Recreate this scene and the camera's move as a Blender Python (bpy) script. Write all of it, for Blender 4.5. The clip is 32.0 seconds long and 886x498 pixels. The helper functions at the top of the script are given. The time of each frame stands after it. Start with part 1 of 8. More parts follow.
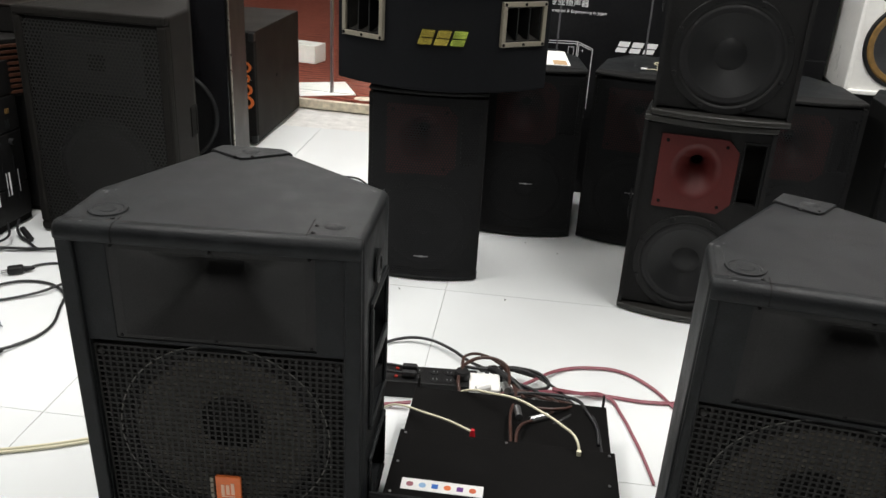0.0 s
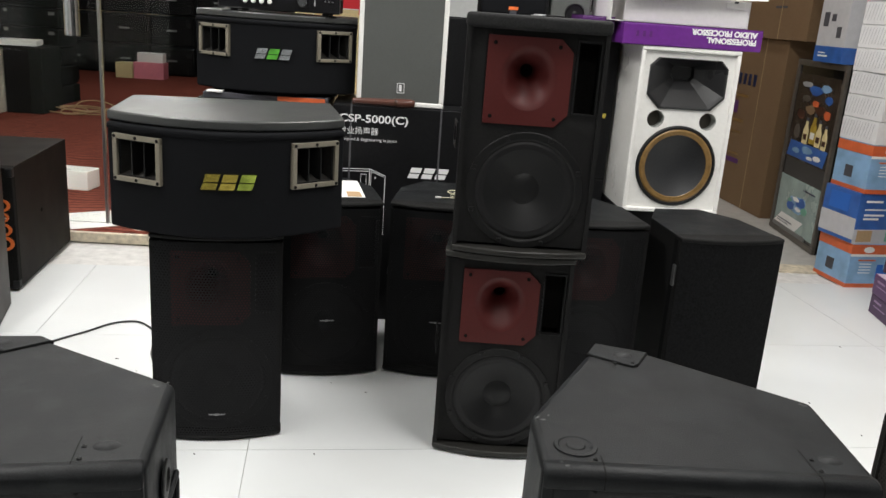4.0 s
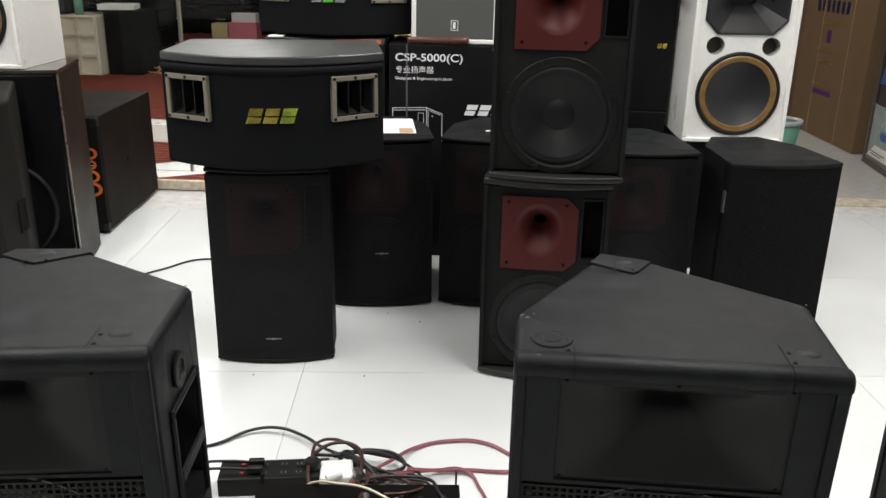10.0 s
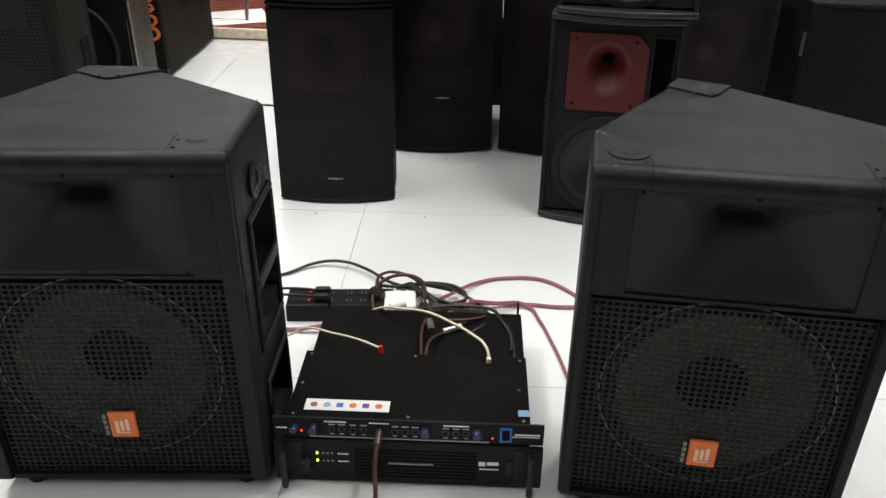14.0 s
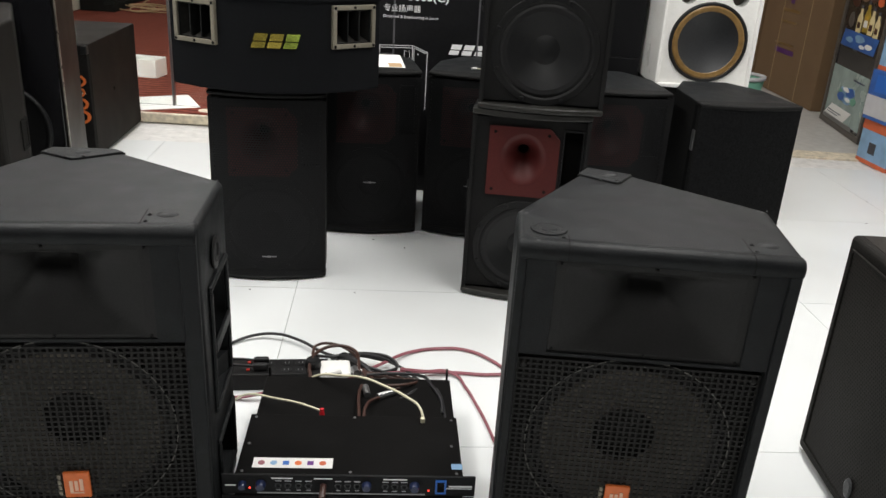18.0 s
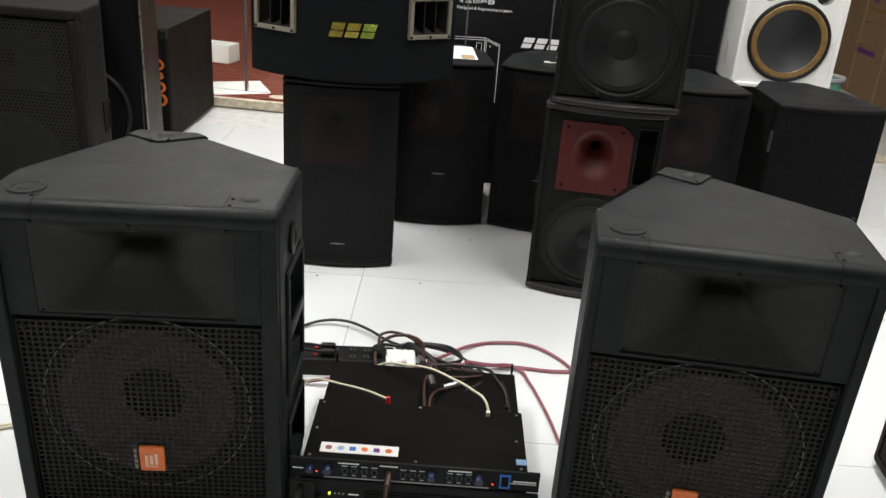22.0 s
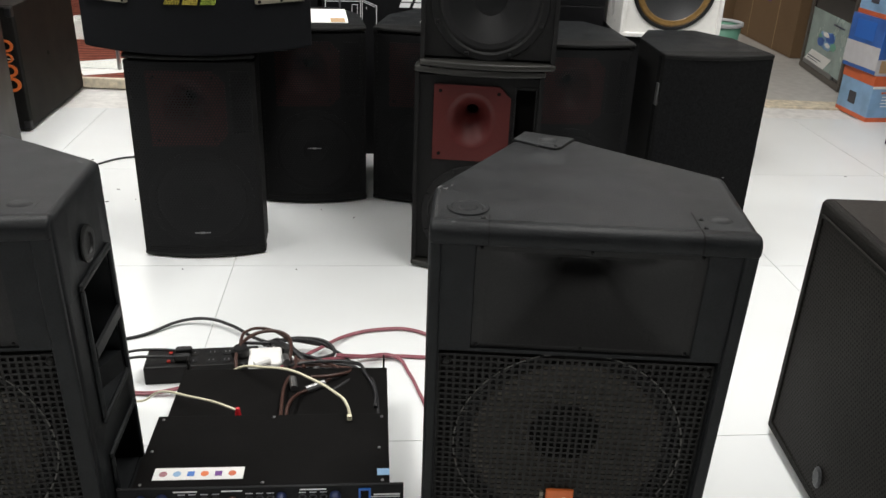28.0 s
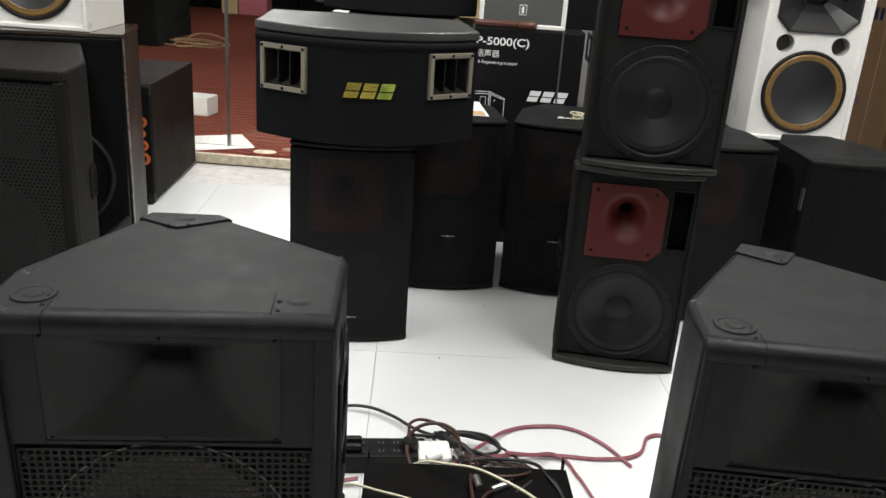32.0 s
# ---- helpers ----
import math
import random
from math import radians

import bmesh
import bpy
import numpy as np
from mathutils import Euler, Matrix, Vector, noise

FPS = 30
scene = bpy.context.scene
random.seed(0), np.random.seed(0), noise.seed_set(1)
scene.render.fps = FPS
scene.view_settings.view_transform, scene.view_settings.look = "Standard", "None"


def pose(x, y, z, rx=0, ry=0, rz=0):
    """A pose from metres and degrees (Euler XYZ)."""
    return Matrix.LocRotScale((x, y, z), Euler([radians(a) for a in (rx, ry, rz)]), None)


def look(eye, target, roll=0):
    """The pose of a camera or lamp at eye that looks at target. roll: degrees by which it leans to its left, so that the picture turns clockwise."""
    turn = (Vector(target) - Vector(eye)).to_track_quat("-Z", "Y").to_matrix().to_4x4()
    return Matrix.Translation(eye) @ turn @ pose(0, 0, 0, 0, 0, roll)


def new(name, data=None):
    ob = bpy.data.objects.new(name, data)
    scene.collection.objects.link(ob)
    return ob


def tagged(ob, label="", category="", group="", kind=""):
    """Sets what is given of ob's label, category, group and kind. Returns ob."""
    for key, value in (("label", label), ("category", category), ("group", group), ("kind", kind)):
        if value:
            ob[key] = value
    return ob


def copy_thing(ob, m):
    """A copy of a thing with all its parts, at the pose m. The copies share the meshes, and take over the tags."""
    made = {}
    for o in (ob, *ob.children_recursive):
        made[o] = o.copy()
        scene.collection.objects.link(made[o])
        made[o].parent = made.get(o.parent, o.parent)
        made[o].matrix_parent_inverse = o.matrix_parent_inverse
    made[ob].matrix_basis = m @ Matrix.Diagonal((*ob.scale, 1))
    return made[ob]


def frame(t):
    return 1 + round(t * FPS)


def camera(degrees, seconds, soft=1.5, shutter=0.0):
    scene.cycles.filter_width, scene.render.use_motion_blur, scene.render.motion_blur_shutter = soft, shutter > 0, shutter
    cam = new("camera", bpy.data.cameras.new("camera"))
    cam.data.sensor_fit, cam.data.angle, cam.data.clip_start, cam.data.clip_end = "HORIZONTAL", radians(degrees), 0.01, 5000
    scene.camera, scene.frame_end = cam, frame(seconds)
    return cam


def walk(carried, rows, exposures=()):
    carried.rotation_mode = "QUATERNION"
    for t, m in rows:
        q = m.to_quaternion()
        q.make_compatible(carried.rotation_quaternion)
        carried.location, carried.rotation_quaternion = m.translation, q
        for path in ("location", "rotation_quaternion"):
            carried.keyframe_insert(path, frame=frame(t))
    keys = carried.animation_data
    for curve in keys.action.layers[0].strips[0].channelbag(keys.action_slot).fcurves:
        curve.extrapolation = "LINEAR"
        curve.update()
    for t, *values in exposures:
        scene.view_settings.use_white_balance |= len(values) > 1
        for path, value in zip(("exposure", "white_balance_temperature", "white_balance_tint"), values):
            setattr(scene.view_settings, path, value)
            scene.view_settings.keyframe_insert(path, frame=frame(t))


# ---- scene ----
cam = camera(56.0, 32.0)
METRES, EYE, TILT, LEAN, TURN = 2.0, 1.285, 0.0, 0.0, 7.5
PATH = [
    (0, (0.065, 0.01, 1.17), (-0.27, 1.811, 0.367), 3.3),
    (0.5, (0.044, 0.064, 1.19), (-0.187, 1.908, 0.452), 6.0),
    (1, (0.027, 0.137, 1.19), (-0.193, 1.982, 0.449), 5.4),
    (1.5, (0.019, 0.18, 1.189), (-0.064, 2.027, 0.428), 6.6),
    (2, (0.021, 0.195, 1.192), (0.021, 2.045, 0.431), 5.9),
    (2.5, (0.014, 0.202, 1.186), (0.067, 2.049, 0.42), 4.8),
    (3, (0.02, 0.197, 1.192), (0.126, 2.046, 0.438), 5.2),
    (3.5, (0.025, 0.183, 1.222), (0.154, 2.067, 0.565), 5.3),
    (3.7, (0.027, 0.181, 1.230), (0.159, 2.079, 0.613), 5.1),
    (4, (0.031, 0.178, 1.242), (0.153, 2.097, 0.691), 4.1),
    (4.5, (0.043, 0.151, 1.28), (0.085, 2.112, 0.894), 2.6),
    (6.5, (0.196, 0.087, 1.275), (0.124, 2.049, 0.896), 0.8),
    (7, (0.199, 0.091, 1.234), (0.081, 2.017, 0.71), 1.3),
    (7.2, (0.201, 0.091, 1.221), (0.070, 2.005, 0.655), 1.8),
    (7.5, (0.204, 0.092, 1.202), (0.073, 1.987, 0.578), 0.6),
    (8, (0.209, 0.096, 1.183), (0.081, 1.969, 0.493), 0.9),
    (8.5, (0.208, 0.098, 1.184), (0.079, 1.973, 0.501), 1.2),
    (9, (0.204, 0.1, 1.193), (0.067, 1.98, 0.525), 1.5),
    (9.5, (0.203, 0.099, 1.193), (0.059, 1.98, 0.529), 1.1),
    (10, (0.211, 0.098, 1.193), (0.092, 1.981, 0.531), 1.0),
    (10.5, (0.223, 0.095, 1.189), (0.144, 1.975, 0.512), 1.1),
    (11, (0.245, 0.091, 1.176), (0.23, 1.954, 0.449), 1.0),
    (11.5, (0.261, 0.09, 1.155), (0.276, 1.919, 0.347), -0.1),
    (11.7, (0.255, 0.090, 1.148), (0.269, 1.905, 0.309), 0.8),
    (12, (0.246, 0.089, 1.137), (0.212, 1.882, 0.251), 0.2),
    (12.5, (0.214, 0.078, 1.121), (0.098, 1.844, 0.189), 0.4),
    (12.6, (0.209, 0.077, 1.120), (0.074, 1.840, 0.185), 0.6),
    (13, (0.188, 0.075, 1.117), (-0.006, 1.827, 0.171), 0.5),
    (13.5, (0.187, 0.076, 1.106), (-0.041, 1.821, 0.155), 0.4),
    (15.5, (0.133, -0.021, 1.13), (-0.033, 1.772, 0.26), 2.2),
    (16, (0.132, -0.06, 1.138), (-0.037, 1.752, 0.308), 2.0),
    (16.5, (0.137, -0.088, 1.143), (-0.001, 1.743, 0.351), 2.0),
    (17, (0.14, -0.1, 1.149), (0.053, 1.745, 0.381), 2.2),
    (17.5, (0.138, -0.102, 1.154), (0.099, 1.75, 0.399), 3.1),
    (18, (0.141, -0.099, 1.154), (0.121, 1.753, 0.4), 3.5),
    (18.5, (0.138, -0.103, 1.158), (0.128, 1.753, 0.414), 3.9),
    (19, (0.136, -0.108, 1.167), (0.11, 1.753, 0.434), 4.1),
    (19.5, (0.126, -0.109, 1.16), (0.078, 1.743, 0.407), 3.6),
    (20, (0.118, -0.112, 1.143), (0.04, 1.721, 0.347), 2.9),
    (20.5, (0.125, -0.117, 1.149), (0.025, 1.719, 0.363), 3.2),
    (21, (0.118, -0.122, 1.157), (-0.015, 1.721, 0.391), 3.8),
    (21.5, (0.107, -0.117, 1.161), (-0.054, 1.723, 0.394), 4.2),
    (22, (0.107, -0.1, 1.155), (-0.045, 1.735, 0.374), 4.2),
    (22.5, (0.116, -0.096, 1.156), (0.002, 1.749, 0.39), 4.1),
    (23, (0.134, -0.067, 1.165), (0.061, 1.786, 0.416), 3.7),
    (23.5, (0.155, 0.0, 1.166), (0.094, 1.857, 0.427), 3.5),
    (24, (0.163, 0.03, 1.178), (0.093, 1.889, 0.444), 2.8),
    (24.5, (0.206, 0.05, 1.181), (0.158, 1.92, 0.472), 2.1),
    (25, (0.263, 0.082, 1.176), (0.276, 1.949, 0.458), 1.7),
    (25.2, (0.278, 0.088, 1.168), (0.328, 1.950, 0.440), 2.2),
    (25.5, (0.3, 0.096, 1.156), (0.418, 1.941, 0.394), 2.4),
    (27.5, (0.297, 0.095, 1.141), (0.495, 1.909, 0.323), 2.5),
    (28, (0.261, 0.093, 1.125), (0.273, 1.904, 0.277), 2.3),
    (28.2, (0.237, 0.091, 1.127), (0.177, 1.904, 0.285), 3.1),
    (28.5, (0.201, 0.087, 1.13), (-0.013, 1.898, 0.308), 2.8),
    (28.7, (0.163, 0.086, 1.134), (-0.144, 1.892, 0.331), 3.4),
    (29, (0.106, 0.084, 1.14), (-0.307, 1.878, 0.358), 2.5),
    (29.2, (0.065, 0.086, 1.146), (-0.373, 1.878, 0.374), 2.7),
    (29.5, (0.003, 0.089, 1.154), (-0.431, 1.889, 0.396), 3.6),
    (30, (-0.072, 0.095, 1.155), (-0.449, 1.91, 0.405), 4.4),
    (30.5, (-0.103, 0.098, 1.155), (-0.391, 1.931, 0.409), 4.2),
    (31, (-0.119, 0.089, 1.159), (-0.36, 1.936, 0.429), 4.0),
    (31.5, (-0.115, 0.087, 1.167), (-0.325, 1.95, 0.471), 3.6),
    (32, (-0.085, 0.091, 1.159), (-0.157, 1.968, 0.473), 4.0),
]
walk(cam, [(t, look(eye, target, roll)) for t, eye, target, roll in PATH], [(0.0, 0.13), (3.5, 0.15), (4.1, 0.14), (4.5, 0.0), (6.5, -0.04), (7.5, 0.13), (32.0, 0.14)])

# ---- world and light ----
world = bpy.data.worlds.new("world")
scene.world = world
world.use_nodes = True
world.node_tree.nodes["Background"].inputs[0].default_value = (0.9, 0.95, 1.0, 1)
world.node_tree.nodes["Background"].inputs[1].default_value = 0.15


def area_lamp(name, m, sx, sy, watts, colour=(1.0, 0.98, 0.95)):
    lamp = bpy.data.lights.new(name, "AREA")
    lamp.shape, lamp.size, lamp.size_y, lamp.energy, lamp.color = "RECTANGLE", sx, sy, watts, colour
    ob = new(name, lamp)
    ob.matrix_world = m
    return ob


# Overhead fixtures are out of view; places and watts tuned for brightness.
LAMPS = [(-1.5, 1.75, 45), (0.9, 1.65, 36), (-0.2, -0.9, 21), (-1.3, 3.5, 35), (0.95, 3.0, 39), (2.6, 2.6, 6), (1.9, 6.0, 14), (-1.9, 6.6, 24), (-2.6, 10.3, 24)]
# The lamp at y -0.9 is added to brighten the speaker fronts.
for lx, ly, lw in LAMPS:
    area_lamp("unseen_ceiling_light", pose(lx, ly, 2.93), 0.25, 1.2, lw, (1.0, 0.94, 0.85) if lx > 1.5 else (1.0, 0.98, 0.95))


# ---- materials ----
def material(name, colour, rough=0.5, metal=0.0, grain=0.0, scale=80.0, bump=0.0, wear=0.0, wear_scale=6.0, wear_colour=None, coat=0.0, rough_var=0.1, spec=0.5):
    m = bpy.data.materials.new(name)
    m.use_nodes = True
    nt = m.node_tree
    b = nt.nodes["Principled BSDF"]
    b.inputs["Roughness"].default_value, b.inputs["Metallic"].default_value = rough, metal
    b.inputs["Specular IOR Level"].default_value = spec
    b.inputs["Coat Weight"].default_value = coat
    co = nt.nodes.new("ShaderNodeTexCoord")
    n1 = nt.nodes.new("ShaderNodeTexNoise")
    n1.inputs["Scale"].default_value, n1.inputs["Detail"].default_value = scale, 6
    n2 = nt.nodes.new("ShaderNodeTexNoise")
    n2.inputs["Scale"].default_value, n2.inputs["Detail"].default_value = wear_scale, 4
    info = nt.nodes.new("ShaderNodeObjectInfo")
    add = nt.nodes.new("ShaderNodeVectorMath")
    add.operation = "ADD"
    nt.links.new(co.outputs["Object"], add.inputs[0])
    nt.links.new(info.outputs["Random"], add.inputs[1])
    for n in (n1, n2):
        nt.links.new(add.outputs[0], n.inputs["Vector"])
    c = tuple(colour)
    dark = tuple(v * (1 - grain) for v in c)
    light = tuple(min(1, v * (1 + grain)) for v in c)
    r1 = nt.nodes.new("ShaderNodeValToRGB")
    r1.color_ramp.elements[0].position, r1.color_ramp.elements[1].position = 0.3, 0.7
    r1.color_ramp.elements[0].color, r1.color_ramp.elements[1].color = (*dark, 1), (*light, 1)
    nt.links.new(n1.outputs["Fac"], r1.inputs[0])
    mix = nt.nodes.new("ShaderNodeMix")
    mix.data_type = "RGBA"
    wc = wear_colour or tuple(min(1, v * 1.5 + 0.01) for v in c)
    mix.inputs["B"].default_value = (*wc, 1)
    r2 = nt.nodes.new("ShaderNodeValToRGB")
    r2.color_ramp.elements[0].position, r2.color_ramp.elements[1].position = 0.5, 0.75
    r2.color_ramp.elements[0].color, r2.color_ramp.elements[1].color = (0, 0, 0, 1), (wear, wear, wear, 1)
    nt.links.new(n2.outputs["Fac"], r2.inputs[0])
    nt.links.new(r1.outputs[0], mix.inputs["A"])
    nt.links.new(r2.outputs[0], mix.inputs["Factor"])
    nt.links.new(mix.outputs["Result"], b.inputs["Base Color"])
    mr = nt.nodes.new("ShaderNodeMapRange")
    mr.inputs["To Min"].default_value, mr.inputs["To Max"].default_value = max(0.02, rough - rough_var), min(1, rough + rough_var)
    nt.links.new(n2.outputs["Fac"], mr.inputs["Value"])
    nt.links.new(mr.outputs[0], b.inputs["Roughness"])
    if bump:
        bp = nt.nodes.new("ShaderNodeBump")
        bp.inputs["Strength"].default_value, bp.inputs["Distance"].default_value = bump, 0.002
        nt.links.new(n1.outputs["Fac"], bp.inputs["Height"])
        nt.links.new(bp.outputs[0], b.inputs["Normal"])
    return m


def glow(name, colour, strength):
    m = bpy.data.materials.new(name)
    m.use_nodes = True
    b = m.node_tree.nodes["Principled BSDF"]
    b.inputs["Base Color"].default_value = (*colour, 1)
    b.inputs["Emission Color"].default_value = (*colour, 1)
    b.inputs["Emission Strength"].default_value = strength
    return m


M_COAT = material("speckled black speaker paint", (0.0126, 0.0125, 0.0124), 0.6, spec=0.1, grain=0.35, scale=420, bump=0.6, wear=0.25, wear_scale=9)
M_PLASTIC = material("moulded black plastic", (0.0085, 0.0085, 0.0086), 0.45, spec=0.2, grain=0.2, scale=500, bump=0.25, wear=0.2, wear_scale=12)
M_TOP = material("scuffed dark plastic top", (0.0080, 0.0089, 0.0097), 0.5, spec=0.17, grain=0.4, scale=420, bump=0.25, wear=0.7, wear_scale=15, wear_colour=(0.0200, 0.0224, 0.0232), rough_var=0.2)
M_DARK = material("matt black", (0.0110, 0.0105, 0.0100), 0.8, spec=0.06, grain=0.3, scale=200)
M_GRILLE = material("black powder coated steel", (0.0158, 0.0160, 0.0168), 0.6, spec=0.1, grain=0.2, scale=300, metal=0.0)
M_STOCK = material("matt black stock paint", (0.0045, 0.0045, 0.0047), 0.7, spec=0.1, grain=0.3, scale=60, wear=0.3, wear_scale=5)
# Same plastic as M_TOP; colour carries the warmer light on the horn front.
M_HORN_FRONTLIT = material("shell plastic in its front-lit tone", (0.0142, 0.0140, 0.0138), 0.5, spec=0.2, grain=0.3, scale=420, bump=0.2, wear=0.4, wear_scale=12, wear_colour=(0.020, 0.0195, 0.019))
M_CASE = material("black painted sheet steel", (0.0032, 0.0029, 0.0028), 0.65, spec=0.06, grain=0.25, scale=260, wear=0.25, wear_scale=9)
M_CONE = material("black paper cone", (0.0058, 0.0060, 0.0064), 0.44, spec=0.3, grain=0.2, scale=250, bump=0.2)
# Lighter than the cabinet: the top light on the lips is in the colour.
M_LIP_LIT = material("ridged dark plastic lip, top-lit tone", (0.02, 0.0195, 0.0175), 0.4, spec=0.35, grain=0.2, scale=300, wear=0.2, wear_scale=12)
M_SOFTLIP = material("worn grey black laminate", (0.017, 0.0172, 0.0175), 0.7, spec=0.15, grain=0.3, scale=200, bump=0.3, wear=0.3, wear_scale=14)
M_MESH = material("dull black mesh", (0.0165, 0.0160, 0.0152), 0.6, spec=0.2, grain=0.3, scale=300)
M_BROWNCONE = material("brown black paper cone", (0.17, 0.152, 0.13), 0.7, spec=0.15, grain=0.2, scale=250, bump=0.2)
M_BOLTCAP = material("rubbed grey bolt cap", (0.017, 0.0178, 0.0185), 0.6, spec=0.2, grain=0.4, scale=120, wear=0.6, wear_scale=50, wear_colour=(0.045, 0.045, 0.045))
M_BEAD = material("worn bead paint", (0.06, 0.058, 0.052), 0.6, grain=0.4, scale=200, wear=0.7, wear_scale=40, wear_colour=(0.010, 0.010, 0.009))
M_PEACH = material("pale print", (0.85, 0.55, 0.4), 0.5)
M_RUBBER = material("black rubber", (0.0085, 0.0085, 0.0090), 0.5, spec=0.3, grain=0.2, scale=300)
M_RED = material("red moulded horn", (0.068, 0.009, 0.008), 0.5, spec=0.3, grain=0.1, scale=200, wear=0.15)
M_FELT = material("black felt cloth", (0.0084, 0.0088, 0.0100), 0.95, grain=0.35, scale=600, bump=0.4, spec=0.08)
# Greyer than the vanes; light on the inner sides is part of this colour.
M_MOUTH = material("black horn moulding, lit inner tone", (0.022, 0.021, 0.019), 0.5, spec=0.3, grain=0.4, scale=60, wear=0.5, wear_scale=14, wear_colour=(0.05, 0.047, 0.042))
M_VINYL = material("grey black vinyl wrap", (0.042, 0.044, 0.043), 0.34, spec=0.5, grain=0.15, scale=300, bump=0.2, wear=0.15)
M_GOLD = material("iridescent gold foil", (0.75, 0.6, 0.12), 0.25, metal=0.85, grain=0.35, scale=25)
M_LIMEFOIL = material("iridescent lime gold foil", (0.55, 0.68, 0.12), 0.25, metal=0.8, grain=0.4, scale=25)
M_SILVERFOIL = material("iridescent silver foil", (0.62, 0.66, 0.68), 0.25, metal=0.8, grain=0.2, scale=25)
M_BOARD = material("green circuit board", (0.03, 0.13, 0.06), 0.4, grain=0.4, scale=60)
M_GREENFOIL = material("iridescent green foil", (0.2, 0.75, 0.1), 0.25, metal=0.6, grain=0.35, scale=25)
M_BEIGE = material("champagne metal frame", (0.25, 0.225, 0.175), 0.45, metal=0.4, grain=0.1, scale=200, wear=0.2)
M_STEEL = material("grey steel", (0.3, 0.3, 0.3), 0.35, metal=0.9, grain=0.1, scale=200)
M_CHROME = material("dulled chrome", (0.42, 0.43, 0.44), 0.22, metal=1.0, grain=0.1, scale=30)
M_WHITE = material("glossy white paint", (0.85, 0.84, 0.81), 0.3, grain=0.03, scale=60, wear=0.1, wear_colour=(0.6, 0.58, 0.54))
M_PAPER = material("white paper", (0.8, 0.79, 0.77), 0.8, grain=0.03, scale=60)
M_PRINT = material("white print ink", (0.85, 0.85, 0.85), 0.6)
M_INK = material("dark ink", (0.05, 0.05, 0.06), 0.7)
M_ORANGE = material("orange plastic", (0.75, 0.17, 0.04), 0.4, grain=0.06, scale=80)
M_SURROUND = material("tan woofer surround", (0.2, 0.115, 0.035), 0.35, grain=0.2, scale=60, wear=0.3, wear_scale=20)
M_GREYCLOTH = material("grey speaker cloth", (0.085, 0.09, 0.085), 0.9, grain=0.15, scale=700, bump=0.3)
M_CARTON = material("brown cardboard", (0.165, 0.100, 0.049), 0.8, grain=0.08, scale=120, wear=0.25, wear_scale=4, wear_colour=(0.125, 0.076, 0.04))
M_CARTON2 = material("pale cardboard", (0.42, 0.28, 0.15), 0.8, grain=0.08, scale=120, wear=0.25, wear_scale=4)
M_BLACKBOX = material("glossy black carton", (0.0075, 0.0076, 0.0084), 0.4, spec=0.2, grain=0.2, scale=100)
M_PURPLE = material("purple printed carton", (0.13, 0.02, 0.22), 0.4, grain=0.08, scale=60)
M_PURPLE_D = material("dark purple printed carton", (0.085, 0.018, 0.13), 0.45, grain=0.08, scale=60)
M_BLUE = material("blue printed carton", (0.03, 0.11, 0.38), 0.4, grain=0.25, scale=12)
M_SKY = material("pale blue printed carton", (0.22, 0.38, 0.58), 0.4, grain=0.2, scale=10)
M_ORANGEBOX = material("orange printed carton", (0.6, 0.12, 0.04), 0.4, grain=0.1, scale=20)
M_STRIPED = material("white striped carton", (0.72, 0.72, 0.73), 0.6, grain=0.05, scale=30)
M_GREYBOX = material("pale grey printed carton", (0.5, 0.5, 0.52), 0.6, grain=0.05, scale=30)
M_STRAP = material("grey packing strap", (0.085, 0.085, 0.09), 0.35, grain=0.15, scale=60)
M_TAPE = material("clear tape", (0.35, 0.25, 0.14), 0.15)
M_WOODGLOSS = material("dark brown lacquer", (0.035, 0.026, 0.02), 0.15, grain=0.4, scale=14, coat=0.5)
M_GLOSSBLACK = material("piano black lacquer", (0.006, 0.006, 0.007), 0.08, coat=0.6)
M_BROWNCOAT = material("brown black textured paint", (0.0085, 0.0076, 0.0066), 0.65, spec=0.12, grain=0.35, scale=300, bump=0.6, wear=0.3, wear_scale=7)
M_CRATE = material("dark brown laminate", (0.0094, 0.0072, 0.0058), 0.6, spec=0.1, grain=0.25, scale=14)
M_STRIP = material("chipped silver edging", (0.32, 0.30, 0.26), 0.3, metal=0.8, grain=0.3, scale=40, wear=0.9, wear_scale=30, wear_colour=(0.03, 0.028, 0.025))
M_TEALBOX = material("pale grey teal carton", (0.33, 0.40, 0.38), 0.6, grain=0.06, scale=40, wear=0.2)
M_BROWNSIDE = material("brown grey laminate", (0.0130, 0.0098, 0.0078), 0.45, spec=0.25, grain=0.2, scale=18)
M_WALL = material("white painted wall", (0.7, 0.71, 0.7), 0.7, grain=0.04, scale=40, bump=0.05)
M_DARKWALL = material("dark wall that dims reflections", (0.09, 0.09, 0.09), 0.7, grain=0.05, scale=40)
M_TUBE = material("off-white tube", (0.34, 0.35, 0.33), 0.8, grain=0.2, scale=40)
M_CASEFRAME = material("worn bronze grey frame", (0.085, 0.074, 0.062), 0.35, spec=0.4, grain=0.2, scale=30, wear=0.3, wear_scale=9)
M_YELLOW = material("yellow print", (0.42, 0.23, 0.008), 0.5, grain=0.15, scale=30)
M_GREYWALL = material("grey painted wall", (0.3, 0.3, 0.3), 0.7, grain=0.05, scale=40)
M_BOLT = material("worn dark bolt", (0.05, 0.052, 0.055), 0.4, metal=0.6, grain=0.3, scale=200)
M_CREAM = material("cream plastic", (0.62, 0.58, 0.48), 0.45, grain=0.05, scale=30)
M_YELLOW = material("pale yellow wall", (0.72, 0.6, 0.32), 0.7, grain=0.04, scale=40)
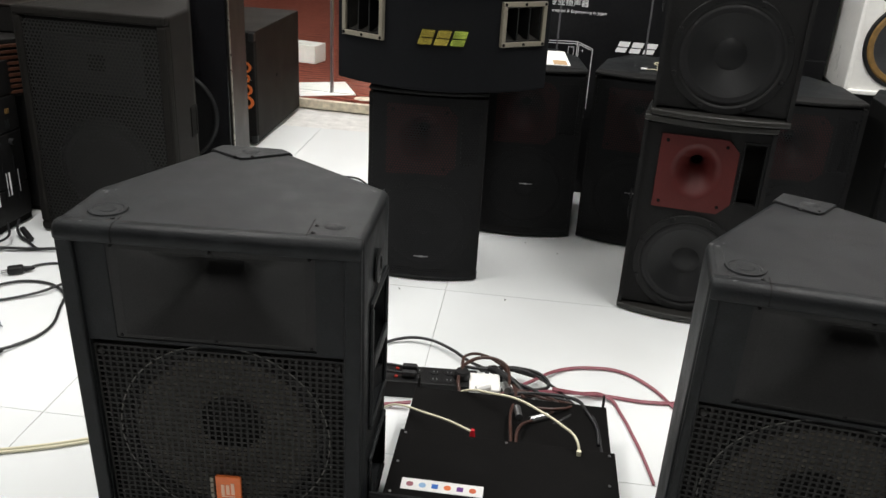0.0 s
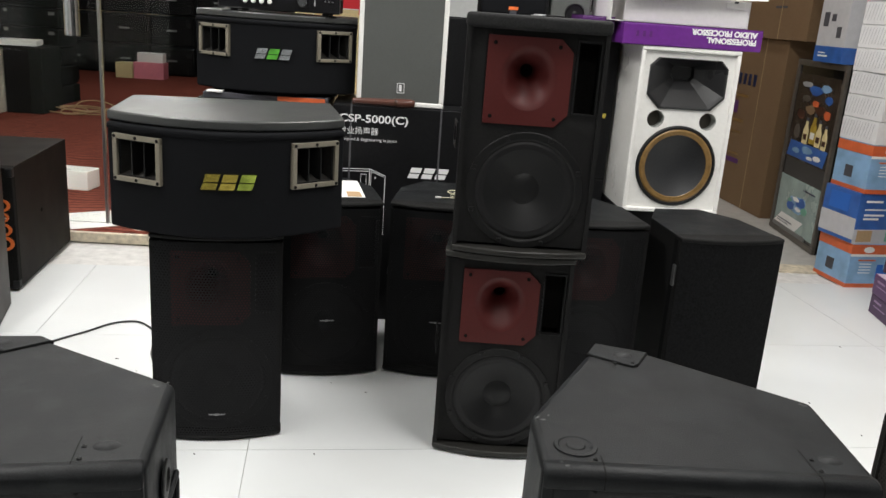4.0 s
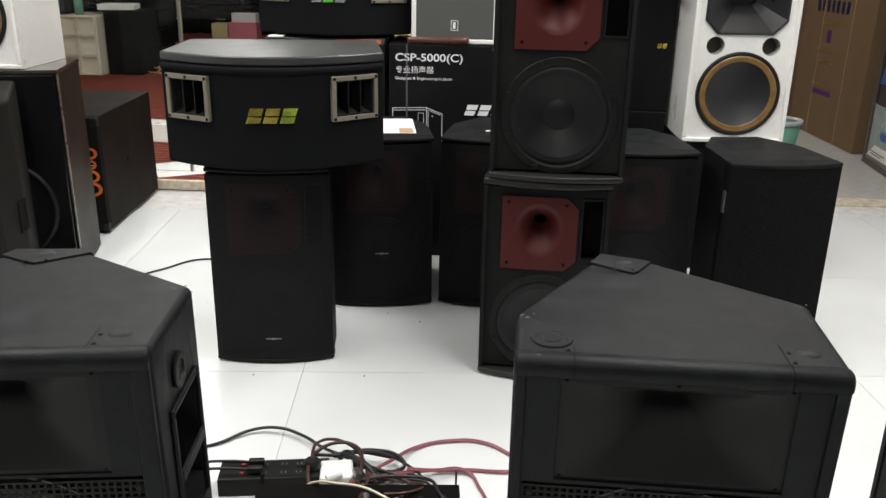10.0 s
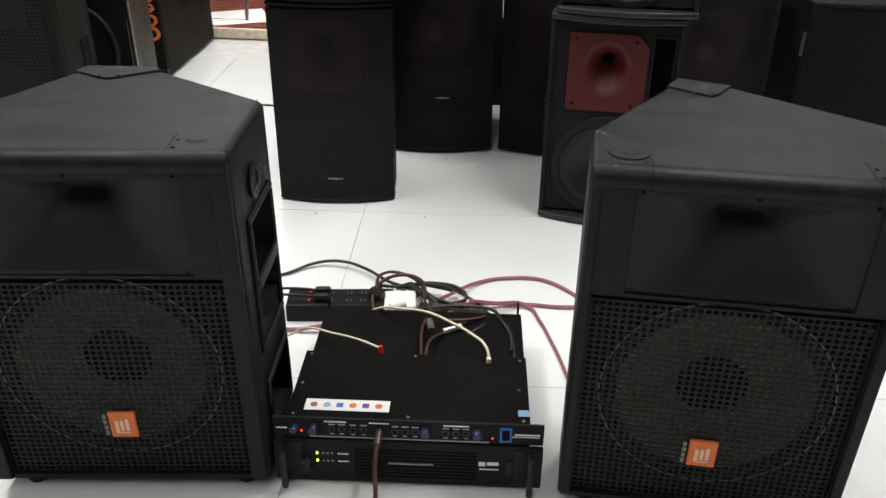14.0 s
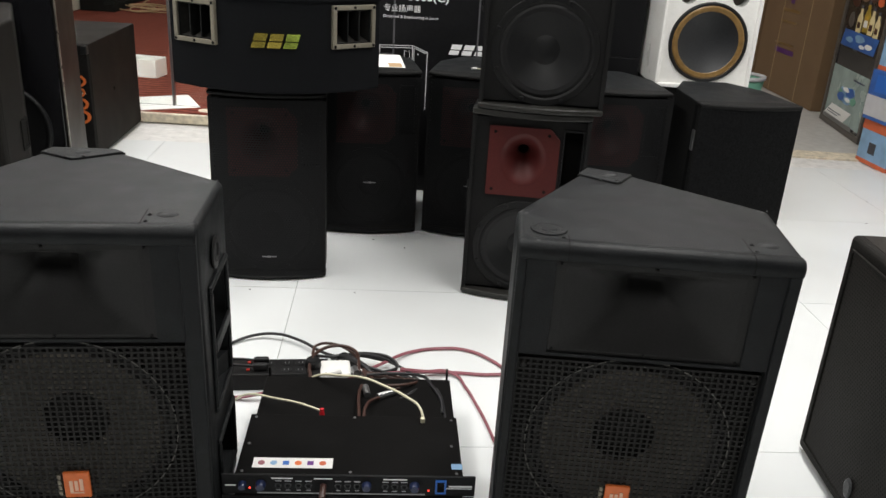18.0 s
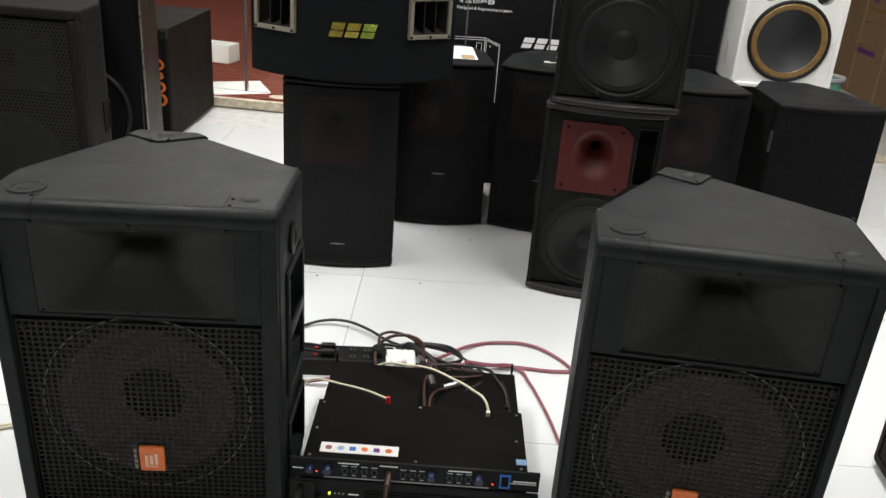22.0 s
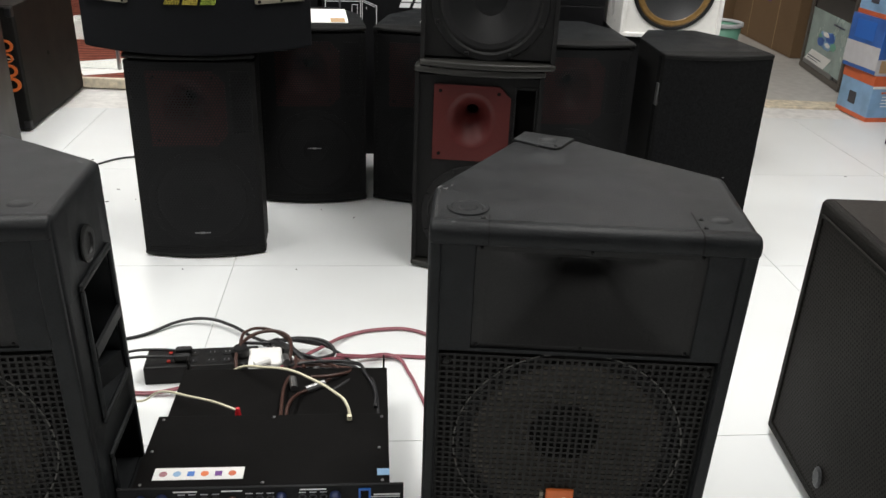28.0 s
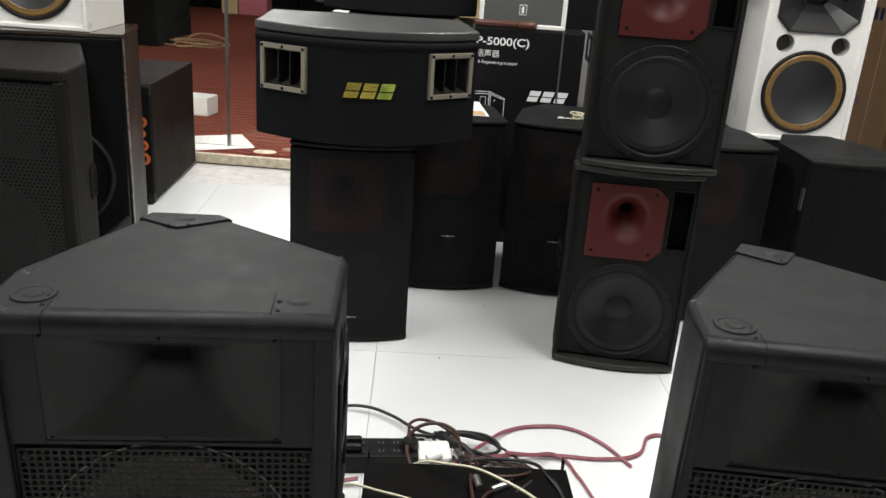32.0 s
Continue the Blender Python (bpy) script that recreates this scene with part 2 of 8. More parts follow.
M_CEIL = material("white ceiling paint", (0.8, 0.8, 0.79), 0.8, grain=0.03, scale=30)
M_CARPET = material("rust red carpet", (0.215, 0.058, 0.040), 0.95, grain=0.4, scale=45, bump=0.8, wear=0.4, wear_scale=9, wear_colour=(0.12, 0.028, 0.02), spec=0.1)
_nt = M_CARPET.node_tree
_w = _nt.nodes.new("ShaderNodeTexWave")
_w.bands_direction = "Y"
for _k, _v in (("Scale", 5.0), ("Distortion", 9.0), ("Detail", 2.0), ("Detail Scale", 0.6)):
    _w.inputs[_k].default_value = _v
_c = _nt.nodes.new("ShaderNodeTexCoord")
_nt.links.new(_c.outputs["Object"], _w.inputs["Vector"])
_m = _nt.nodes.new("ShaderNodeMix")
_m.data_type = "RGBA"
_m.inputs["B"].default_value = (0.075, 0.018, 0.012, 1)
_mr = _nt.nodes.new("ShaderNodeMapRange")
_mr.inputs["From Min"].default_value, _mr.inputs["From Max"].default_value, _mr.inputs["To Max"].default_value = 0.45, 0.9, 0.8
_nt.links.new(_w.outputs["Fac"], _mr.inputs["Value"])
_nt.links.new(_mr.outputs[0], _m.inputs["Factor"])
_old = _nt.nodes["Principled BSDF"].inputs["Base Color"].links[0].from_socket
_nt.links.new(_old, _m.inputs["A"])
_nt.links.new(_m.outputs["Result"], _nt.nodes["Principled BSDF"].inputs["Base Color"])
M_CONCRETE = material("grey cement floor", (0.42, 0.41, 0.39), 0.5, grain=0.1, scale=20, wear=0.3, wear_scale=3)
M_STONE = material("worn yellow stone edge", (0.62, 0.55, 0.42), 0.5, grain=0.3, scale=30, wear=0.5, wear_scale=12)
M_CABLE = material("black cable", (0.012, 0.012, 0.013), 0.45)
M_CABLE_RED = material("maroon clear cable", (0.27, 0.085, 0.105), 0.35, grain=0.2, scale=60)
M_CABLE_CREAM = material("cream cable", (0.7, 0.66, 0.48), 0.4)
M_CABLE_BROWN = material("brown cable", (0.05, 0.022, 0.016), 0.4)
M_REDLED = glow("red led", (1.0, 0.05, 0.03), 3.0)
M_REDSWITCH = glow("dim red switch", (0.4, 0.02, 0.01), 0.15)
M_GREENLED = glow("yellow green led", (0.75, 0.9, 0.05), 3.0)
M_BLUELED = glow("blue lcd", (0.02, 0.045, 0.36), 0.25)
M_BLUEPLASTIC = material("blue plastic", (0.02, 0.13, 0.5), 0.35)
M_NAVY = material("navy plastic", (0.012, 0.02, 0.06), 0.35)
M_CLOTH = material("rough black cloth", (0.0086, 0.0087, 0.0092), 0.9, spec=0.08, grain=0.45, scale=130, bump=0.8)
M_GREYCONE = material("grey paper cone", (0.024, 0.025, 0.027), 0.45, spec=0.35, grain=0.15, scale=150)
M_HORN = material("shiny black horn", (0.016, 0.016, 0.017), 0.3, grain=0.1, scale=100)
M_CHIP = material("chipped grey plastic", (0.055, 0.056, 0.056), 0.6, grain=0.4, scale=300, wear=0.6, wear_scale=60, wear_colour=(0.02, 0.02, 0.02))
M_MICBROWN = material("brown metallic lacquer", (0.085, 0.030, 0.020), 0.32, spec=0.5, grain=0.15, scale=120)
M_COPPER = material("copper brown cover", (0.05, 0.018, 0.009), 0.4, grain=0.4, scale=30)
M_PLUM = material("plum printed carton", (0.075, 0.02, 0.105), 0.4, grain=0.1, scale=40, wear=0.15)
M_PLUM_D = material("dark plum printed carton", (0.052, 0.017, 0.07), 0.45, grain=0.1, scale=40, wear=0.15)
M_PINKTOP = material("pale pink carton top", (0.55, 0.48, 0.56), 0.5, grain=0.06, scale=30)
M_PALEPLUM = material("pale plum print", (0.30, 0.2, 0.34), 0.5)
M_FOIL = material("crumpled white plastic", (0.72, 0.72, 0.74), 0.3, metal=0.2, grain=0.1, scale=40)
M_SUBMESH = material("brown black steel mesh", (0.019, 0.017, 0.015), 0.6, spec=0.15, grain=0.2, scale=200)
M_SUBTOP = material("brown grey textured top", (0.021, 0.0185, 0.0165), 0.6, spec=0.15, grain=0.3, scale=200, bump=0.4, wear=0.3, wear_scale=6)
M_PALETEAL = material("pale teal poster paper", (0.30, 0.38, 0.36), 0.25, grain=0.15, scale=9)
M_POSTER = material("dark brown poster paper", (0.035, 0.026, 0.020), 0.25, grain=0.5, scale=9)
M_AMBER = material("amber yellow print", (0.38, 0.26, 0.03), 0.4, grain=0.35, scale=20)
M_REDSIGN = material("red vinyl letters", (0.6, 0.02, 0.03), 0.4)
M_PINK = material("pink carton", (0.7, 0.22, 0.28), 0.6, grain=0.1, scale=20)
M_TEAL = material("pale green plastic", (0.15, 0.36, 0.26), 0.4)
M_GROUT = material("grey tile joint", (0.62, 0.61, 0.59), 0.8, grain=0.15, scale=20)

M_TILE = material("white glazed tile", (0.79, 0.81, 0.81), 0.22, grain=0.02, scale=3, wear=0.12, wear_scale=2.5, wear_colour=(0.62, 0.61, 0.58), rough_var=0.06)

M_GLASS = bpy.data.materials.new("clear glass")
M_GLASS.use_nodes = True
_b = M_GLASS.node_tree.nodes["Principled BSDF"]
_b.inputs["Transmission Weight"].default_value, _b.inputs["Roughness"].default_value, _b.inputs["IOR"].default_value = 1.0, 0.0, 1.28
_b.inputs["Base Color"].default_value = (0.93, 0.97, 0.95, 1)


# ---- builders ----
def finish(bm, name, mat, smooth=False):
    me = bpy.data.meshes.new(name)
    bm.normal_update()
    bm.to_mesh(me)
    bm.free()
    me.materials.append(mat)
    if smooth:
        for p in me.polygons:
            p.use_smooth = True
    return me


def part(name, bm, mat, parent=None, label="", m=None, smooth=False):
    ob = new(name, finish(bm, name, mat, smooth) if isinstance(bm, bmesh.types.BMesh) else bm)
    if not isinstance(ob.data.materials, type(None)) and not ob.data.materials:
        ob.data.materials.append(mat)
    if parent:
        ob.parent = parent
    if m:
        ob.matrix_basis = m
    return tagged(ob, label)


def thing(name, m, label, category, group="", kind=""):
    ob = new(name)
    ob.empty_display_size = 0.05
    ob.matrix_basis = m
    return tagged(ob, label, category, group, kind)


def bevelled(bm, width, segs=2, edges=None):
    if width:
        bm.normal_update()
        bmesh.ops.bevel(bm, geom=list(edges or bm.edges), offset=width, segments=segs, profile=0.5, affect="EDGES", clamp_overlap=True)
    return bm


def box(x0, x1, y0, y1, z0, z1, bevel=0.0, segs=2):
    bm = bmesh.new()
    v = [bm.verts.new((x, y, z)) for z in (z0, z1) for x, y in ((x0, y0), (x1, y0), (x1, y1), (x0, y1))]
    for f in ((3, 2, 1, 0), (4, 5, 6, 7), (0, 1, 5, 4), (1, 2, 6, 5), (2, 3, 7, 6), (3, 0, 4, 7)):
        bm.faces.new([v[i] for i in f])
    return bevelled(bm, bevel, segs)


def prism(poly, z0, z1, bevel=0.0, segs=2, lower=None):
    """A prism over a counter-clockwise outline; lower: another outline for its foot."""
    bm = bmesh.new()
    a = [bm.verts.new((x, y, z0)) for x, y in (lower or poly)]
    b = [bm.verts.new((x, y, z1)) for x, y in poly]
    bm.faces.new(a[::-1])
    bm.faces.new(b)
    n = len(a)
    for i in range(n):
        bm.faces.new((a[i], a[(i + 1) % n], b[(i + 1) % n], b[i]))
    return bevelled(bm, bevel, segs)


def lathe(profile, n=40, m=None):
    """Turns (radius, height) rows round the z axis, open at both ends unless the radius is 0."""
    bm = bmesh.new()
    rings = []
    for r, h in profile:
        if r < 1e-6:
            rings.append([bm.verts.new((0, 0, h))])
        else:
            rings.append([bm.verts.new((r * math.cos(2 * math.pi * i / n), r * math.sin(2 * math.pi * i / n), h)) for i in range(n)])
    for a, b in zip(rings, rings[1:]):
        for i in range(n):
            j = (i + 1) % n
            if len(a) == 1 and len(b) == 1:
                continue
            if len(a) == 1:
                bm.faces.new((a[0], b[j], b[i]))
            elif len(b) == 1:
                bm.faces.new((a[i], a[j], b[0]))
            else:
                bm.faces.new((a[i], a[j], b[j], b[i]))
    bmesh.ops.recalc_face_normals(bm, faces=bm.faces)
    if m:
        bm.transform(m)
    return bm


def rod(p, q, r, n=10):
    p, q = Vector(p), Vector(q)
    d = q - p
    bm = bmesh.new()
    bmesh.ops.create_cone(bm, cap_ends=True, segments=n, radius1=r, radius2=r, depth=d.length)
    bm.transform(Matrix.Translation((p + q) / 2) @ d.to_track_quat("Z", "Y").to_matrix().to_4x4())
    return bm


def merged(*bms):
    out = bmesh.new()
    for b in bms:
        me = bpy.data.meshes.new("tmp")
        b.to_mesh(me)
        b.free()
        out.from_mesh(me)
        bpy.data.meshes.remove(me)
    return out


def cable(name, points, r, mat, parent=None, label="", smooth_ends=True):
    cu = bpy.data.curves.new(name, "CURVE")
    cu.dimensions, cu.bevel_depth, cu.bevel_resolution, cu.resolution_u = "3D", r, 2, 10
    sp = cu.splines.new("BEZIER")
    sp.bezier_points.add(len(points) - 1)
    for b, p in zip(sp.bezier_points, points):
        b.co = p
        b.handle_left_type = b.handle_right_type = "AUTO"
    cu.use_fill_caps = True
    cu.materials.append(mat)
    ob = new(name, cu)
    if parent:
        ob.parent = parent
    return tagged(ob, label)


def words(name, text, size, mat, m, parent, label="", align="LEFT", depth=0.0006):
    cu = bpy.data.curves.new(name, "FONT")
    cu.body, cu.size, cu.align_x, cu.extrude = text, size, align, depth
    cu.materials.append(mat)
    ob = new(name, cu)
    ob.parent = parent
    ob.matrix_basis = m
    return tagged(ob, label)


FRONT = pose(0, 0, 0, 90)


def face_front(x, y, z, rz=0.0, spin=0.0):
    """For flat work on a face that looks towards -y (turned by rz), its x along the face."""
    return pose(x, y, z, 0, 0, rz) @ pose(0, 0, 0, 90) @ pose(0, 0, 0, 0, 0, spin)


def grille_sheet(w, h, pitch, hole, bulge, thick=0.001):
    """A perforated sheet in x and z with hexagonal cells; hole: the open share of a cell. It bows out towards -y."""
    verts, faces = [], []
    r = pitch / math.sqrt(3)
    rows = int(h / (1.5 * r))
    cols = int(w / pitch)
    for j in range(rows):
        for i in range(cols):
            cx = -w / 2 + (i + 0.5 + 0.5 * (j % 2)) * pitch
            cz = -h / 2 + (j + 0.6) * 1.5 * r
            if abs(cx) > w / 2 - 0.3 * pitch:
                continue
            k = len(verts)
            for rr in (r, r * hole):
                for s in range(6):
                    a = math.pi / 6 + s * math.pi / 3
                    x, z = cx + rr * math.cos(a), cz + rr * math.sin(a)
                    verts.append((x, -bulge * (1 - (2 * x / w) ** 2), z))
            for s in range(6):
                q = (s + 1) % 6
                faces.append((k + s, k + q, k + 6 + q, k + 6 + s))
    me = bpy.data.meshes.new("grille")
    me.from_pydata(verts, [], faces)
    return me


# ---- the room ----
def setting(name, bm, mat, label, category):
    return tagged(part(name, bm, mat), label, category, kind="structure")


TILE, TURN_T, TX, TY = 0.84, 4.8, -0.349, 2.322
floor = setting("floor", box(-3.6, 4.2, -2.2, 4.42, -0.12, -0.006), M_GROUT, "white glazed floor tiles with thin grey joints", "floor")
ceiling = setting("ceiling", box(-5.2, 4.2, -2.2, 13.2, 2.95, 3.05), M_CEIL, "plain white painted ceiling", "ceiling")
# Wall behind the camera is unseen; added dark so the glass reflects less.
setting("wall_south", box(-3.6, 4.2, -2.35, -2.2, 0, 2.95), M_DARKWALL, "unseen closing wall, kept dark to dim the glass", "wall")
setting("wall_west", box(-3.75, -3.6, -2.2, 4.42, 0, 2.95), M_WALL, "white painted shop wall", "wall")
setting("wall_east", box(4.2, 4.35, -2.35, 13.2, 0, 2.95), M_WALL, "white painted shop wall", "wall")
setting("wall_north", box(-5.2, 4.2, 13.2, 13.35, 0, 2.95), M_YELLOW, "pale yellow painted back wall", "wall")
setting("wall_west_back", box(-5.35, -5.2, 4.42, 13.35, 0, 2.95), M_YELLOW, "pale yellow painted side wall", "wall")
setting("floor_back", box(0.6, 4.2, 4.56, 13.2, -0.12, -0.002), M_CONCRETE, "grey cement floor behind the worn threshold", "floor")
setting("threshold", box(0.6, 4.2, 4.42, 4.56, -0.12, 0.004), M_STONE, "worn yellowish stone threshold strip", "threshold")
setting("carpet", box(-5.2, 0.6, 4.30, 13.2, -0.1, 0.055, 0.01), M_CARPET, "rust red ribbed carpet on a low platform", "carpet")


def sheared(bm, k, h):
    """Leans the front: the foot stands back by k."""
    for v in bm.verts:
        v.co.y += k * (1 - v.co.z / h)
    return bm


def ring_frame(x0, x1, z0, z1, b, y0, y1, bevel=0.0):
    return merged(box(x0, x1, y0, y1, z1 - b, z1, bevel), box(x0, x1, y0, y1, z0, z0 + b, bevel),
                  box(x0, x0 + b, y0, y1, z0 + b, z1 - b, bevel), box(x1 - b, x1, y0, y1, z0 + b, z1 - b, bevel))


def holed_plate(x0, x1, z0, z1, cx, cz, r, y0, y1, n=48):
    """An upright plate with a round hole; it looks towards -y."""
    angs = sorted([2 * math.pi * i / n for i in range(n)] + [math.atan2(z - cz, x - cx) % (2 * math.pi) for x in (x0, x1) for z in (z0, z1)])
    bm = bmesh.new()
    loops = []
    for y in (y0, y1):
        outer, inner = [], []
        for a in angs:
            c, s = math.cos(a), math.sin(a)
            k = min([(x1 - cx) / c if c > 1e-9 else 1e9, (x0 - cx) / c if c < -1e-9 else 1e9, (z1 - cz) / s if s > 1e-9 else 1e9, (z0 - cz) / s if s < -1e-9 else 1e9])
            outer.append(bm.verts.new((cx + k * c, y, cz + k * s)))
            inner.append(bm.verts.new((cx + r * c, y, cz + r * s)))
        loops.append((outer, inner))
    (ao, ai), (bo, bi) = loops
    m = len(angs)
    for i in range(m):
        j = (i + 1) % m
        bm.faces.new((ao[i], ao[j], ai[j], ai[i]))
        bm.faces.new((ai[i], ai[j], bi[j], bi[i]))
        bm.faces.new((ao[j], ao[i], bo[i], bo[j]))
    bmesh.ops.recalc_face_normals(bm, faces=bm.faces)
    return bm


def rect_funnel(rows):
    """A funnel through nested rectangles (x0, x1, z0, z1, y), closed at its throat."""
    bm = bmesh.new()
    loops = [[bm.verts.new(p) for p in ((a, y, c), (b, y, c), (b, y, d), (a, y, d))] for a, b, c, d, y in rows]
    for p, q in zip(loops, loops[1:]):
        for i in range(4):
            j = (i + 1) % 4
            bm.faces.new((p[i], p[j], q[j], q[i]))
    return bm


def facing(x, y, z, rz=0.0):
    """Turns a lathe's axis (its +z) towards -y."""
    return pose(x, y, z, 0, 0, rz) @ pose(0, 0, 0, 90)


def prism_front(poly, y0, y1):
    """A flat upright piece from an outline of (x, z), between two depths."""
    bm = prism([(x, -z) for x, z in poly][::-1], y0, y1)
    bm.transform(Matrix(((1, 0, 0, 0), (0, 0, 1, 0), (0, -1, 0, 0), (0, 0, 0, 1))))
    bmesh.ops.recalc_face_normals(bm, faces=bm.faces)
    return bm


def screw_head(r=0.004):
    return lathe([(0, 0.0022), (r * 0.35, 0.0022), (r * 0.4, 0.0012), (r * 0.55, 0.0022), (r, 0.0012), (r, -0.001)], 10)


# ---- stage monitors in front ----
MON_H = 0.667
MON = [(-0.232, -0.002), (0.233, -0.002), (0.243, 0.242), (0.018, 0.413), (-0.076, 0.442), (-0.231, 0.146)]


MON_WIDE = [(-0.2425, 0.002), (0.2415, -0.001), (0.2505, 0.241), (0.014, 0.428), (-0.106, 0.430), (-0.2400, 0.150)]


def monitor_shell(h, outline):
    """The moulded body: one shell with openings for the grille and the horn panel."""
    bm = prism(outline, 0.030, h)
    bevelled(bm, 0.012, 4, [ed for ed in bm.edges if min(v.co.z for v in ed.verts) > h - 0.001 or ed.verts[0].co.z != ed.verts[1].co.z])
    for co, no in (((0, 0, 0.040), (0, 0, 1)), ((0, 0, 0.456), (0, 0, 1)), ((0, 0, 0.462), (0, 0, 1)), ((0, 0, h - 0.029), (0, 0, 1)),
                   ((-0.2115, 0, 0), (1, 0, 0)), ((0.2090, 0, 0), (1, 0, 0)), ((-0.165, 0, 0), (1, 0, 0)), ((0.165, 0, 0), (1, 0, 0))):
        front = [f for f in bm.faces if f.normal.y < -0.99 and f.calc_center_median().y < 0.004]
        geom = front + list({e for f in front for e in f.edges}) + list({v for f in front for v in f.verts})
        bmesh.ops.bisect_plane(bm, geom=geom, plane_co=co, plane_no=no)
        bm.normal_update()
    gone = []
    for f in bm.faces:
        c = f.calc_center_median()
        if f.normal.y < -0.99 and c.y < 0.004:
            if (-0.2115 < c.x < 0.209 and 0.040 < c.z < 0.456) or (-0.165 < c.x < 0.165 and 0.462 < c.z < h - 0.029):
                gone.append(f)
    bmesh.ops.delete(bm, geom=gone, context="FACES")
    rim = [e for e in bm.edges if e.is_boundary]
    ext = bmesh.ops.extrude_edge_only(bm, edges=rim)["geom"]
    bmesh.ops.translate(bm, verts=[v for v in ext if isinstance(v, bmesh.types.BMVert)], vec=(0, 0.05, 0))
    # the grip openings in the side
    for co, no in (((0, 0, 0.085), (0, 0, 1)), ((0, 0, 0.200), (0, 0, 1)), ((0, 0, 0.288), (0, 0, 1)), ((0, 0, 0.522), (0, 0, 1)), ((0, 0.063, 0), (0, 1, 0)), ((0, 0.196, 0), (0, 1, 0))):
        bm.normal_update()
        sides = [f for f in bm.faces if f.normal.x > 0.98 and f.calc_center_median().x > 0.225 and f.calc_center_median().y > 0.003]
        geom = sides + list({e for f in sides for e in f.edges}) + list({v for f in sides for v in f.verts})
        bmesh.ops.bisect_plane(bm, geom=geom, plane_co=co, plane_no=no)
    bm.normal_update()
    gone = []
    for f in bm.faces:
        c = f.calc_center_median()
        if f.normal.x > 0.98 and c.x > 0.225 and 0.063 < c.y < 0.196 and (0.085 < c.z < 0.200 or 0.288 < c.z < 0.522):
            gone.append(f)
    bmesh.ops.delete(bm, geom=gone, context="FACES")
    rim = [e for e in bm.edges if e.is_boundary and min(v.co.x for v in e.verts) > 0.225 and min(v.co.y for v in e.verts) > 0.055]
    ext = bmesh.ops.extrude_edge_only(bm, edges=rim)["geom"]
    bmesh.ops.translate(bm, verts=[v for v in ext if isinstance(v, bmesh.types.BMVert)], vec=(-0.05, 0, 0))
    bmesh.ops.recalc_face_normals(bm, faces=bm.faces)
    return bm


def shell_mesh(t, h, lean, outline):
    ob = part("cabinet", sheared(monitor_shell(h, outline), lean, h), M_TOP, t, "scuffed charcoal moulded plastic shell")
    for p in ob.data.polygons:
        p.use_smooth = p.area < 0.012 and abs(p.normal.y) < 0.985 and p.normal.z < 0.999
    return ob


def back_plate(outline):
    """The raised plate over the back corner: it follows both back edges and has a blunt tip towards the front."""
    (rx, ry), (ax, ay), (bx, by), (lx, ly) = outline[2:6]
    kr, kl, dx = (-0.022, 0.165, 0.017) if outline is MON else (0.10, 0.11, -0.006)
    p = (ax + kr * (rx - ax), ay + max(kr, 0.0) * (ry - ay))
    q = (bx + kl * (lx - bx), by + kl * (ly - by))
    tx, ty = (p[0] + q[0]) / 2 + dx, min(p[1], q[1]) - 0.048
    if outline is MON:
        return [(p[0], p[1] - 0.004), (bx, by - 0.003), (q[0] + 0.002, q[1] - 0.004), (tx - 0.012, ty + 0.005), (tx, ty), (tx + 0.010, ty + 0.008)]
    return [(p[0] - 0.002, p[1] - 0.004), (ax, ay - 0.003), (bx, by - 0.003), (q[0] + 0.002, q[1] - 0.004), (tx - 0.012, ty + 0.006), (tx, ty), (tx + 0.013, ty + 0.006)]


def swept(profile, x0, x1, bevel=0.0):
    """A profile of (y, z) rows drawn along x, with shrunken ends where bevel is set."""
    cy, cz = sum(p[0] for p in profile) / len(profile), sum(p[1] for p in profile) / len(profile)
    bm = bmesh.new()
    rows = [(x0, 0.86), (x0 + bevel, 1.0), (x1 - bevel, 1.0), (x1, 0.86)] if bevel else [(x0, 1.0), (x1, 1.0)]
    loops = [[bm.verts.new((x, cy + (y - cy) * k, cz + (z - cz) * k)) for y, z in profile] for x, k in rows]
    n = len(profile)
    for a, b in zip(loops, loops[1:]):
        for i in range(n):
            bm.faces.new((a[i], a[(i + 1) % n], b[(i + 1) % n], b[i]))
    bm.faces.new(loops[0])
    bm.faces.new(loops[-1][::-1])
    bmesh.ops.recalc_face_normals(bm, faces=bm.faces)
    return bm


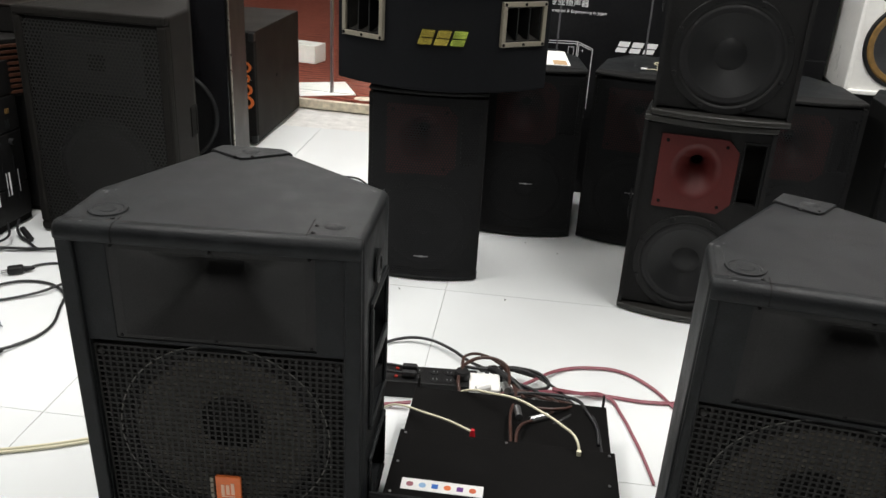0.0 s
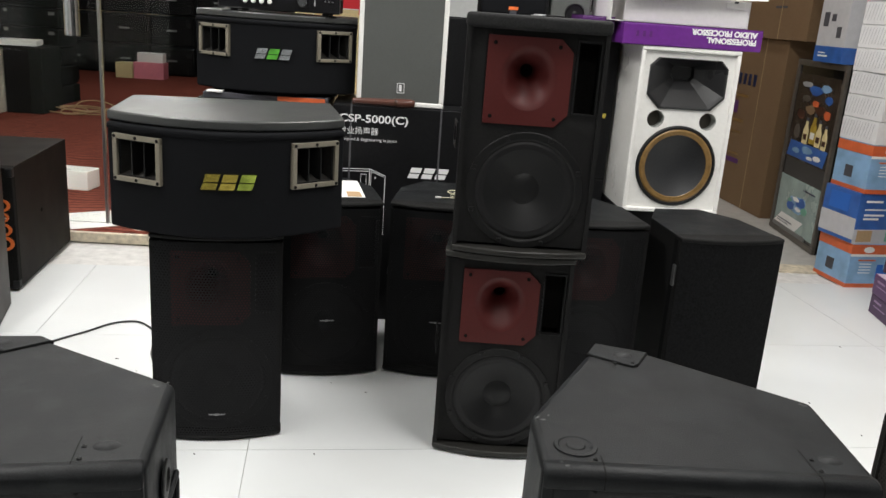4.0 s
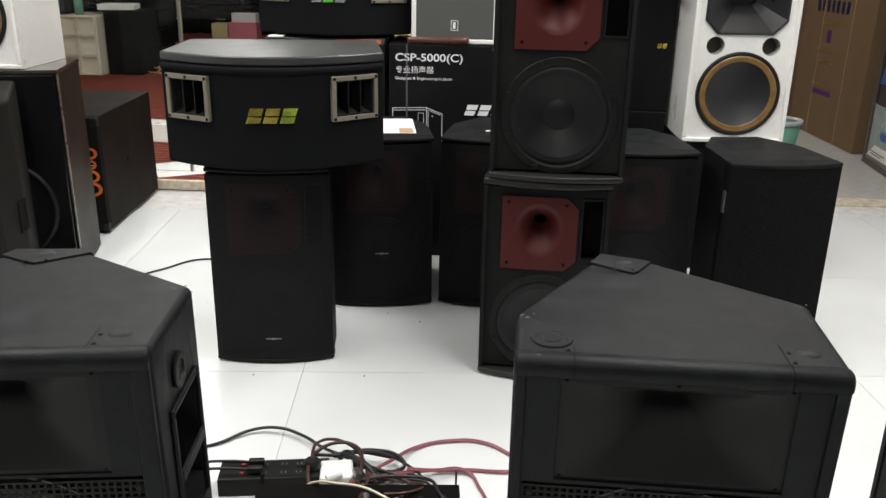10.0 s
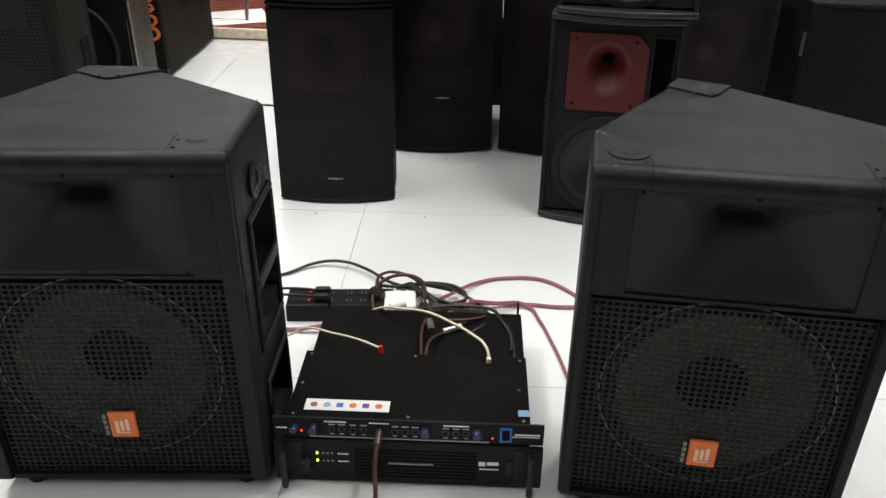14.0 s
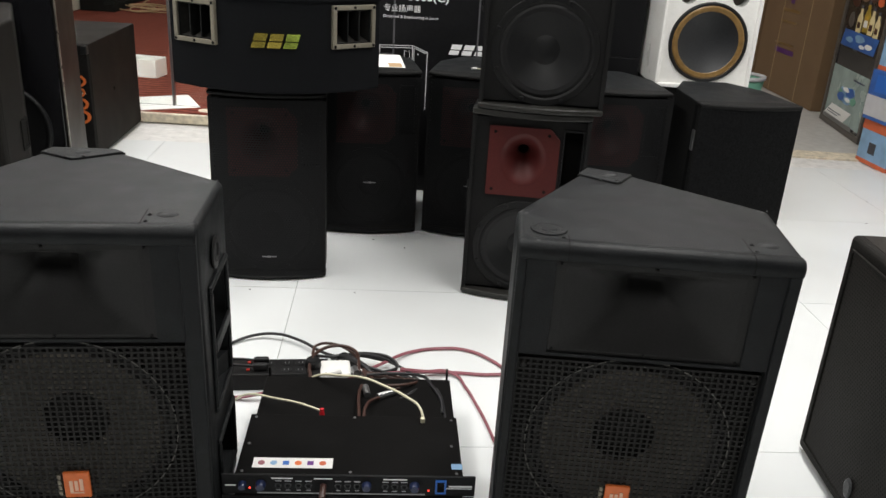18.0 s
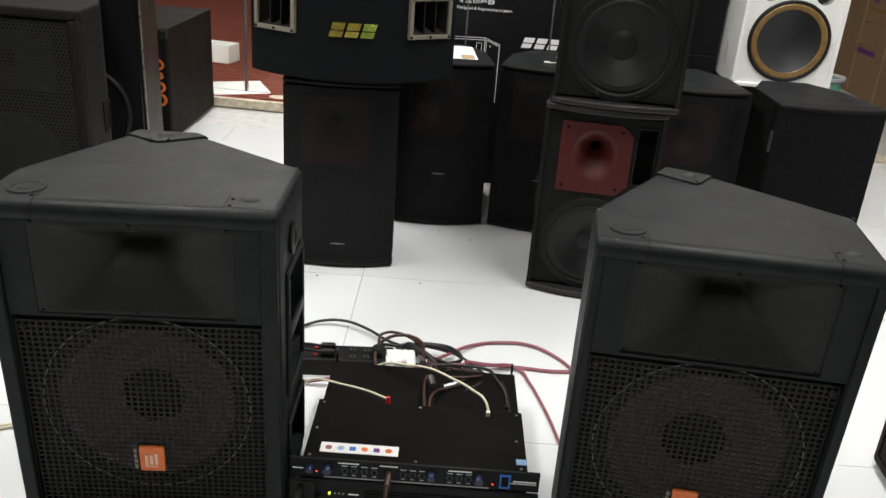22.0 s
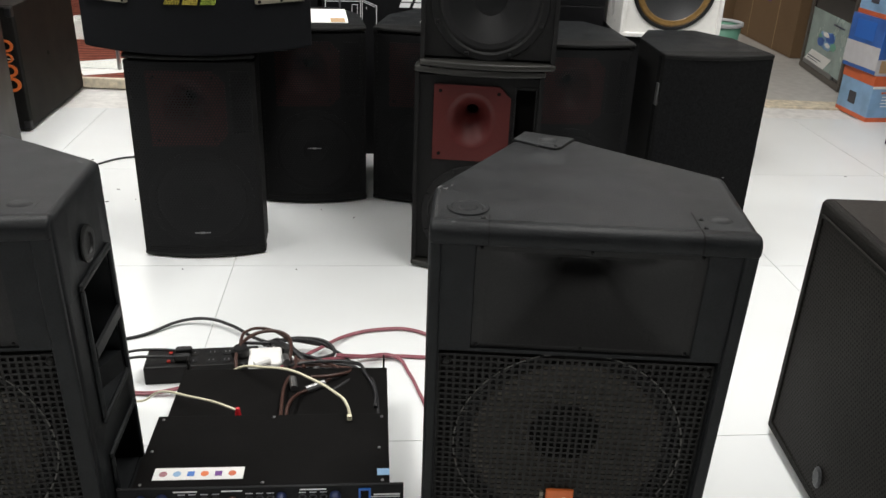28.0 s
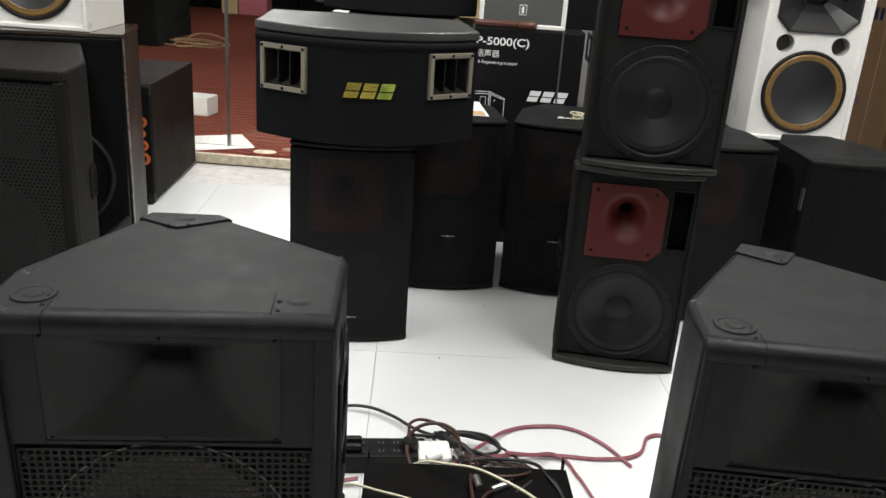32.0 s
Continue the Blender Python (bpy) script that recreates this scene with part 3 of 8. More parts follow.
def stage_monitor(m, label, outline, side_x):
    t = thing("stage_monitor", m, label, "loudspeaker", "pair of stage monitors")
    lean, h = 0.030, MON_H
    sh = lambda bm: sheared(bm, lean, h)
    shell_mesh(t, h, lean, outline)
    part("baffle", sh(holed_plate(-0.2115, 0.209, 0.040, 0.456, 0.0, 0.272, 0.165, 0.030, 0.050)), M_DARK, t)
    w = part("woofer", sh(lathe([(0.180, 0.0), (0.178, 0.010), (0.172, 0.010), (0.168, 0.004)], 56, facing(0, 0.030, 0.272))), M_BOLTCAP, t, "fifteen inch woofer behind the grille")
    part("surround", sh(lathe([(0.170, 0.002), (0.165, 0.008), (0.159, 0.002), (0.156, 0.010)], 56, facing(0, 0.030, 0.272))), M_RUBBER, w, smooth=True)
    part("cone", sh(lathe([(0.157, 0.010), (0.154, 0.0160), (0.135, 0.014), (0.10, 0.004), (0.060, -0.014), (0.057, -0.016)], 56, facing(0, 0.030, 0.272))), M_BROWNCONE, w, "brown-grey paper cone close behind the mesh", smooth=True)
    part("dust_cap", sh(lathe([(0.058, -0.016), (0.055, -0.045), (0.03, -0.038), (0.0, -0.034)], 40, facing(0, 0.030, 0.272))), M_DARK, w, smooth=True)
    # horn panel, a hair's breadth behind the shell, with its flare
    px0, px1, pz0, pz1 = -0.1642, 0.1642, 0.4626, h - 0.0315
    mouth = (-0.148, 0.148, 0.470, 0.625)
    face = rect_funnel([(px0, px1, pz0, pz1, 0.02), (px0, px1, pz0, pz1, 0.003), (*mouth, 0.003)])
    hp = part("horn_panel", sh(face), M_HORN_FRONTLIT, t)
    flare = bmesh.new()
    loops = []
    for wx, z0, z1, y, sharp in ((0.148, 0.470, 0.625, 0.0031, 60.0), (0.130, 0.479, 0.621, 0.0065, 8.0), (0.106, 0.492, 0.616, 0.0135, 6.0), (0.082, 0.510, 0.611, 0.0235, 5.0), (0.062, 0.530, 0.607, 0.0360, 4.0), (0.047, 0.549, 0.604, 0.0500, 4.0), (0.036, 0.564, 0.601, 0.0630, 4.0), (0.030, 0.573, 0.598, 0.0780, 4.0), (0.002, 0.585, 0.587, 0.0800, 4.0)):
        ring = []
        for i in range(40):
            d = (i % 10) / 5.0 - 1.0
            c, q = ((1.0, d), (-d, 1.0), (-1.0, -d), (d, -1.0))[i // 10]
            k = 1.0 if sharp > 50 else (abs(c) ** sharp + abs(q) ** sharp) ** (-1.0 / sharp)
            ring.append(flare.verts.new((wx * c * k, y, (z0 + z1) / 2 + (z1 - z0) / 2 * q * k)))
        loops.append(ring)
    for p_, q_ in zip(loops, loops[1:]):
        for i in range(40):
            flare.faces.new((p_[i], p_[(i + 1) % 40], q_[(i + 1) % 40], q_[i]))
    part("horn", sh(flare), M_HORN_FRONTLIT, t, smooth=True)
    part("seam", sh(box(-0.165, 0.165, 0.082, 0.085, 0.462, h - 0.029)), M_DARK, hp)
    for x in (px0 + 0.008, 0.0, px1 - 0.008):
        for z in (pz0 + 0.004, pz1 - 0.006):
            b = screw_head(0.003)
            b.transform(facing(x, 0.003, z))
            part("screw", sh(b), M_PLASTIC, hp)
    # grille of square mesh
    bars = []
    n = 37
    for i in range(n + 1):
        x = -0.2095 + 0.4165 * i / n
        bars.append(box(x - 0.0020, x + 0.0020, 0.0110, 0.0124, 0.042, 0.440))
    k = 37
    for i in range(k + 1):
        z = 0.042 + 0.398 * i / k
        bars.append(box(-0.2100, 0.2075, 0.0108, 0.0126, z - 0.0020, z + 0.0020))
    g = part("grille", sh(merged(*bars)), M_MESH, t, "black square-mesh steel grille")
    rim = []
    for i in range(52):
        dash = box(-0.0075, 0.0075, -0.0016, 0.0002, -0.0012, 0.0012)
        dash.transform(pose(0, 0.0108, 0.272) @ pose(0, 0, 0, 0, 360 * i / 52) @ pose(0, 0, 0.1825))
        rim.append(dash)
    part("grille_bead", sh(merged(*rim)), M_BEAD, g, "pressed ring of short beads")
    for x in (-0.200, 0.198):
        b = lathe([(0.0, 0.003), (0.004, 0.003), (0.007, 0.0), (0.007, -0.002)], 12, facing(x, 0.0105, 0.428))
        part("screw", sh(b), M_MESH, g)
    badge = part("badge", sh(box(-0.024, 0.022, 0.004, 0.0108, 0.126, 0.182, 0.002)), M_ORANGE, t, "square orange badge with a pale mark")
    bb = [box(-0.014 + 0.009 * i, -0.008 + 0.009 * i, 0.0032, 0.0045, 0.142 - 0.003 * (i == 0), 0.164 + 0.004 * (i == 2)) for i in range(3)] + [box(-0.014, 0.010, 0.0032, 0.0045, 0.136, 0.1385)]
    part("badge_mark", sh(merged(*bb)), M_PEACH, badge)
    sd = [box(-0.034, -0.0285, 0.006, 0.0108, 0.130 + 0.012 * i, 0.1395 + 0.012 * i) for i in range(4)]
    part("badge_side", sh(merged(*sd)), M_BEIGE, badge)
    # flush corner plates on the lid, edged by thin grooves
    for poly in ([(-0.205, 0.018), (-0.150, 0.016), (-0.152, 0.075), (-0.165, 0.10), (-0.208, 0.130)],
                 [(0.150, 0.016), (0.206, 0.018), (0.212, 0.085), (0.195, 0.088), (0.146, 0.068)],
                 back_plate(outline)):
        cx, cy = sum(p[0] for p in poly) / len(poly), sum(p[1] for p in poly) / len(poly)
        raised = -0.2 < poly[0][0] < 0.1
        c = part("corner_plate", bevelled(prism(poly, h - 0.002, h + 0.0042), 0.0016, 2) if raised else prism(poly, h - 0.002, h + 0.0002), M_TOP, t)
        if raised:
            wide = [(cx + (x - cx) * 1.03, cy + (y - cy) * 1.03) for x, y in poly]
            part("groove", prism(wide, h - 0.010, h + 0.0012), M_DARK, c)
        if poly[0][0] < -0.2:
            b = lathe([(0.031, 0.0), (0.030, 0.0016), (0.025, 0.0016), (0.023, 0.0003), (0.014, 0.0003), (0.012, 0.0018), (0.0, 0.0016)], 32, pose(-0.178, 0.058, h + 0.0010))
            part("cup", b, M_TOP, c, "round moulded stand cup", smooth=False)
        else:
            b = lathe([(0.0, 0.0042), (0.009, 0.0036), (0.012, 0.002), (0.0145, 0.0)], 14, pose(cx + 0.004, cy + (0.008 if raised else 0.0), h + (0.0041 if raised else 0.0002)) @ Matrix.Diagonal((1.25, 0.9, 1, 1)))
            part("bolt", b, M_BOLTCAP, c, "worn bolt cover", smooth=True)
        for dx, dy in ((-0.03, -0.01), (0.025, 0.02)):
            px, py = (poly[1][0] - 0.006, 0.034 + dy) if poly[0][0] < -0.2 else ((poly[0][0] + 0.008, 0.034 + dy) if poly[0][0] > 0.1 else (cx + 0.6 * dx, cy - 0.028 + 0.2 * dy))
            b = screw_head(0.0035)
            b.transform(pose(px, py, h + (0.0041 if raised else 0.0004)))
            part("screw", b, M_PLASTIC, c)
        if abs(cx) > 0.12:
            gx = 0.1500 if cx > 0 else -0.1470
            part("groove", box(gx - 0.0008, gx + 0.0008, 0.011, 0.082 if cx > 0 else 0.036, h - 0.002, h + 0.0005), M_DARK, c)
    # proud rim round the front
    xo0, xo1 = outline[0][0] + 0.0030, outline[1][0] - 0.0030
    for x0, x1 in ((xo0, -0.2130), (0.2105, xo1)):
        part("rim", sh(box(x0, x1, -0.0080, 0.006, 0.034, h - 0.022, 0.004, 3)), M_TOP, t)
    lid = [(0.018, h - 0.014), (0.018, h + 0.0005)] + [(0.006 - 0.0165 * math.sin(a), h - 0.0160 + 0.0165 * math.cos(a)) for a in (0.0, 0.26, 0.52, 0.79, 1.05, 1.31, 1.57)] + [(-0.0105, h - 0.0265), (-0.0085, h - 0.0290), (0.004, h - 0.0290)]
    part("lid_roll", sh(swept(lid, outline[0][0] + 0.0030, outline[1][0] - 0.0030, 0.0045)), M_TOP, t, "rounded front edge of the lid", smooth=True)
    seam = [(0.0165, h + 0.0002)] + [(0.006 - 0.0170 * math.sin(a), h - 0.0160 + 0.0170 * math.cos(a)) for a in (0.0, 0.26, 0.52, 0.79, 1.05, 1.31, 1.57)] + [(-0.0110, h - 0.0270), (0.004, h - 0.0270)]
    for x in ((-0.1478, 0.1500) if side_x < 0.24 else (-0.1478,)):
        part("groove", sh(swept(seam, x - 0.0008, x + 0.0008)), M_DARK, t)
    # right side with its grips
    side = pose(side_x, 0.0, 0, 0, 0, 87.7)
    for z0, z1 in ((0.275, 0.535), (0.07, 0.215)):
        hl = ring_frame(0.050, 0.210, z0, z1, 0.012, -0.005, 0.003, 0.004)
        hl.transform(side)
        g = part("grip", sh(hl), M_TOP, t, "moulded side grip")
        in_ = box(0.058, 0.200, 0.053, 0.056, z0 + 0.008, z1 - 0.008)
        in_.transform(side)
        part("recess", sh(in_), M_DARK, g)
        if z0 > 0.2:
            hb = box(0.060, 0.200, -0.006, 0.0, 0.395, 0.420, 0.004)
            hb.transform(side)
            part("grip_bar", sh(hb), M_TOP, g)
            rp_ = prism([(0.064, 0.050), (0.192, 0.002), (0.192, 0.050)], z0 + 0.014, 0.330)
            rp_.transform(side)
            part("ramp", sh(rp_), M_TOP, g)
    for x, y in ((outline[0][0] + 0.05, 0.07), (outline[1][0] - 0.05, 0.07), (0.17, 0.21), (-0.04, 0.36), (-0.17, 0.17)):
        part("foot", lathe([(0.0, 0.0), (0.020, 0.0), (0.022, 0.032), (0.0, 0.032)], 16, pose(x, y, 0)), M_RUBBER, t)
    # worn chips on the lid's corners
    for cx, cy, n in ((0.238, 0.236, 3), (-0.226, 0.140, 3), (-0.21, 0.012, 2)):
        for i in range(n):
            ch = lathe([(0.0, 0.0012), (0.004 - 0.0008 * i, 0.0008), (0.005 - 0.0008 * i, 0.0)], 7, pose(cx * 0.955 + 0.006 * i * (-1) ** i, cy + 0.007 * (i - 1), h - 0.0007, 0, 12 if cx > 0 else -12, 40 * i) @ Matrix.Diagonal((1.3, 0.6, 1, 1)))
            part("chip", ch, M_CHIP, t)
    sock = lathe([(0.03, 0.0), (0.03, 0.003), (0.026, 0.004), (0.018, 0.004), (0.016, 0.0005), (0.0, 0.0005)], 24, side @ facing(0.11, -0.001, 0.578))
    part("side_cup", sh(sock), M_PLASTIC, t)
    return t


stage_monitor(pose(0.479, 1.152, 0, 0, 0, -1.5), "black fifteen inch stage monitor beside the rack amplifiers", MON, 0.2350)
stage_monitor(pose(-0.489, 1.088, 0, 0, 0, 8.2) @ Matrix.Translation((-0.0125, 0, 0)), "black fifteen inch stage monitor turned slightly inwards", MON_WIDE, 0.2435)


# ---- two-way boxes with red horns ----
KP_H = 0.613
KP = [(-0.1775, 0.0), (0.1775, 0.0), (0.163, 0.26), (0.085, 0.40), (-0.085, 0.40), (-0.163, 0.26)]


def bowed(w, bulge, n=10, back=0.05):
    return [(-w / 2 + w * i / n, -bulge * (1 - (2 * i / n - 1) ** 2)) for i in range(n + 1)] + [(w / 2, back), (-w / 2, back)]


KP_SHEET = grille_sheet(0.345, KP_H - 0.030, 0.0088, 0.60, 0.026)
KP_SHEET.materials.append(M_GRILLE)


def add_logo(g, z):
    """A small nameplate on a grille."""
    part("logo", merged(box(-0.023, 0.023, -0.031, -0.0275, -0.0016, 0.0016, 0.0005), box(-0.006, 0.005, -0.0315, -0.0275, -0.003, 0.003, 0.0005)), M_STEEL, g, "small silver nameplate", m=pose(0, 0.003, z - KP_H / 2))


def horn_box(m, label, grille=True, logo_z=0.086, flip=False):
    t = thing("two_way_speaker", m, label, "loudspeaker", "two-way boxes with red horns")
    h = KP_H
    part("cabinet", prism([(x, max(y, 0.13)) for x, y in KP], 0.012, h - 0.004, 0.004), M_COAT, t)
    for x0, x1 in ((-0.1775, -0.166), (0.166, 0.1775)):
        part("side_board", box(x0, x1, 0.002, 0.132, 0.02, h - 0.02), M_COAT, t)
    for z0, z1 in ((0.012, 0.03), (h - 0.022, h - 0.005)):
        part("end_board", box(-0.167, 0.167, 0.03, 0.132, z0, z1), M_COAT, t)
    top = bowed(0.359, 0.032)
    for z0, z1 in ((0.006, 0.0225), (h - 0.0185, h)):
        if not grille:
            part("end_lip", prism(top, z0, z1, 0.0055, 5), M_LIP_LIT, t)
    if grille:
        for z0, z1 in ((0.006, 0.018), (h - 0.012, h)):
            part("end_lip", prism(top, z0, z1, 0.005, 3), M_COAT, t)
    part("top_board", prism([(x, max(y, 0.045)) for x, y in KP], h - 0.006, h - 0.001, 0.002), M_TOP, t)
    for x, y in ((-0.13, 0.03), (0.13, 0.03), (-0.06, 0.36), (0.06, 0.36)):
        part("foot", lathe([(0.0, 0.0), (0.014, 0.0), (0.016, 0.006), (0.0, 0.006)], 14, pose(x, y, 0)), M_RUBBER, t)
    part("baffle", holed_plate(-0.167, 0.167, 0.030, 0.336, 0.0, 0.175, 0.128, 0.012, 0.03), M_COAT, t)
    for bx in ((-0.167, -0.110, 0.336, h - 0.026), (-0.110, 0.167, 0.555, h - 0.026), (0.070, 0.104, 0.336, 0.555), (-0.110, 0.070, 0.336, 0.362), (0.104, 0.167, 0.336, 0.382), (0.158, 0.167, 0.382, 0.555)):
        part("baffle_board", box(bx[0], bx[1], 0.012, 0.03, bx[2], bx[3]), M_COAT, t)
    frame = lathe([(0.153, -0.001), (0.153, 0.002), (0.151, 0.0035), (0.136, 0.0035), (0.133, 0.002), (0.1275, -0.002)], 56, facing(0, 0.012, 0.175))
    w = part("woofer", frame, M_PLASTIC, t, "twelve inch woofer")
    part("surround", lathe([(0.128, 0.0), (0.124, 0.003), (0.118, 0.0035), (0.113, 0.001), (0.110, 0.002), (0.106, 0.0)], 56, facing(0, 0.013, 0.175)), M_RUBBER, w, smooth=True)
    part("cone", lathe([(0.107, 0.0), (0.08, -0.010), (0.042, -0.028), (0.038, -0.03)], 56, facing(0, 0.013, 0.175)), M_CONE, w, smooth=True)
    part("dust_cap", lathe([(0.041, -0.0285), (0.037, -0.0262), (0.027, -0.0225), (0.014, -0.0203), (0.0, -0.0197)], 40, facing(0, 0.013, 0.175)), M_CONE, w, smooth=True)
    for i in range(8):
        a = math.pi / 8 + i * math.pi / 4
        part("clamp", box(-0.006, 0.006, 0.003, 0.012, -0.006, 0.006, 0.002), M_PLASTIC, w, m=pose(0.146 * math.cos(a), 0, 0.175 + 0.146 * math.sin(a)))
    # red horn plate with clipped corners on one side, and its round flare
    x0, x1, z0, z1, c = -0.124, 0.090, 0.345, 0.562, 0.032
    outline = [(x0, z0), (x1 - c, z0), (x1, z0 + c), (x1, z1 - c), (x1 - c, z1), (x0, z1)]
    cx, cz = -0.017, 0.462
    bm = bmesh.new()
    n = 48
    ring = []
    for i in range(n):
        a = 2 * math.pi * i / n
        ring.append((math.cos(a), math.sin(a)))
    def edge_at(cs, sn):
        best = 1e9
        for (ax, az), (bx, bz) in zip(outline, outline[1:] + outline[:1]):
            ex, ez = bx - ax, bz - az
            den = cs * ez - sn * ex
            if abs(den) > 1e-9:
                k = ((ax - cx) * ez - (az - cz) * ex) / den
                u = ((ax - cx) * sn - (az - cz) * cs) / den
                if k > 0 and -1e-6 <= u <= 1 + 1e-6:
                    best = min(best, k)
        return best
    ring += [((x - cx) / math.hypot(x - cx, z - cz), (z - cz) / math.hypot(x - cx, z - cz)) for x, z in outline]
    ring.sort(key=lambda p: math.atan2(p[1], p[0]))
    n = len(ring)
    def loft(bm, loops):
        for p, q in zip(loops, loops[1:]):
            for i in range(n):
                bm.faces.new((p[i], p[(i + 1) % n], q[(i + 1) % n], q[i]))
        return bm
    plate = [[bm.verts.new((cx + edge_at(a, b) * a, y, cz + edge_at(a, b) * b)) for a, b in ring] for y in (0.012, 0.006)]
    plate.append([bm.verts.new((cx + 0.070 * a, 0.006, cz + 0.080 * b)) for a, b in ring])
    horn = part("horn_plate", loft(bm, plate), M_RED, t, "dark red moulded horn plate")
    bm = bmesh.new()
    part("horn_flare", loft(bm, [[bm.verts.new((cx + rx * a, y, cz + up + rz * b)) for a, b in ring] for rx, rz, y, up in ((0.071, 0.081, 0.0055, 0.0), (0.067, 0.077, 0.0065, 0.0), (0.059, 0.068, 0.011, 0.001), (0.050, 0.057, 0.021, 0.003), (0.041, 0.045, 0.035, 0.006), (0.031, 0.033, 0.048, 0.009), (0.021, 0.022, 0.062, 0.012), (0.016, 0.017, 0.100, 0.014))]), M_RED, horn, smooth=True)
    part("throat", lathe([(0.0165, 0.0), (0.015, -0.012), (0.012, -0.028), (0.0, -0.028)], 32, facing(cx, 0.098, cz + 0.014)), M_DARK, horn, smooth=True)
    for x, z in ((x0 + 0.018, z0 + 0.018), (x0 + 0.018, z1 - 0.018), (x1 - 0.034, z0 + 0.02), (x1 - 0.034, z1 - 0.02)):
        b = screw_head(0.005)
        b.transform(facing(x, 0.006, z))
        part("screw", b, M_DARK, horn)
    pt = ring_frame(0.100, 0.162, 0.378, 0.562, 0.004, 0.008, 0.014)
    port = part("port", pt, M_PLASTIC, t, "tall rectangular bass port")
    part("port_dark", box(0.098, 0.164, 0.10, 0.104, 0.37, 0.56), M_DARK, port)
    if grille:
        g = part("grille", KP_SHEET, M_GRILLE, t, "black hexagon-perforated steel grille", m=pose(0, -0.003, h / 2))
        add_logo(g, logo_z)
    hd = ring_frame(0.09, 0.19, 0.26, 0.33, 0.012, -0.004, 0.0)
    hd.transform(pose(-0.1775, 0.0, 0, 0, 0, -86.8) @ pose(-0.28, 0, 0))
    part("side_grip", hd, M_PLASTIC, t)
    return t


kp = horn_box(pose(-0.447, 2.392, 0, 0, 0, 7.2), "black two-way speaker with red horn behind a perforated grille")
for m, z in ((pose(-0.180, 2.862, 0, 0, 0, 7.6), 0.206), (pose(0.197, 2.890, 0, 0, 0, -4.0), 0.206), (pose(0.690, 2.765, 0, 0, 0, 3.0), 0.086)):
    k = copy_thing(kp, m)
    for g in k.children_recursive:
        if g.name.startswith("logo"):
            g.matrix_basis = pose(0, 0.003, z - KP_H / 2)
pe = thing("black_speaker", pose(1.105, 2.665, 0, 0, 0, 8.5), "black two-way speaker behind a close black cloth front", "loudspeaker")
part("cabinet", prism(KP, 0.012, KP_H - 0.004, 0.004), M_COAT, pe)
for z0, z1 in ((0.006, 0.018), (KP_H - 0.014, KP_H)):
    part("end_lip", prism(bowed(0.359, 0.032), z0, z1, 0.005, 3), M_COAT, pe)
part("top_board", prism([(x, max(y, 0.045)) for x, y in KP], KP_H - 0.006, KP_H - 0.001, 0.002), M_TOP, pe)
part("front_cloth", prism(bowed(0.352, 0.026), 0.018, KP_H - 0.014), M_CLOTH, pe, "close-woven black front cloth")
part("side_plate", box(-0.182, -0.177, 0.012, 0.03, 0.45, 0.52, 0.001), M_STEEL, pe, "small steel side plate")
for x, y in ((-0.13, 0.03), (0.13, 0.03), (-0.06, 0.36), (0.06, 0.36)):
    part("foot", lathe([(0.0, 0.0), (0.014, 0.0), (0.016, 0.012), (0.0, 0.012)], 14, pose(x, y, 0)), M_RUBBER, pe)
op = horn_box(pose(0.357, 2.353, 0, 0, 0, -3.9), "black two-way speaker with its grille off, showing woofer and red horn", grille=False)
upper = copy_thing(op, pose(0.375, 2.345, KP_H - 0.004, 0, 0, -3.4) @ Matrix.Diagonal((1.03, 1.0, 1.035, 1)))
for lip in [c for c in upper.children if c.name.startswith("end_lip")]:
    if lip.data.vertices and max(v.co.z for v in lip.data.vertices) > KP_H - 0.03:
        bpy.data.objects.remove(lip)
part("end_lip", prism(bowed(0.364, 0.034), KP_H - 0.036, KP_H, 0.011, 5), M_SOFTLIP, upper, "thick soft-edged top board", smooth=True)


# ---- karaoke cabinets with side horns ----
def slanted(x0, x1, z0, z1, s, y0, y1):
    """A slanted upright block."""
    bm = bmesh.new()
    v = [bm.verts.new((x + (s if z == z1 else 0), y, z)) for y in (y0, y1) for x, z in ((x0, z0), (x1, z0), (x1, z1), (x0, z1))]
    for f in ((0, 1, 2, 3), (7, 6, 5, 4), (4, 5, 1, 0), (5, 6, 2, 1), (6, 7, 3, 2), (7, 4, 0, 3)):
        bm.faces.new([v[i] for i in f])
    return bm


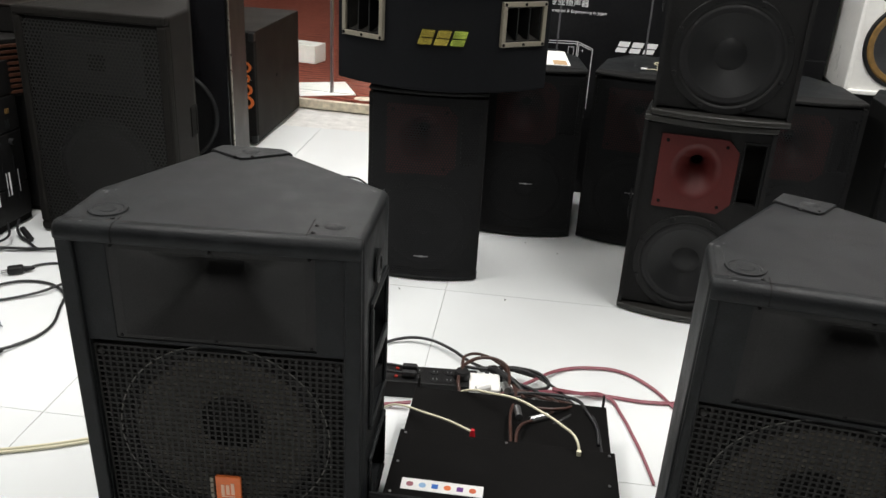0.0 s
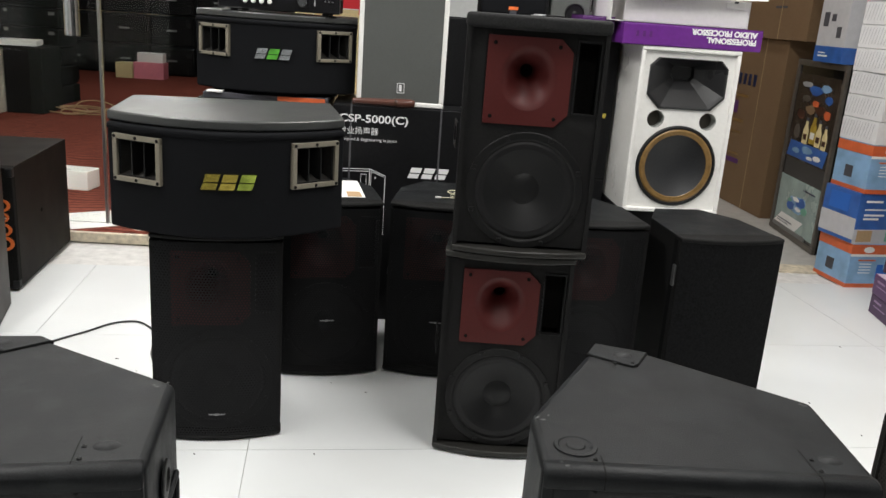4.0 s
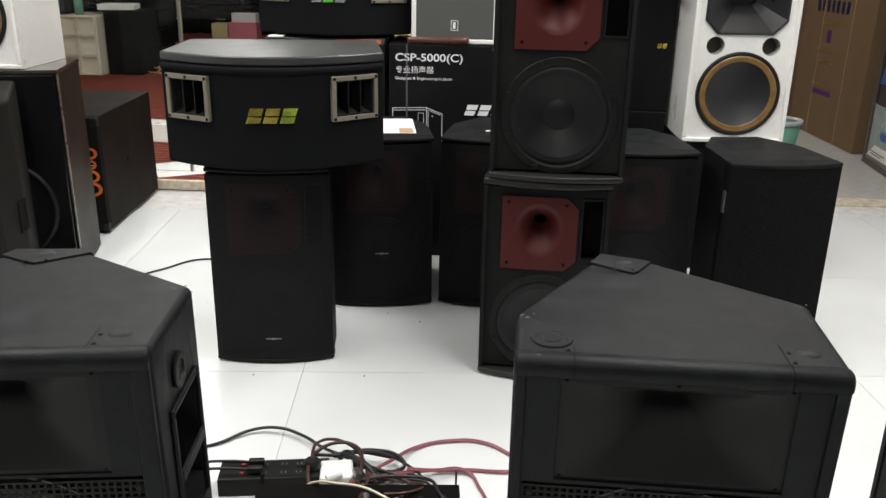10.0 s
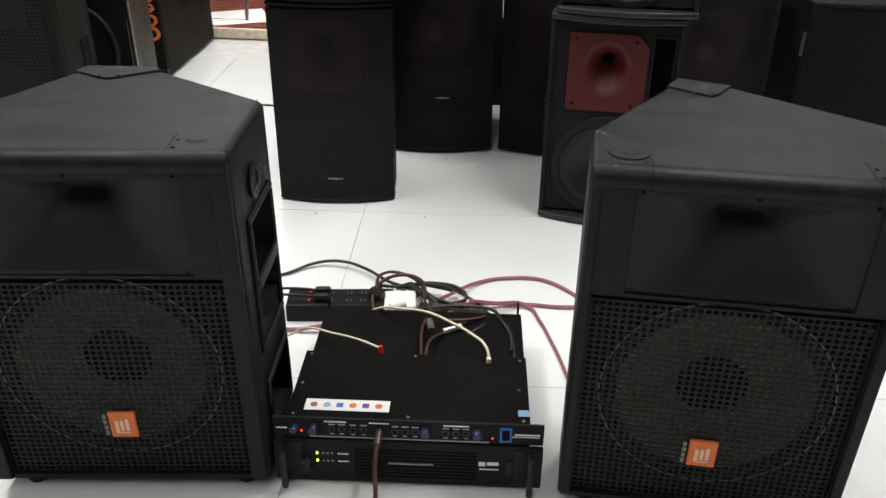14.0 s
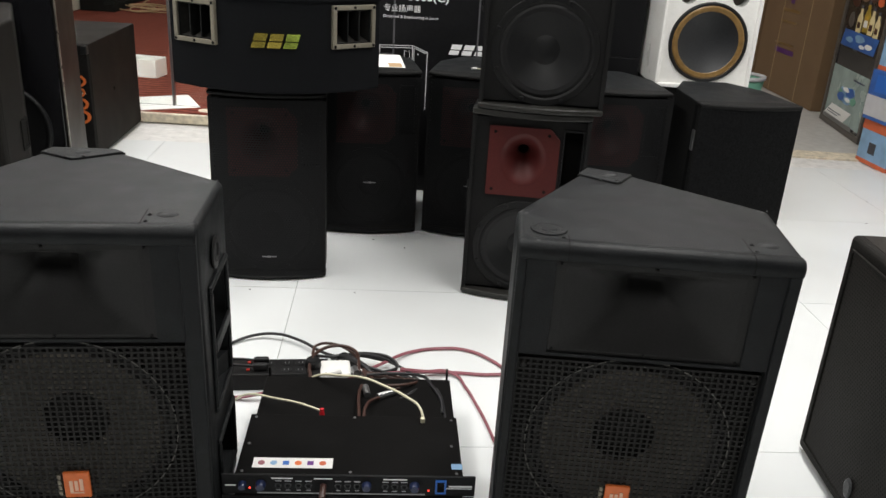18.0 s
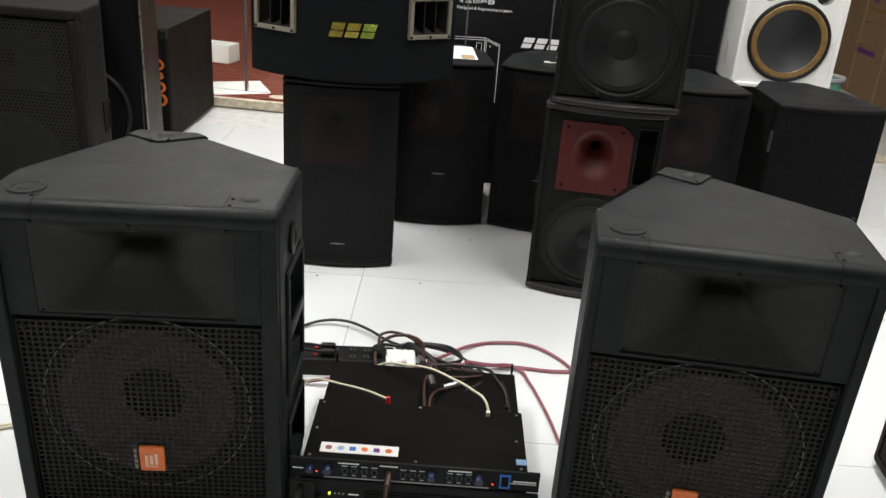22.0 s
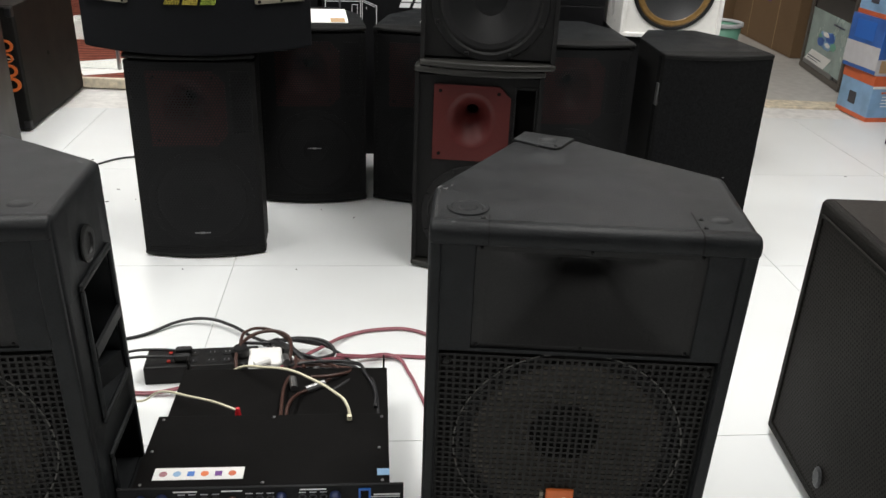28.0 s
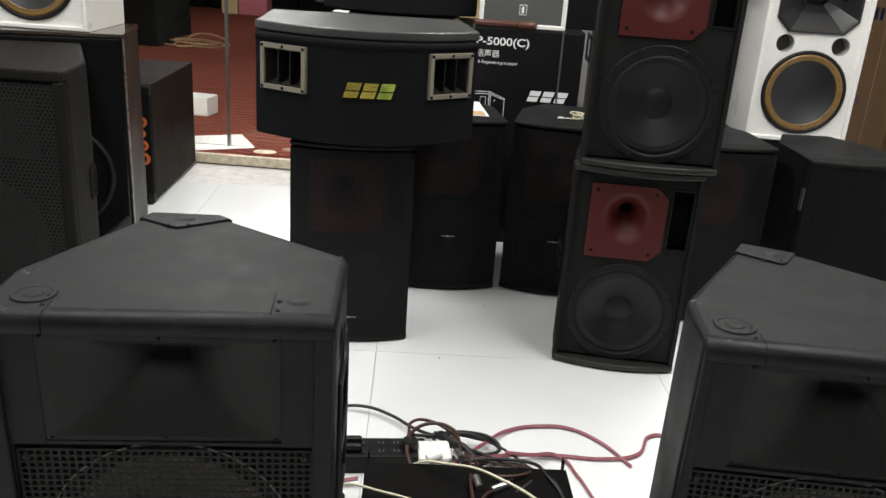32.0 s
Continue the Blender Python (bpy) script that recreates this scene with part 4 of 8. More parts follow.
def karaoke_box(m, label, foil=None):
    t = thing("karaoke_speaker", m, label, "loudspeaker", "karaoke cabinets with side horns")
    h = 0.318
    arc = [(-0.305 + 0.61 * i / 24, -0.022 + 0.130 * (2 * i / 24 - 1) ** 2) for i in range(25)]
    core = [*arc, (0.292, 0.46), (-0.292, 0.46)]
    shell = prism(core, 0.012, h - 0.03, 0.008, 3)
    for co, no in (((0, 0, 0.158), (0, 0, 1)), ((0, 0, 0.248), (0, 0, 1)), ((-0.270, 0, 0), (1, 0, 0)), ((-0.174, 0, 0), (1, 0, 0)), ((0.174, 0, 0), (1, 0, 0)), ((0.270, 0, 0), (1, 0, 0))):
        bmesh.ops.bisect_plane(shell, geom=shell.verts[:] + shell.edges[:] + shell.faces[:], plane_co=co, plane_no=no)
    shell.normal_update()
    gone = [f for f in shell.faces if f.normal.y < -0.3 and 0.174 < abs(f.calc_center_median().x) < 0.270 and 0.158 < f.calc_center_median().z < 0.248]
    bmesh.ops.delete(shell, geom=gone, context="FACES")
    part("cabinet", shell, M_FELT, t)
    part("top_panel", prism([(x * 1.006, y + (0.012 if y > 0.2 else 0.010)) for x, y in core], h - 0.026, h, 0.006, 3), M_VINYL, t, "grey-black vinyl top panel")
    part("front_roll", prism([(x * 1.008, y - 0.006) for x, y in core], h - 0.048, h - 0.028, 0.009, 3), M_FELT, t)
    for x in (-0.22, 0.22):
        for y in (0.12, 0.34):
            part("foot", lathe([(0.0, 0.0), (0.016, 0.0), (0.018, 0.012), (0.0, 0.012)], 14, pose(x, y, 0)), M_RUBBER, t)
    ang = 32.0
    for sx in (-1, 1):
        base = pose(sx * 0.222, 0.052, 0.014, 0, 0, sx * ang)
        fr = ring_frame(-0.073, 0.073, 0.128, 0.250, 0.013, -0.012, 0.004, 0.002)
        fr.transform(base)
        f = part("horn_frame", fr, M_BEIGE, t, "champagne metal horn frame")
        dk = rect_funnel([(-0.061, 0.061, 0.140, 0.238, -0.008), (-0.058, 0.058, 0.144, 0.234, 0.004), (-0.046, 0.046, 0.160, 0.222, 0.050), (-0.036, 0.036, 0.170, 0.212, 0.085), (-0.001, 0.001, 0.190, 0.191, 0.086)])
        dk.transform(base)
        part("horn_mouth", dk, M_MOUTH, f, "black flared horn mouth")
        for k in (-0.019, 0.020):
            vane = prism([(k - 0.002, -0.004), (k + 0.002, -0.004), (k * 0.7 + 0.002, 0.060), (k * 0.7 - 0.002, 0.060)], 0.146, 0.232)
            vane.transform(base)
            part("vane", vane, M_PLASTIC, f)
        for px in (-0.066, 0.0, 0.066):
            for pz in (0.1345, 0.2435):
                b = screw_head(0.0045)
                b.transform(base @ facing(px, -0.012, pz))
                part("screw", b, M_DARK, f)
    for i, mat in enumerate((M_SILVERFOIL, M_GREENFOIL, M_SILVERFOIL) if foil else (M_GOLD, M_GOLD, M_LIMEFOIL)):
        x = -0.066 + 0.045 * i
        y0 = -0.0275 + 0.0025 * (i - 1) ** 2
        blocks = merged(slanted(x, x + 0.038, 0.144, 0.161, 0.006, y0, y0 + 0.012), slanted(x + 0.007, x + 0.044, 0.164, 0.184, 0.006, y0, y0 + 0.012))
        part("logo_block", blocks, mat, t, "iridescent foil logo block")
    return t


karaoke_box(pose(-0.400, 2.305, KP_H + 0.006, 0, 0, 9.0), "black felt karaoke cabinet with gold logo on a two-way speaker")
karaoke_box(pose(-0.452, 3.40, 0.885, 0, 0, 1.0) @ Matrix.Diagonal((1, 1, 0.945, 1)), "black felt karaoke cabinet under the mixing amplifier", M_GREENFOIL)


# ---- cartons and speakers behind ----
def carton(m, sx, sy, sz, mat, name, label, category="box", lid_gap=True, tape=None, kind=""):
    """A closed carton, its front left foot at m; flaps meet along the top."""
    t = thing(name, m, label, category, kind=kind)
    part("body", box(0, sx, 0, sy, 0, sz - 0.003, 0.003), mat, t)
    for y0, y1 in ((0.001, sy / 2 - 0.001), (sy / 2 + 0.001, sy - 0.001)):
        part("flap", box(0.001, sx - 0.001, y0, y1, sz - 0.003, sz), mat, t)
    if tape:
        part("tape", merged(box(0.0, sx, sy / 2 - 0.025, sy / 2 + 0.025, sz, sz + 0.0008), box(sx / 2 - 0.005, sx / 2 + 0.005, -0.0012, 0.0, 0.0, sz)), tape, t)
    return t


def bars(t, rows, mat, y=-0.0012, name="print_line", face=None):
    """Lines of unreadable print on the front face: rows of (x0, x1, z0, z1)."""
    for x0, x1, z0, z1 in rows:
        part(name, box(x0, x1, y, y + 0.0012, z0, z1), mat, t, m=face)


# big black carton with white lettering
big = carton(pose(-0.222, 3.40, 0, 0, 0, 1.0), 0.500, 0.36, 0.872, M_BLACKBOX, "speaker_carton", "glossy black speaker carton with white lettering", tape=None)
words("model_text", "CSP-5000(C)", 0.042, M_PRINT, face_front(0.023, -0.001, 0.806) @ Matrix.Diagonal((1.19, 0.98, 1, 1)), big).data.offset = 0.0006
words("chinese_text", "专业扬声器", 0.0305, M_PRINT, face_front(0.024, -0.001, 0.761), big)
words("small_text", "Designed & Engineering in Japan", 0.0168, M_PRINT, face_front(0.023, -0.001, 0.734) @ Matrix.Diagonal((1.04, 0.95, 1, 1)), big)
for i in range(3):
    x = 0.298 + 0.053 * i
    part("logo_block", merged(slanted(x, x + 0.040, 0.598, 0.616, 0.006, -0.0014, 0.0), slanted(x + 0.008, x + 0.05, 0.620, 0.640, 0.006, -0.0014, 0.0)), M_PRINT, big)
# outline drawing of a speaker: a front with a recessed square, and a side running back
lines = [(0.012, 0.621, 0.150, 0.625), (0.012, 0.612, 0.150, 0.616), (0.150, 0.625, 0.212, 0.600), (0.156, 0.616, 0.205, 0.596)]
draw = [box(0.148, 0.1505, -0.001, 0, 0.36, 0.625), box(0.1545, 0.1565, -0.001, 0, 0.36, 0.617), box(0.2095, 0.212, -0.001, 0, 0.36, 0.600), box(0.012, 0.0145, -0.001, 0, 0.36, 0.621), box(0.115, 0.1165, -0.001, 0, 0.40, 0.603), box(0.136, 0.1375, -0.001, 0, 0.40, 0.603), box(0.115, 0.1375, -0.001, 0, 0.602, 0.6035), box(0.170, 0.174, -0.001, 0, 0.588, 0.594)]
for x0, z0, x1, z1 in lines:
    draw.append(prism_front([(x0, z0 - 0.0011), (x1, z1 - 0.0011), (x1, z1 + 0.0011), (x0, z0 + 0.0011)], -0.001, 0.0))
part("line_drawing", merged(*draw), M_PRINT, big)
for x in (0.066, 0.412):
    part("strap", merged(box(x, x + 0.007, -0.0016, -0.0002, 0.0, 0.8725), box(x, x + 0.007, -0.0016, 0.36, 0.8721, 0.8735)), M_STRAP, big, "grey plastic packing strap")
carton(pose(0.350, 3.50, 0, 0, 0, 0), 0.25, 0.34, 0.872, M_BLACKBOX, "speaker_carton", "plain glossy black speaker carton")
under = carton(pose(-0.735, 3.405, 0, 0, 0, 0.5), 0.495, 0.42, 0.862, M_BLACKBOX, "speaker_carton", "black speaker carton under a karaoke cabinet")
tray = thing("amplifier_box", pose(-0.735, 3.40, 0.862, 0, 0, 0.5), "thin dark box with an orange end label", "box")
part("body", box(0.02, 0.49, 0.01, 0.36, 0, 0.022, 0.003), M_INK, tray)
part("label_strip", box(0.30, 0.48, 0.007, 0.0105, 0.003, 0.020), M_ORANGEBOX, tray, "orange end label")
note = thing("folded_paper", pose(-0.70, 3.397, 0.866, 0, 0, 4), "crumpled white paper slip", "paper")
note.matrix_basis = pose(-0.70, 3.398, 0.8845, 0, 0, 3)
part("sheet", box(0.0, 0.06, 0.0, 0.05, 0.0, 0.006, 0.002), M_PAPER, note)


def grey_monitor():
    t = thing("installation_speaker", pose(-0.137, 3.42, 0.873, 0, 0, -0.5), "tall white speaker with a grey cloth front", "loudspeaker")
    w, h = 0.335, 0.525
    part("cabinet", box(0, w, 0.012, 0.26, 0, h, 0.004), M_WHITE, t)
    part("front_frame", ring_frame(0, w, 0, h, 0.018, 0.0, 0.016, 0.004), M_WHITE, t, "thin white front frame")
    part("front_cloth", box(0.018, w - 0.018, 0.004, 0.012, 0.018, h - 0.018), M_GREYCLOTH, t, "woven grey speaker cloth")
    part("nameplate", ring_frame(w / 2 - 0.014, w / 2 + 0.014, 0.05, 0.088, 0.002, 0.001, 0.004), M_PRINT, t)
    part("nameplate_mark", box(w / 2 - 0.006, w / 2 + 0.004, 0.002, 0.004, 0.057, 0.081, 0.001), M_PRINT, t)


grey_monitor()


def microphone():
    t = thing("microphone", pose(-0.15, 3.407, 0.886, 0, 90, 1), "brown wooden-look hand microphone lying on the carton", "microphone")
    part("handle", lathe([(0.0, 0.0), (0.010, 0.0), (0.0118, 0.004), (0.0135, 0.15), (0.0155, 0.165)], 16), M_MICBROWN, t, smooth=True)
    part("head", lathe([(0.0155, 0.165), (0.0165, 0.180), (0.0165, 0.220), (0.0135, 0.236), (0.0, 0.240)], 16), M_MICBROWN, t, smooth=True)
    part("ring", lathe([(0.0155, 0.160), (0.0170, 0.163), (0.0170, 0.169), (0.0160, 0.172)], 16), M_COPPER, t)


microphone()


def mixing_amp():
    t = thing("mixing_amplifier", pose(-0.655, 3.42, 1.186, 0, 0, 1.5), "black karaoke mixing amplifier with rows of silver knobs", "amplifier")
    w, h = 0.44, 0.118
    part("case", box(0, w, 0.008, 0.34, 0.012, h, 0.003), M_DARK, t)
    part("front_panel", box(-0.004, w + 0.004, 0.0, 0.010, 0.010, h + 0.004, 0.003), M_GLOSSBLACK, t)
    for x in (0.05, 0.39):
        for y in (0.03, 0.3):
            part("foot", lathe([(0, 0), (0.014, 0), (0.014, 0.012), (0, 0.012)], 14, pose(x, y, 0)), M_RUBBER, t)
    for r, n in ((0.104, 5), (0.083, 5), (0.061, 4), (0.040, 4)):
        for i in range(n):
            x = (0.115 if n == 5 else 0.095) + 0.030 * i
            part("knob", lathe([(0.0, 0.014), (0.007, 0.014), (0.0085, 0.011), (0.0095, 0.0)], 16, facing(x, 0.0, r)), M_WHITE, t, "pale silver knob")
    part("volume_knob", lathe([(0.0, 0.02), (0.015, 0.02), (0.018, 0.015), (0.02, 0.0)], 24, facing(0.305, 0, 0.046)), M_CHROME, t, "large silver volume knob")
    for x, z in ((0.03, 0.1), (0.055, 0.1), (0.03, 0.08), (0.055, 0.08), (0.045, 0.045)):
        part("socket", lathe([(0.009, 0.0), (0.009, 0.003), (0.006, 0.003), (0.005, -0.001), (0.0, -0.001)], 14, facing(x, 0, z)), M_STEEL if z > 0.09 else M_PLASTIC, t)
    bars(t, [(0.305, 0.385, 0.096, 0.105), (0.31, 0.38, 0.086, 0.089), (0.35, 0.352, 0.035, 0.055)], M_PRINT)
    for i in range(3):
        part("small_led", box(0.385 + 0.014 * i, 0.391 + 0.014 * i, -0.002, 0.0, 0.052, 0.056), M_STEEL, t)


mixing_amp()

# wall speaker with the nameplate, on a bracket at the white column
setting("column", box(0.18, 0.62, 4.36, 4.60, 0, 2.95), M_WALL, "white painted column between glass and store", "column")
jag = thing("wall_speaker", pose(-0.335, 4.05, 1.445, 0, 0, 0), "wide black wall speaker with a white nameplate", "loudspeaker")
part("cabinet", box(0, 0.605, 0.02, 0.26, 0, 0.36, 0.006), M_COAT, jag)
part("grille_cloth", box(0.012, 0.593, 0.0, 0.022, 0.012, 0.348, 0.008), M_FELT, jag)
part("name_bars", merged(*[slanted(0.245 + 0.024 * i, 0.262 + 0.024 * i, 0.16, 0.186, 0.006, -0.003, 0.001) for i in range(7)]), M_PRINT, jag)
part("bracket", merged(box(0.52, 0.60, 0.26, 0.315, 0.10, 0.26), box(0.53, 0.59, 0.26, 0.31, 0.0, 0.36)), M_STEEL, jag)

bo = thing("passive_speaker", pose(0.315, 3.58, 1.220, 0, 0, 0), "black speaker with a small orange badge", "loudspeaker")
part("cabinet", prism([(0, 0.02), (0.285, 0.02), (0.25, 0.27), (0.035, 0.27)], 0, 0.50, 0.008), M_COAT, bo)
part("grille", box(0.012, 0.273, 0.0, 0.024, 0.02, 0.48, 0.01), M_FELT, bo)
part("badge", box(0.123, 0.160, -0.003, 0.001, 0.040, 0.052), M_ORANGE, bo, "small orange badge")
part("badge_foot", box(0.128, 0.155, -0.003, 0.001, 0.024, 0.038), M_INK, bo)
carton(pose(0.19, 3.56, 0.872, 0, 0, 0), 0.47, 0.33, 0.345, M_BLACKBOX, "speaker_carton", "black carton stacked under a badge speaker")

dark1 = carton(pose(0.60, 3.62, 0, 0, 0, 0), 0.31, 0.35, 0.60, M_BLACKBOX, "speaker_carton", "black speaker carton beneath another")
dark2 = carton(pose(0.60, 3.62, 0.60, 0, 0, 0), 0.31, 0.35, 0.60, M_BLACKBOX, "speaker_carton", "black carton with a small gold mark")
part("gold_mark", merged(slanted(0.245, 0.262, 0.255, 0.275, 0.004, -0.002, 0.0), slanted(0.266, 0.283, 0.255, 0.275, 0.004, -0.002, 0.0)), M_GOLD, dark2)
proc = carton(pose(0.600, 3.79, 1.205, 0, 0, 0), 0.40, 0.3, 0.60, M_BLACKBOX, "speaker_carton", "black carton lettered in white, standing upright")
words("pro_text", "PROFESSIONAL", 0.022, M_PRINT, face_front(0.048, -0.001, 0.382), proc)
for i in range(3):
    part("logo_block", merged(slanted(0.05 + 0.055 * i, 0.09 + 0.055 * i, 0.412, 0.432, 0.006, -0.0014, 0.0), slanted(0.058 + 0.055 * i, 0.10 + 0.055 * i, 0.436, 0.456, 0.006, -0.0014, 0.0)), M_PRINT, proc)
gs = thing("small_speaker", pose(0.605, 3.60, 1.203, 0, 0, 0), "small grey-fronted speaker with a round cone", "loudspeaker")
part("cabinet", box(0, 0.165, 0.01, 0.17, 0, 0.145, 0.005), M_VINYL, gs)
part("front", box(0.004, 0.161, 0.0, 0.012, 0.004, 0.125, 0.004), M_GREYCLOTH, gs)
part("cone", lathe([(0.04, 0.0), (0.036, 0.005), (0.03, 0.001), (0.01, -0.0), (0.0, 0.004)], 28, facing(0.10, -0.002, 0.06)), M_CONE, gs)
tb = thing("metal_case", pose(0.775, 3.68, 1.263, 0, 0, 0), "white-edged upright metal case", "case")
part("frame", ring_frame(0, 0.12, 0, 0.22, 0.012, 0, 0.10, 0.004), M_WHITE, tb)
part("panel", box(0.012, 0.108, 0.01, 0.09, 0.012, 0.208), M_DARK, tb)


# ---- white two-way speakers ----
def white_speaker(m, label):
    t = thing("white_speaker", m, label, "loudspeaker", "white speakers with tan surrounds")
    w, h = 0.385, 0.635
    part("cabinet", prism([(-w / 2 + 0.016, 0.10), (w / 2 - 0.016, 0.10), (w / 2 - 0.016, 0.36), (-w / 2 + 0.016, 0.36)], 0.001, h - 0.001, 0.006, 3), M_WHITE, t)
    for sx in (-1, 1):
        part("side_board", prism([(sx * w / 2, 0.016), (sx * (w / 2 - 0.0155), 0.016), (sx * (w / 2 - 0.0155), 0.362), (sx * (w / 2 - 0.004), 0.362)][::-sx], 0.0, h, 0.0), M_WHITE, t)
    for z0, z1 in ((0.0, 0.016), (h - 0.016, h)):
        part("end_board", box(-w / 2 + 0.015, w / 2 - 0.015, 0.016, 0.104, z0, z1), M_WHITE, t)
    part("front_frame", ring_frame(-w / 2, w / 2, 0, h, 0.016, 0.0, 0.02, 0.004), M_WHITE, t)
    part("baffle", holed_plate(-w / 2 + 0.016, w / 2 - 0.016, 0.016, 0.328, 0.0, 0.185, 0.142, 0.0145, 0.03), M_WHITE, t)
    for x0, x1, px in ((-w / 2 + 0.016, 0.0, -0.103), (0.0, w / 2 - 0.016, 0.103)):
        part("port_board", holed_plate(x0, x1, 0.328, 0.3995, px, 0.3630, 0.0335, 0.0145, 0.03), M_WHITE, t)
        tube = part("port_tube", lathe([(0.0333, 0.0), (0.0325, -0.004), (0.0320, -0.050)], 28, facing(px, 0.0160, 0.363)), M_TUBE, t, "off-white port tube closed by a dark shade disc", smooth=True)
        # Dark disc paints the shade deep inside the open-ended tube.
        part("port_end", lathe([(0.0, 0.0), (0.0318, 0.0), (0.0318, -0.002)], 24, facing(px, 0.0655, 0.363)), M_CASEFRAME, tube)
    # horn with clipped corners, set into the upper baffle
    c, x1, z0, z1 = 0.05, 0.152, 0.405, 0.595
    o = [(-x1 + c, z0), (x1 - c, z0), (x1, z0 + c), (x1, z1 - c * 0.6), (x1 - c * 0.6, z1), (-x1 + c * 0.6, z1), (-x1, z1 - c * 0.6), (-x1, z0 + c)]
    bm = bmesh.new()
    inn = [bm.verts.new((x, 0.0145, z)) for x, z in o]
    cr = [bm.verts.new((x, 0.0145, z)) for x, z in ((-w / 2 + 0.016, 0.3995), (w / 2 - 0.016, 0.3995), (w / 2 - 0.016, h - 0.016), (-w / 2 + 0.016, h - 0.016))]
    near = [cr[i] for i in (0, 1, 1, 2, 2, 3, 3, 0)]
    for i in range(8):
        j = (i + 1) % 8
        bm.faces.new((near[i], near[j], inn[j], inn[i]) if near[i] is not near[j] else (near[i], inn[j], inn[i]))
    part("upper_baffle", bm, M_WHITE, t)
    bm = bmesh.new()
    loops = []
    for k, y in ((1.0, 0.016), (1.0, 0.008), (0.95, 0.006), (0.90, 0.010), (0.52, 0.050), (0.30, 0.078), (0.26, 0.095)):
        loops.append([bm.verts.new((x * k, y, 0.5 + (z - 0.5) * k + (1 - k) * 0.050)) for x, z in o])
    for p, q in zip(loops, loops[1:]):
        for i in range(8):
            bm.faces.new((p[i], p[(i + 1) % 8], q[(i + 1) % 8], q[i]))
    bm.faces.new(loops[-1])
    part("horn", bm, M_HORN, t, "shiny black eight-sided horn")
    w1 = part("woofer", lathe([(0.158, 0.0), (0.158, 0.006), (0.153, 0.009), (0.146, 0.009), (0.143, 0.004)], 64, facing(0, 0.0145, 0.185)), M_RUBBER, t, smooth=True)
    part("surround", lathe([(0.146, 0.005), (0.141, 0.010), (0.134, 0.011), (0.127, 0.006), (0.124, 0.008), (0.121, 0.004)], 64, facing(0, 0.0145, 0.185)), M_SURROUND, w1, "worn tan foam surround", smooth=True)
    part("cone", lathe([(0.122, 0.004), (0.110, -0.003), (0.090, -0.013), (0.068, -0.022), (0.045, -0.029), (0.022, -0.033), (0.0, -0.034)], 64, facing(0, 0.0145, 0.185)), M_GREYCONE, w1, "grey paper cone", smooth=True)
    return t


ws = white_speaker(pose(1.118, 3.345, 0.532, 0, 0, 1.0), "glossy white speaker with tan woofer surround on a black box")
white_speaker(pose(-1.685, 3.00, 0.787, 0, 0, 3), "glossy white speaker standing on a dark lacquered cabinet")
ped = carton(pose(0.925, 3.37, 0, 0, 0, 1), 0.385, 0.36, 0.532, M_BLACKBOX, "speaker_carton", "black carton carrying a white speaker")

pb = carton(pose(0.842, 3.335, 1.168, 0, 0, 1.5), 0.535, 0.36, 0.079, M_PURPLE, "processor_carton", "flat purple carton with upside-down white lettering")
for text, z in (("PROFESSIONAL", 0.042), ("AUDIO PROCESSOR", 0.069)):
    bold = words("carton_text", text, 0.028, M_PRINT, face_front(0.512, -0.001, z) @ pose(0, 0, 0, 0, 0, 180), pb)
    bold.data.offset = 0.0013
bars(pb, [(0.05, 0.06, 0.03, 0.05), (0.075, 0.085, 0.03, 0.05), (0.10, 0.11, 0.03, 0.05)], M_PURPLE_D)
pb2 = carton(pose(0.700, 3.42, 1.200, 0, 0, 2), 0.13, 0.30, 0.06, M_PURPLE_D, "processor_carton", "dark purple flat carton")


